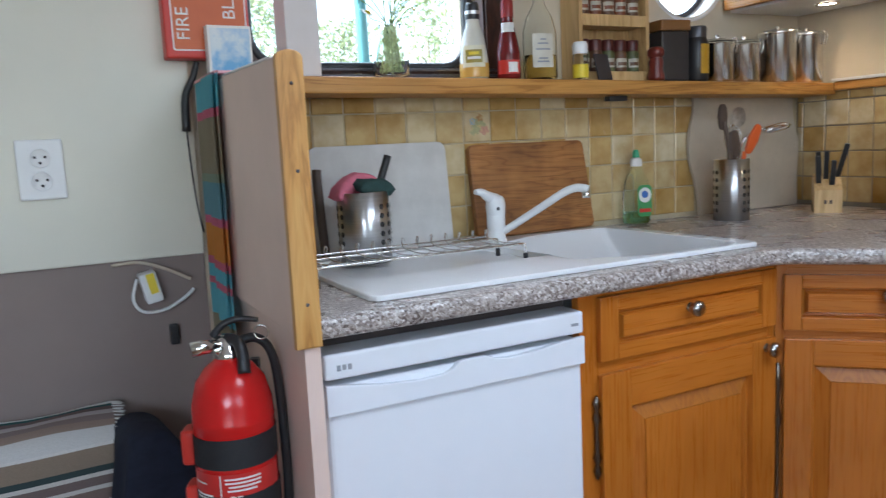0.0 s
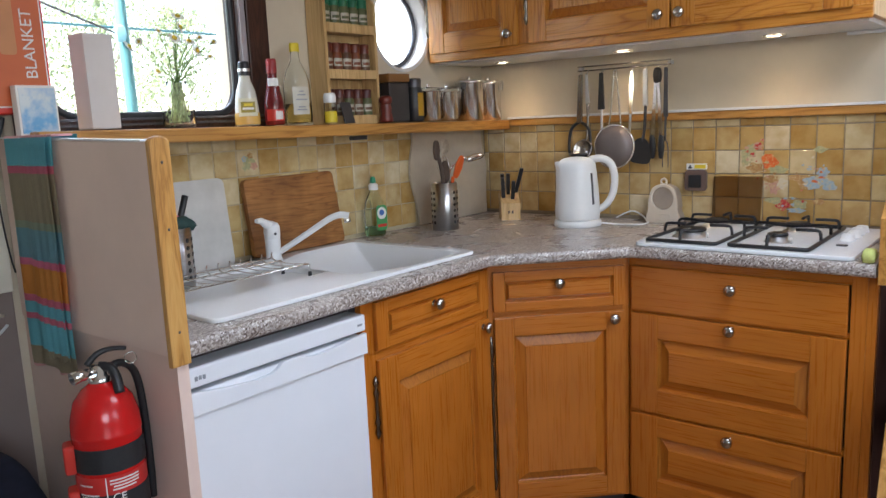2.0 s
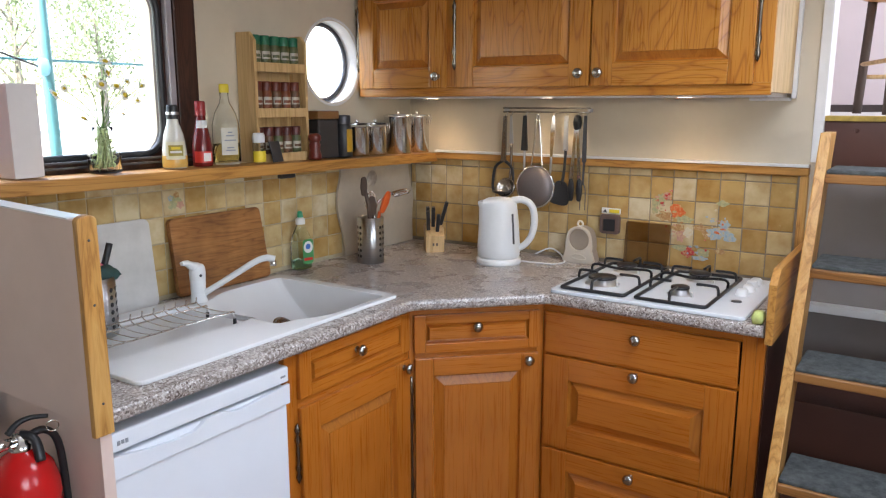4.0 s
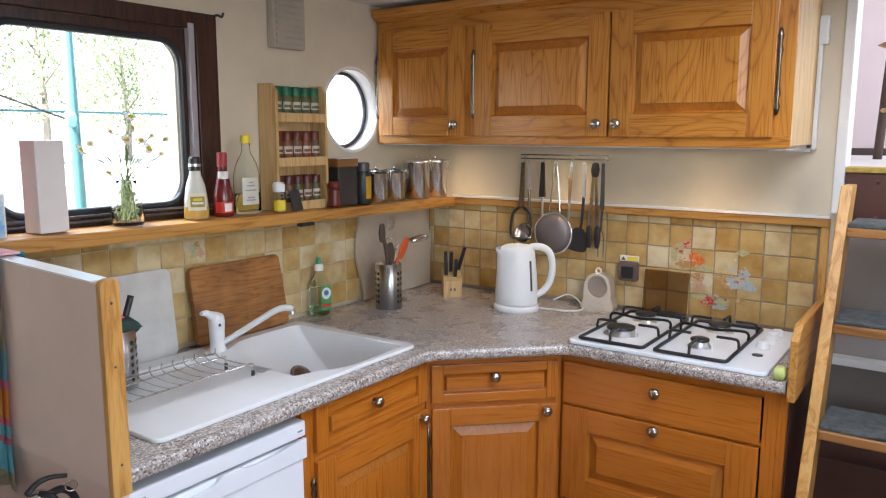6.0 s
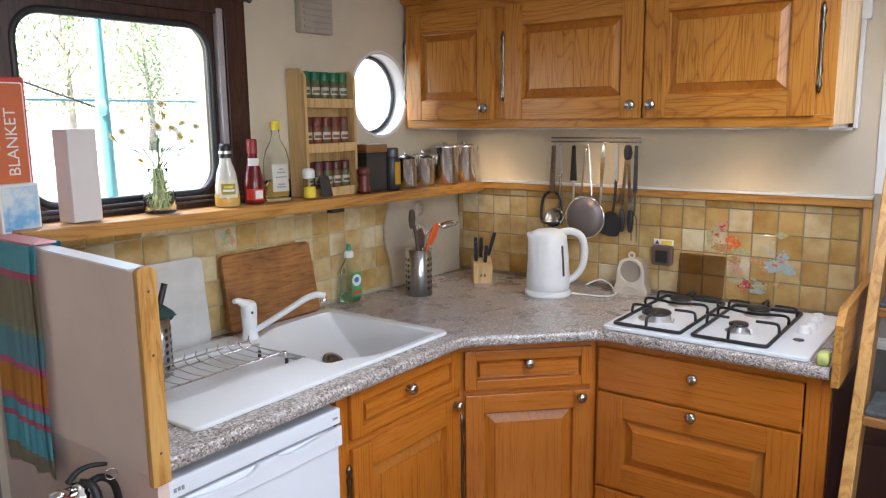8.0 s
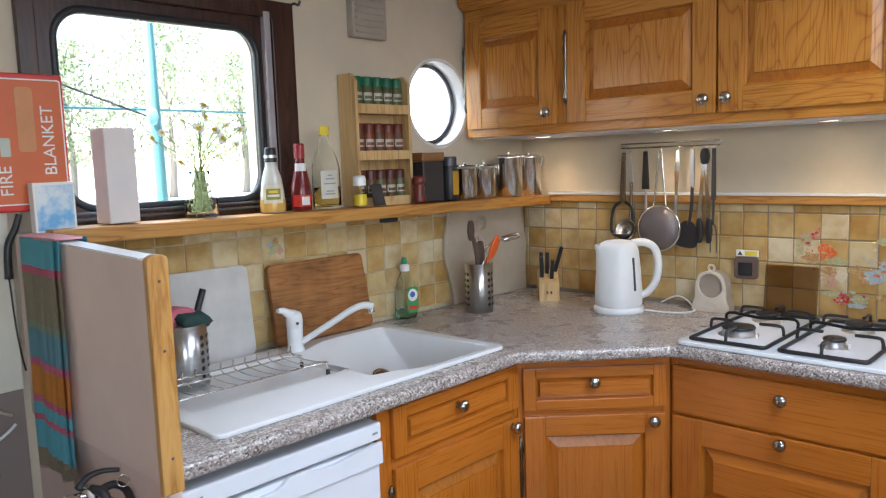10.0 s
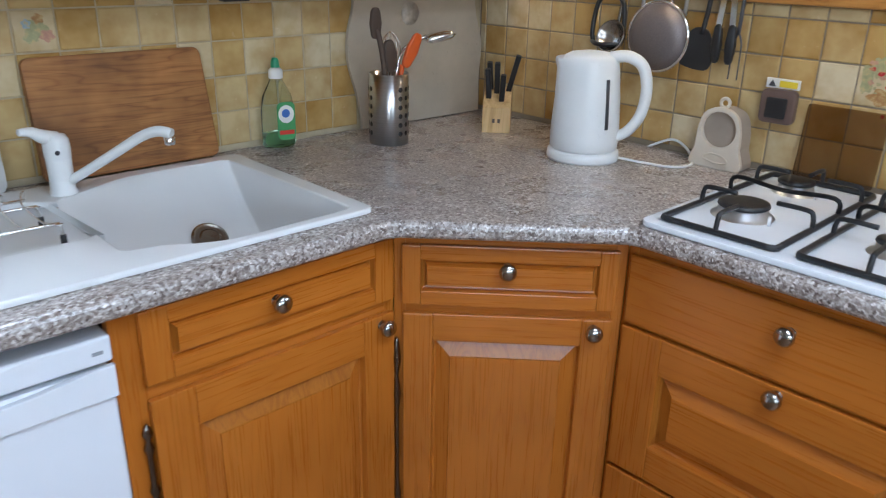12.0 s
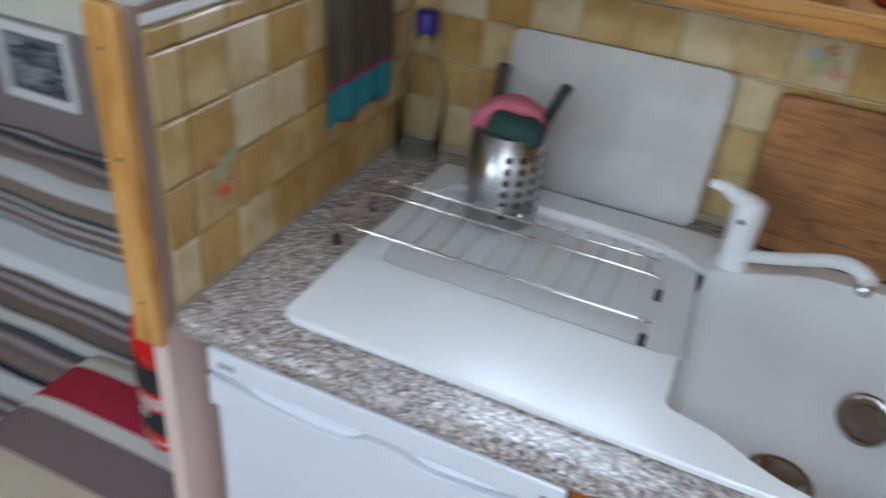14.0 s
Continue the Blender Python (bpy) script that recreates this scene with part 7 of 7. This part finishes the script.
for i in range(70):
    cy, cz, spread, mats = rng.choice(((0.910, 1.120, 0.034, (P_RED, P_PINK, P_GRN, P_BRN)), (0.885, 1.055, 0.030, (P_PINK, P_BRN, P_CRM)), (0.765, 1.048, 0.040, (P_BLUE, P_BRN, P_BLUE, P_CRM)),
                                       (0.820, 0.985, 0.045, (P_GRN, P_BRN, P_RED, P_BLUE)), (0.930, 1.155, 0.026, (P_OR, P_PINK, P_RED)), (0.745, 1.075, 0.03, (P_PINK, P_OR, P_BLUE))))
    w, h = rng.uniform(0.002, 0.008), rng.uniform(0.0015, 0.005)
    blot(mural, "yz", (cy + rng.gauss(0, spread * 0.6), cz + rng.gauss(0, spread * 0.6), FX - 0.0018 - 0.00002 * i), w, h, rng.choice(mats), "brush_stroke", i % 7, 2 + i % 4, 0.0003)
spray = thing("tile_flower", Matrix.Translation((0, 0, 0)), "small painted flower spray on a side wall tile", "tile decoration")
for i, (x, z, rx, rz, m) in enumerate(((1.445, 1.195, 0.020, 0.017, P_GRN), (1.462, 1.18, 0.013, 0.011, P_PINK), (1.432, 1.178, 0.013, 0.010, P_GRN), (1.45, 1.212, 0.010, 0.009, P_BRN), (1.428, 1.203, 0.008, 0.009, P_BLUE))):
    blot(spray, "xz", (x, z, 2.0345), rx, rz, m, "flower", 40 + i)
spray = thing("tile_flower", Matrix.Translation((0, 0, 0)), "small painted flower spray on an end panel tile", "tile decoration")
for i, (y, z, ry, rz, m) in enumerate(((1.512, 1.040, 0.022, 0.013, P_BRN), (1.506, 1.062, 0.015, 0.017, P_GRN), (1.524, 1.072, 0.012, 0.010, P_GRN), (1.512, 1.034, 0.014, 0.009, P_OR), (1.500, 1.078, 0.008, 0.010, P_BRN))):
    blot(spray, "yz", (y, z, 0.7985), ry, rz, m, "flower", 60 + i, depth=-0.0006)


# ---- wall tiles, each a piece of its own ----
def tile_mesh(w, h, seed):
    """A glazed tile in the xz plane with softly rounded rim, its face looking to -y."""
    bm = B()
    rng = random.Random(seed)
    c = 0.0022
    base = [(-w / 2, 0), (w / 2, 0), (w / 2, h), (-w / 2, h)]
    inner = [(-w / 2 + c, c), (w / 2 - c, c), (w / 2 - c, h - c), (-w / 2 + c, h - c)]
    rows = ring_strip(bm, [[(x, 0.0, z) for x, z in base], [(x, -0.0048 + rng.uniform(-0.0003, 0.0003), z) for x, z in base], [(x, -0.0068, z) for x, z in inner]])
    bm.faces.new(rows[-1])
    bmesh.ops.recalc_face_normals(bm, faces=bm.faces)
    for f in bm.faces:
        f.smooth = False
    me = bpy.data.meshes.new("tile")
    bm.to_mesh(me)
    bm.free()
    me.materials.append(glaze)
    return me


PITCH, GAP = 0.0790, 0.0032
rng = random.Random(21)


def tiled(owner, along, start, end, first, z_top, put):
    """Rows of tiles between start and end; a joint falls at first."""
    cache = {}
    z0 = 0.9015
    rows = []
    z = 0.9128 - PITCH
    while z < z_top:
        a, b = max(z, z0), min(z + PITCH, z_top)
        if b - a > 0.012:
            rows.append((a, b))
        z += PITCH
    k0 = math.floor((start - first) / PITCH)
    for a, b in rows:
        k = k0
        while first + k * PITCH < end:
            u0, u1 = max(first + k * PITCH, start), min(first + (k + 1) * PITCH, end)
            k += 1
            if u1 - u0 < 0.012:
                continue
            w, h = u1 - u0 - GAP, b - a - GAP
            key = (round(w, 3), round(h, 3), rng.randrange(3) if abs(w - PITCH + GAP) < 0.001 else 0)
            if key not in cache:
                cache[key] = tile_mesh(w, h, len(cache))
            ob = new("tile", cache[key])
            ob.parent = owner
            ob.matrix_basis = put((u0 + u1) / 2 + rng.uniform(-0.0004, 0.0004), a + GAP / 2 + rng.uniform(-0.0004, 0.0004)) @ pose(0, 0, 0, rng.uniform(-0.3, 0.3), rng.uniform(-0.3, 0.3), rng.uniform(-0.4, 0.4))


bm = B()
box(bm, 0.7915, 2.645, 2.0375, 2.0405, 0.9005, 1.285)
g1 = structure("tiles_side_wall", bm, pale_grout, "cloudy cream and ochre tiles with grey joints under the shelf", "wall tiles")
tiled(g1, "x", 0.794, 2.20, 1.007, 1.268, lambda u, z: pose(u, 2.0415, z))
bm = B()
box(bm, 2.6475, 2.6505, 0.503, 2.037, 0.9005, 1.256)
g2 = structure("tiles_cooker_wall", bm, grout, "cloudy ochre tiles with dark joints behind the hob", "wall tiles")
tiled(g2, "y", -2.034, -0.503, -1.143, 1.256, lambda u, z: Matrix.Translation((2.6515, -u, z)) @ pose(0, 0, 0, 0, 0, -90))
bm = B()
box(bm, 0.7915, 0.7925, 1.413, 2.035, 0.9005, 1.258)
g3 = structure("tiles_end_panel", bm, pale_grout, "cloudy cream tiles on the galley side of the end panel", "wall tiles")
tiled(g3, "y", 1.414, 2.034, 1.46, 1.255, lambda u, z: Matrix.Translation((0.7918, u, z)) @ pose(0, 0, 0, 0, 0, 90))
bm = B()
box(bm, 0.7915, 0.797, 1.413, 2.017, 1.2585, 1.270, 0.002)
structure("trim_panel_tiles", bm, white_paint, "thin pale strip above the tiles of the end panel", "trim")
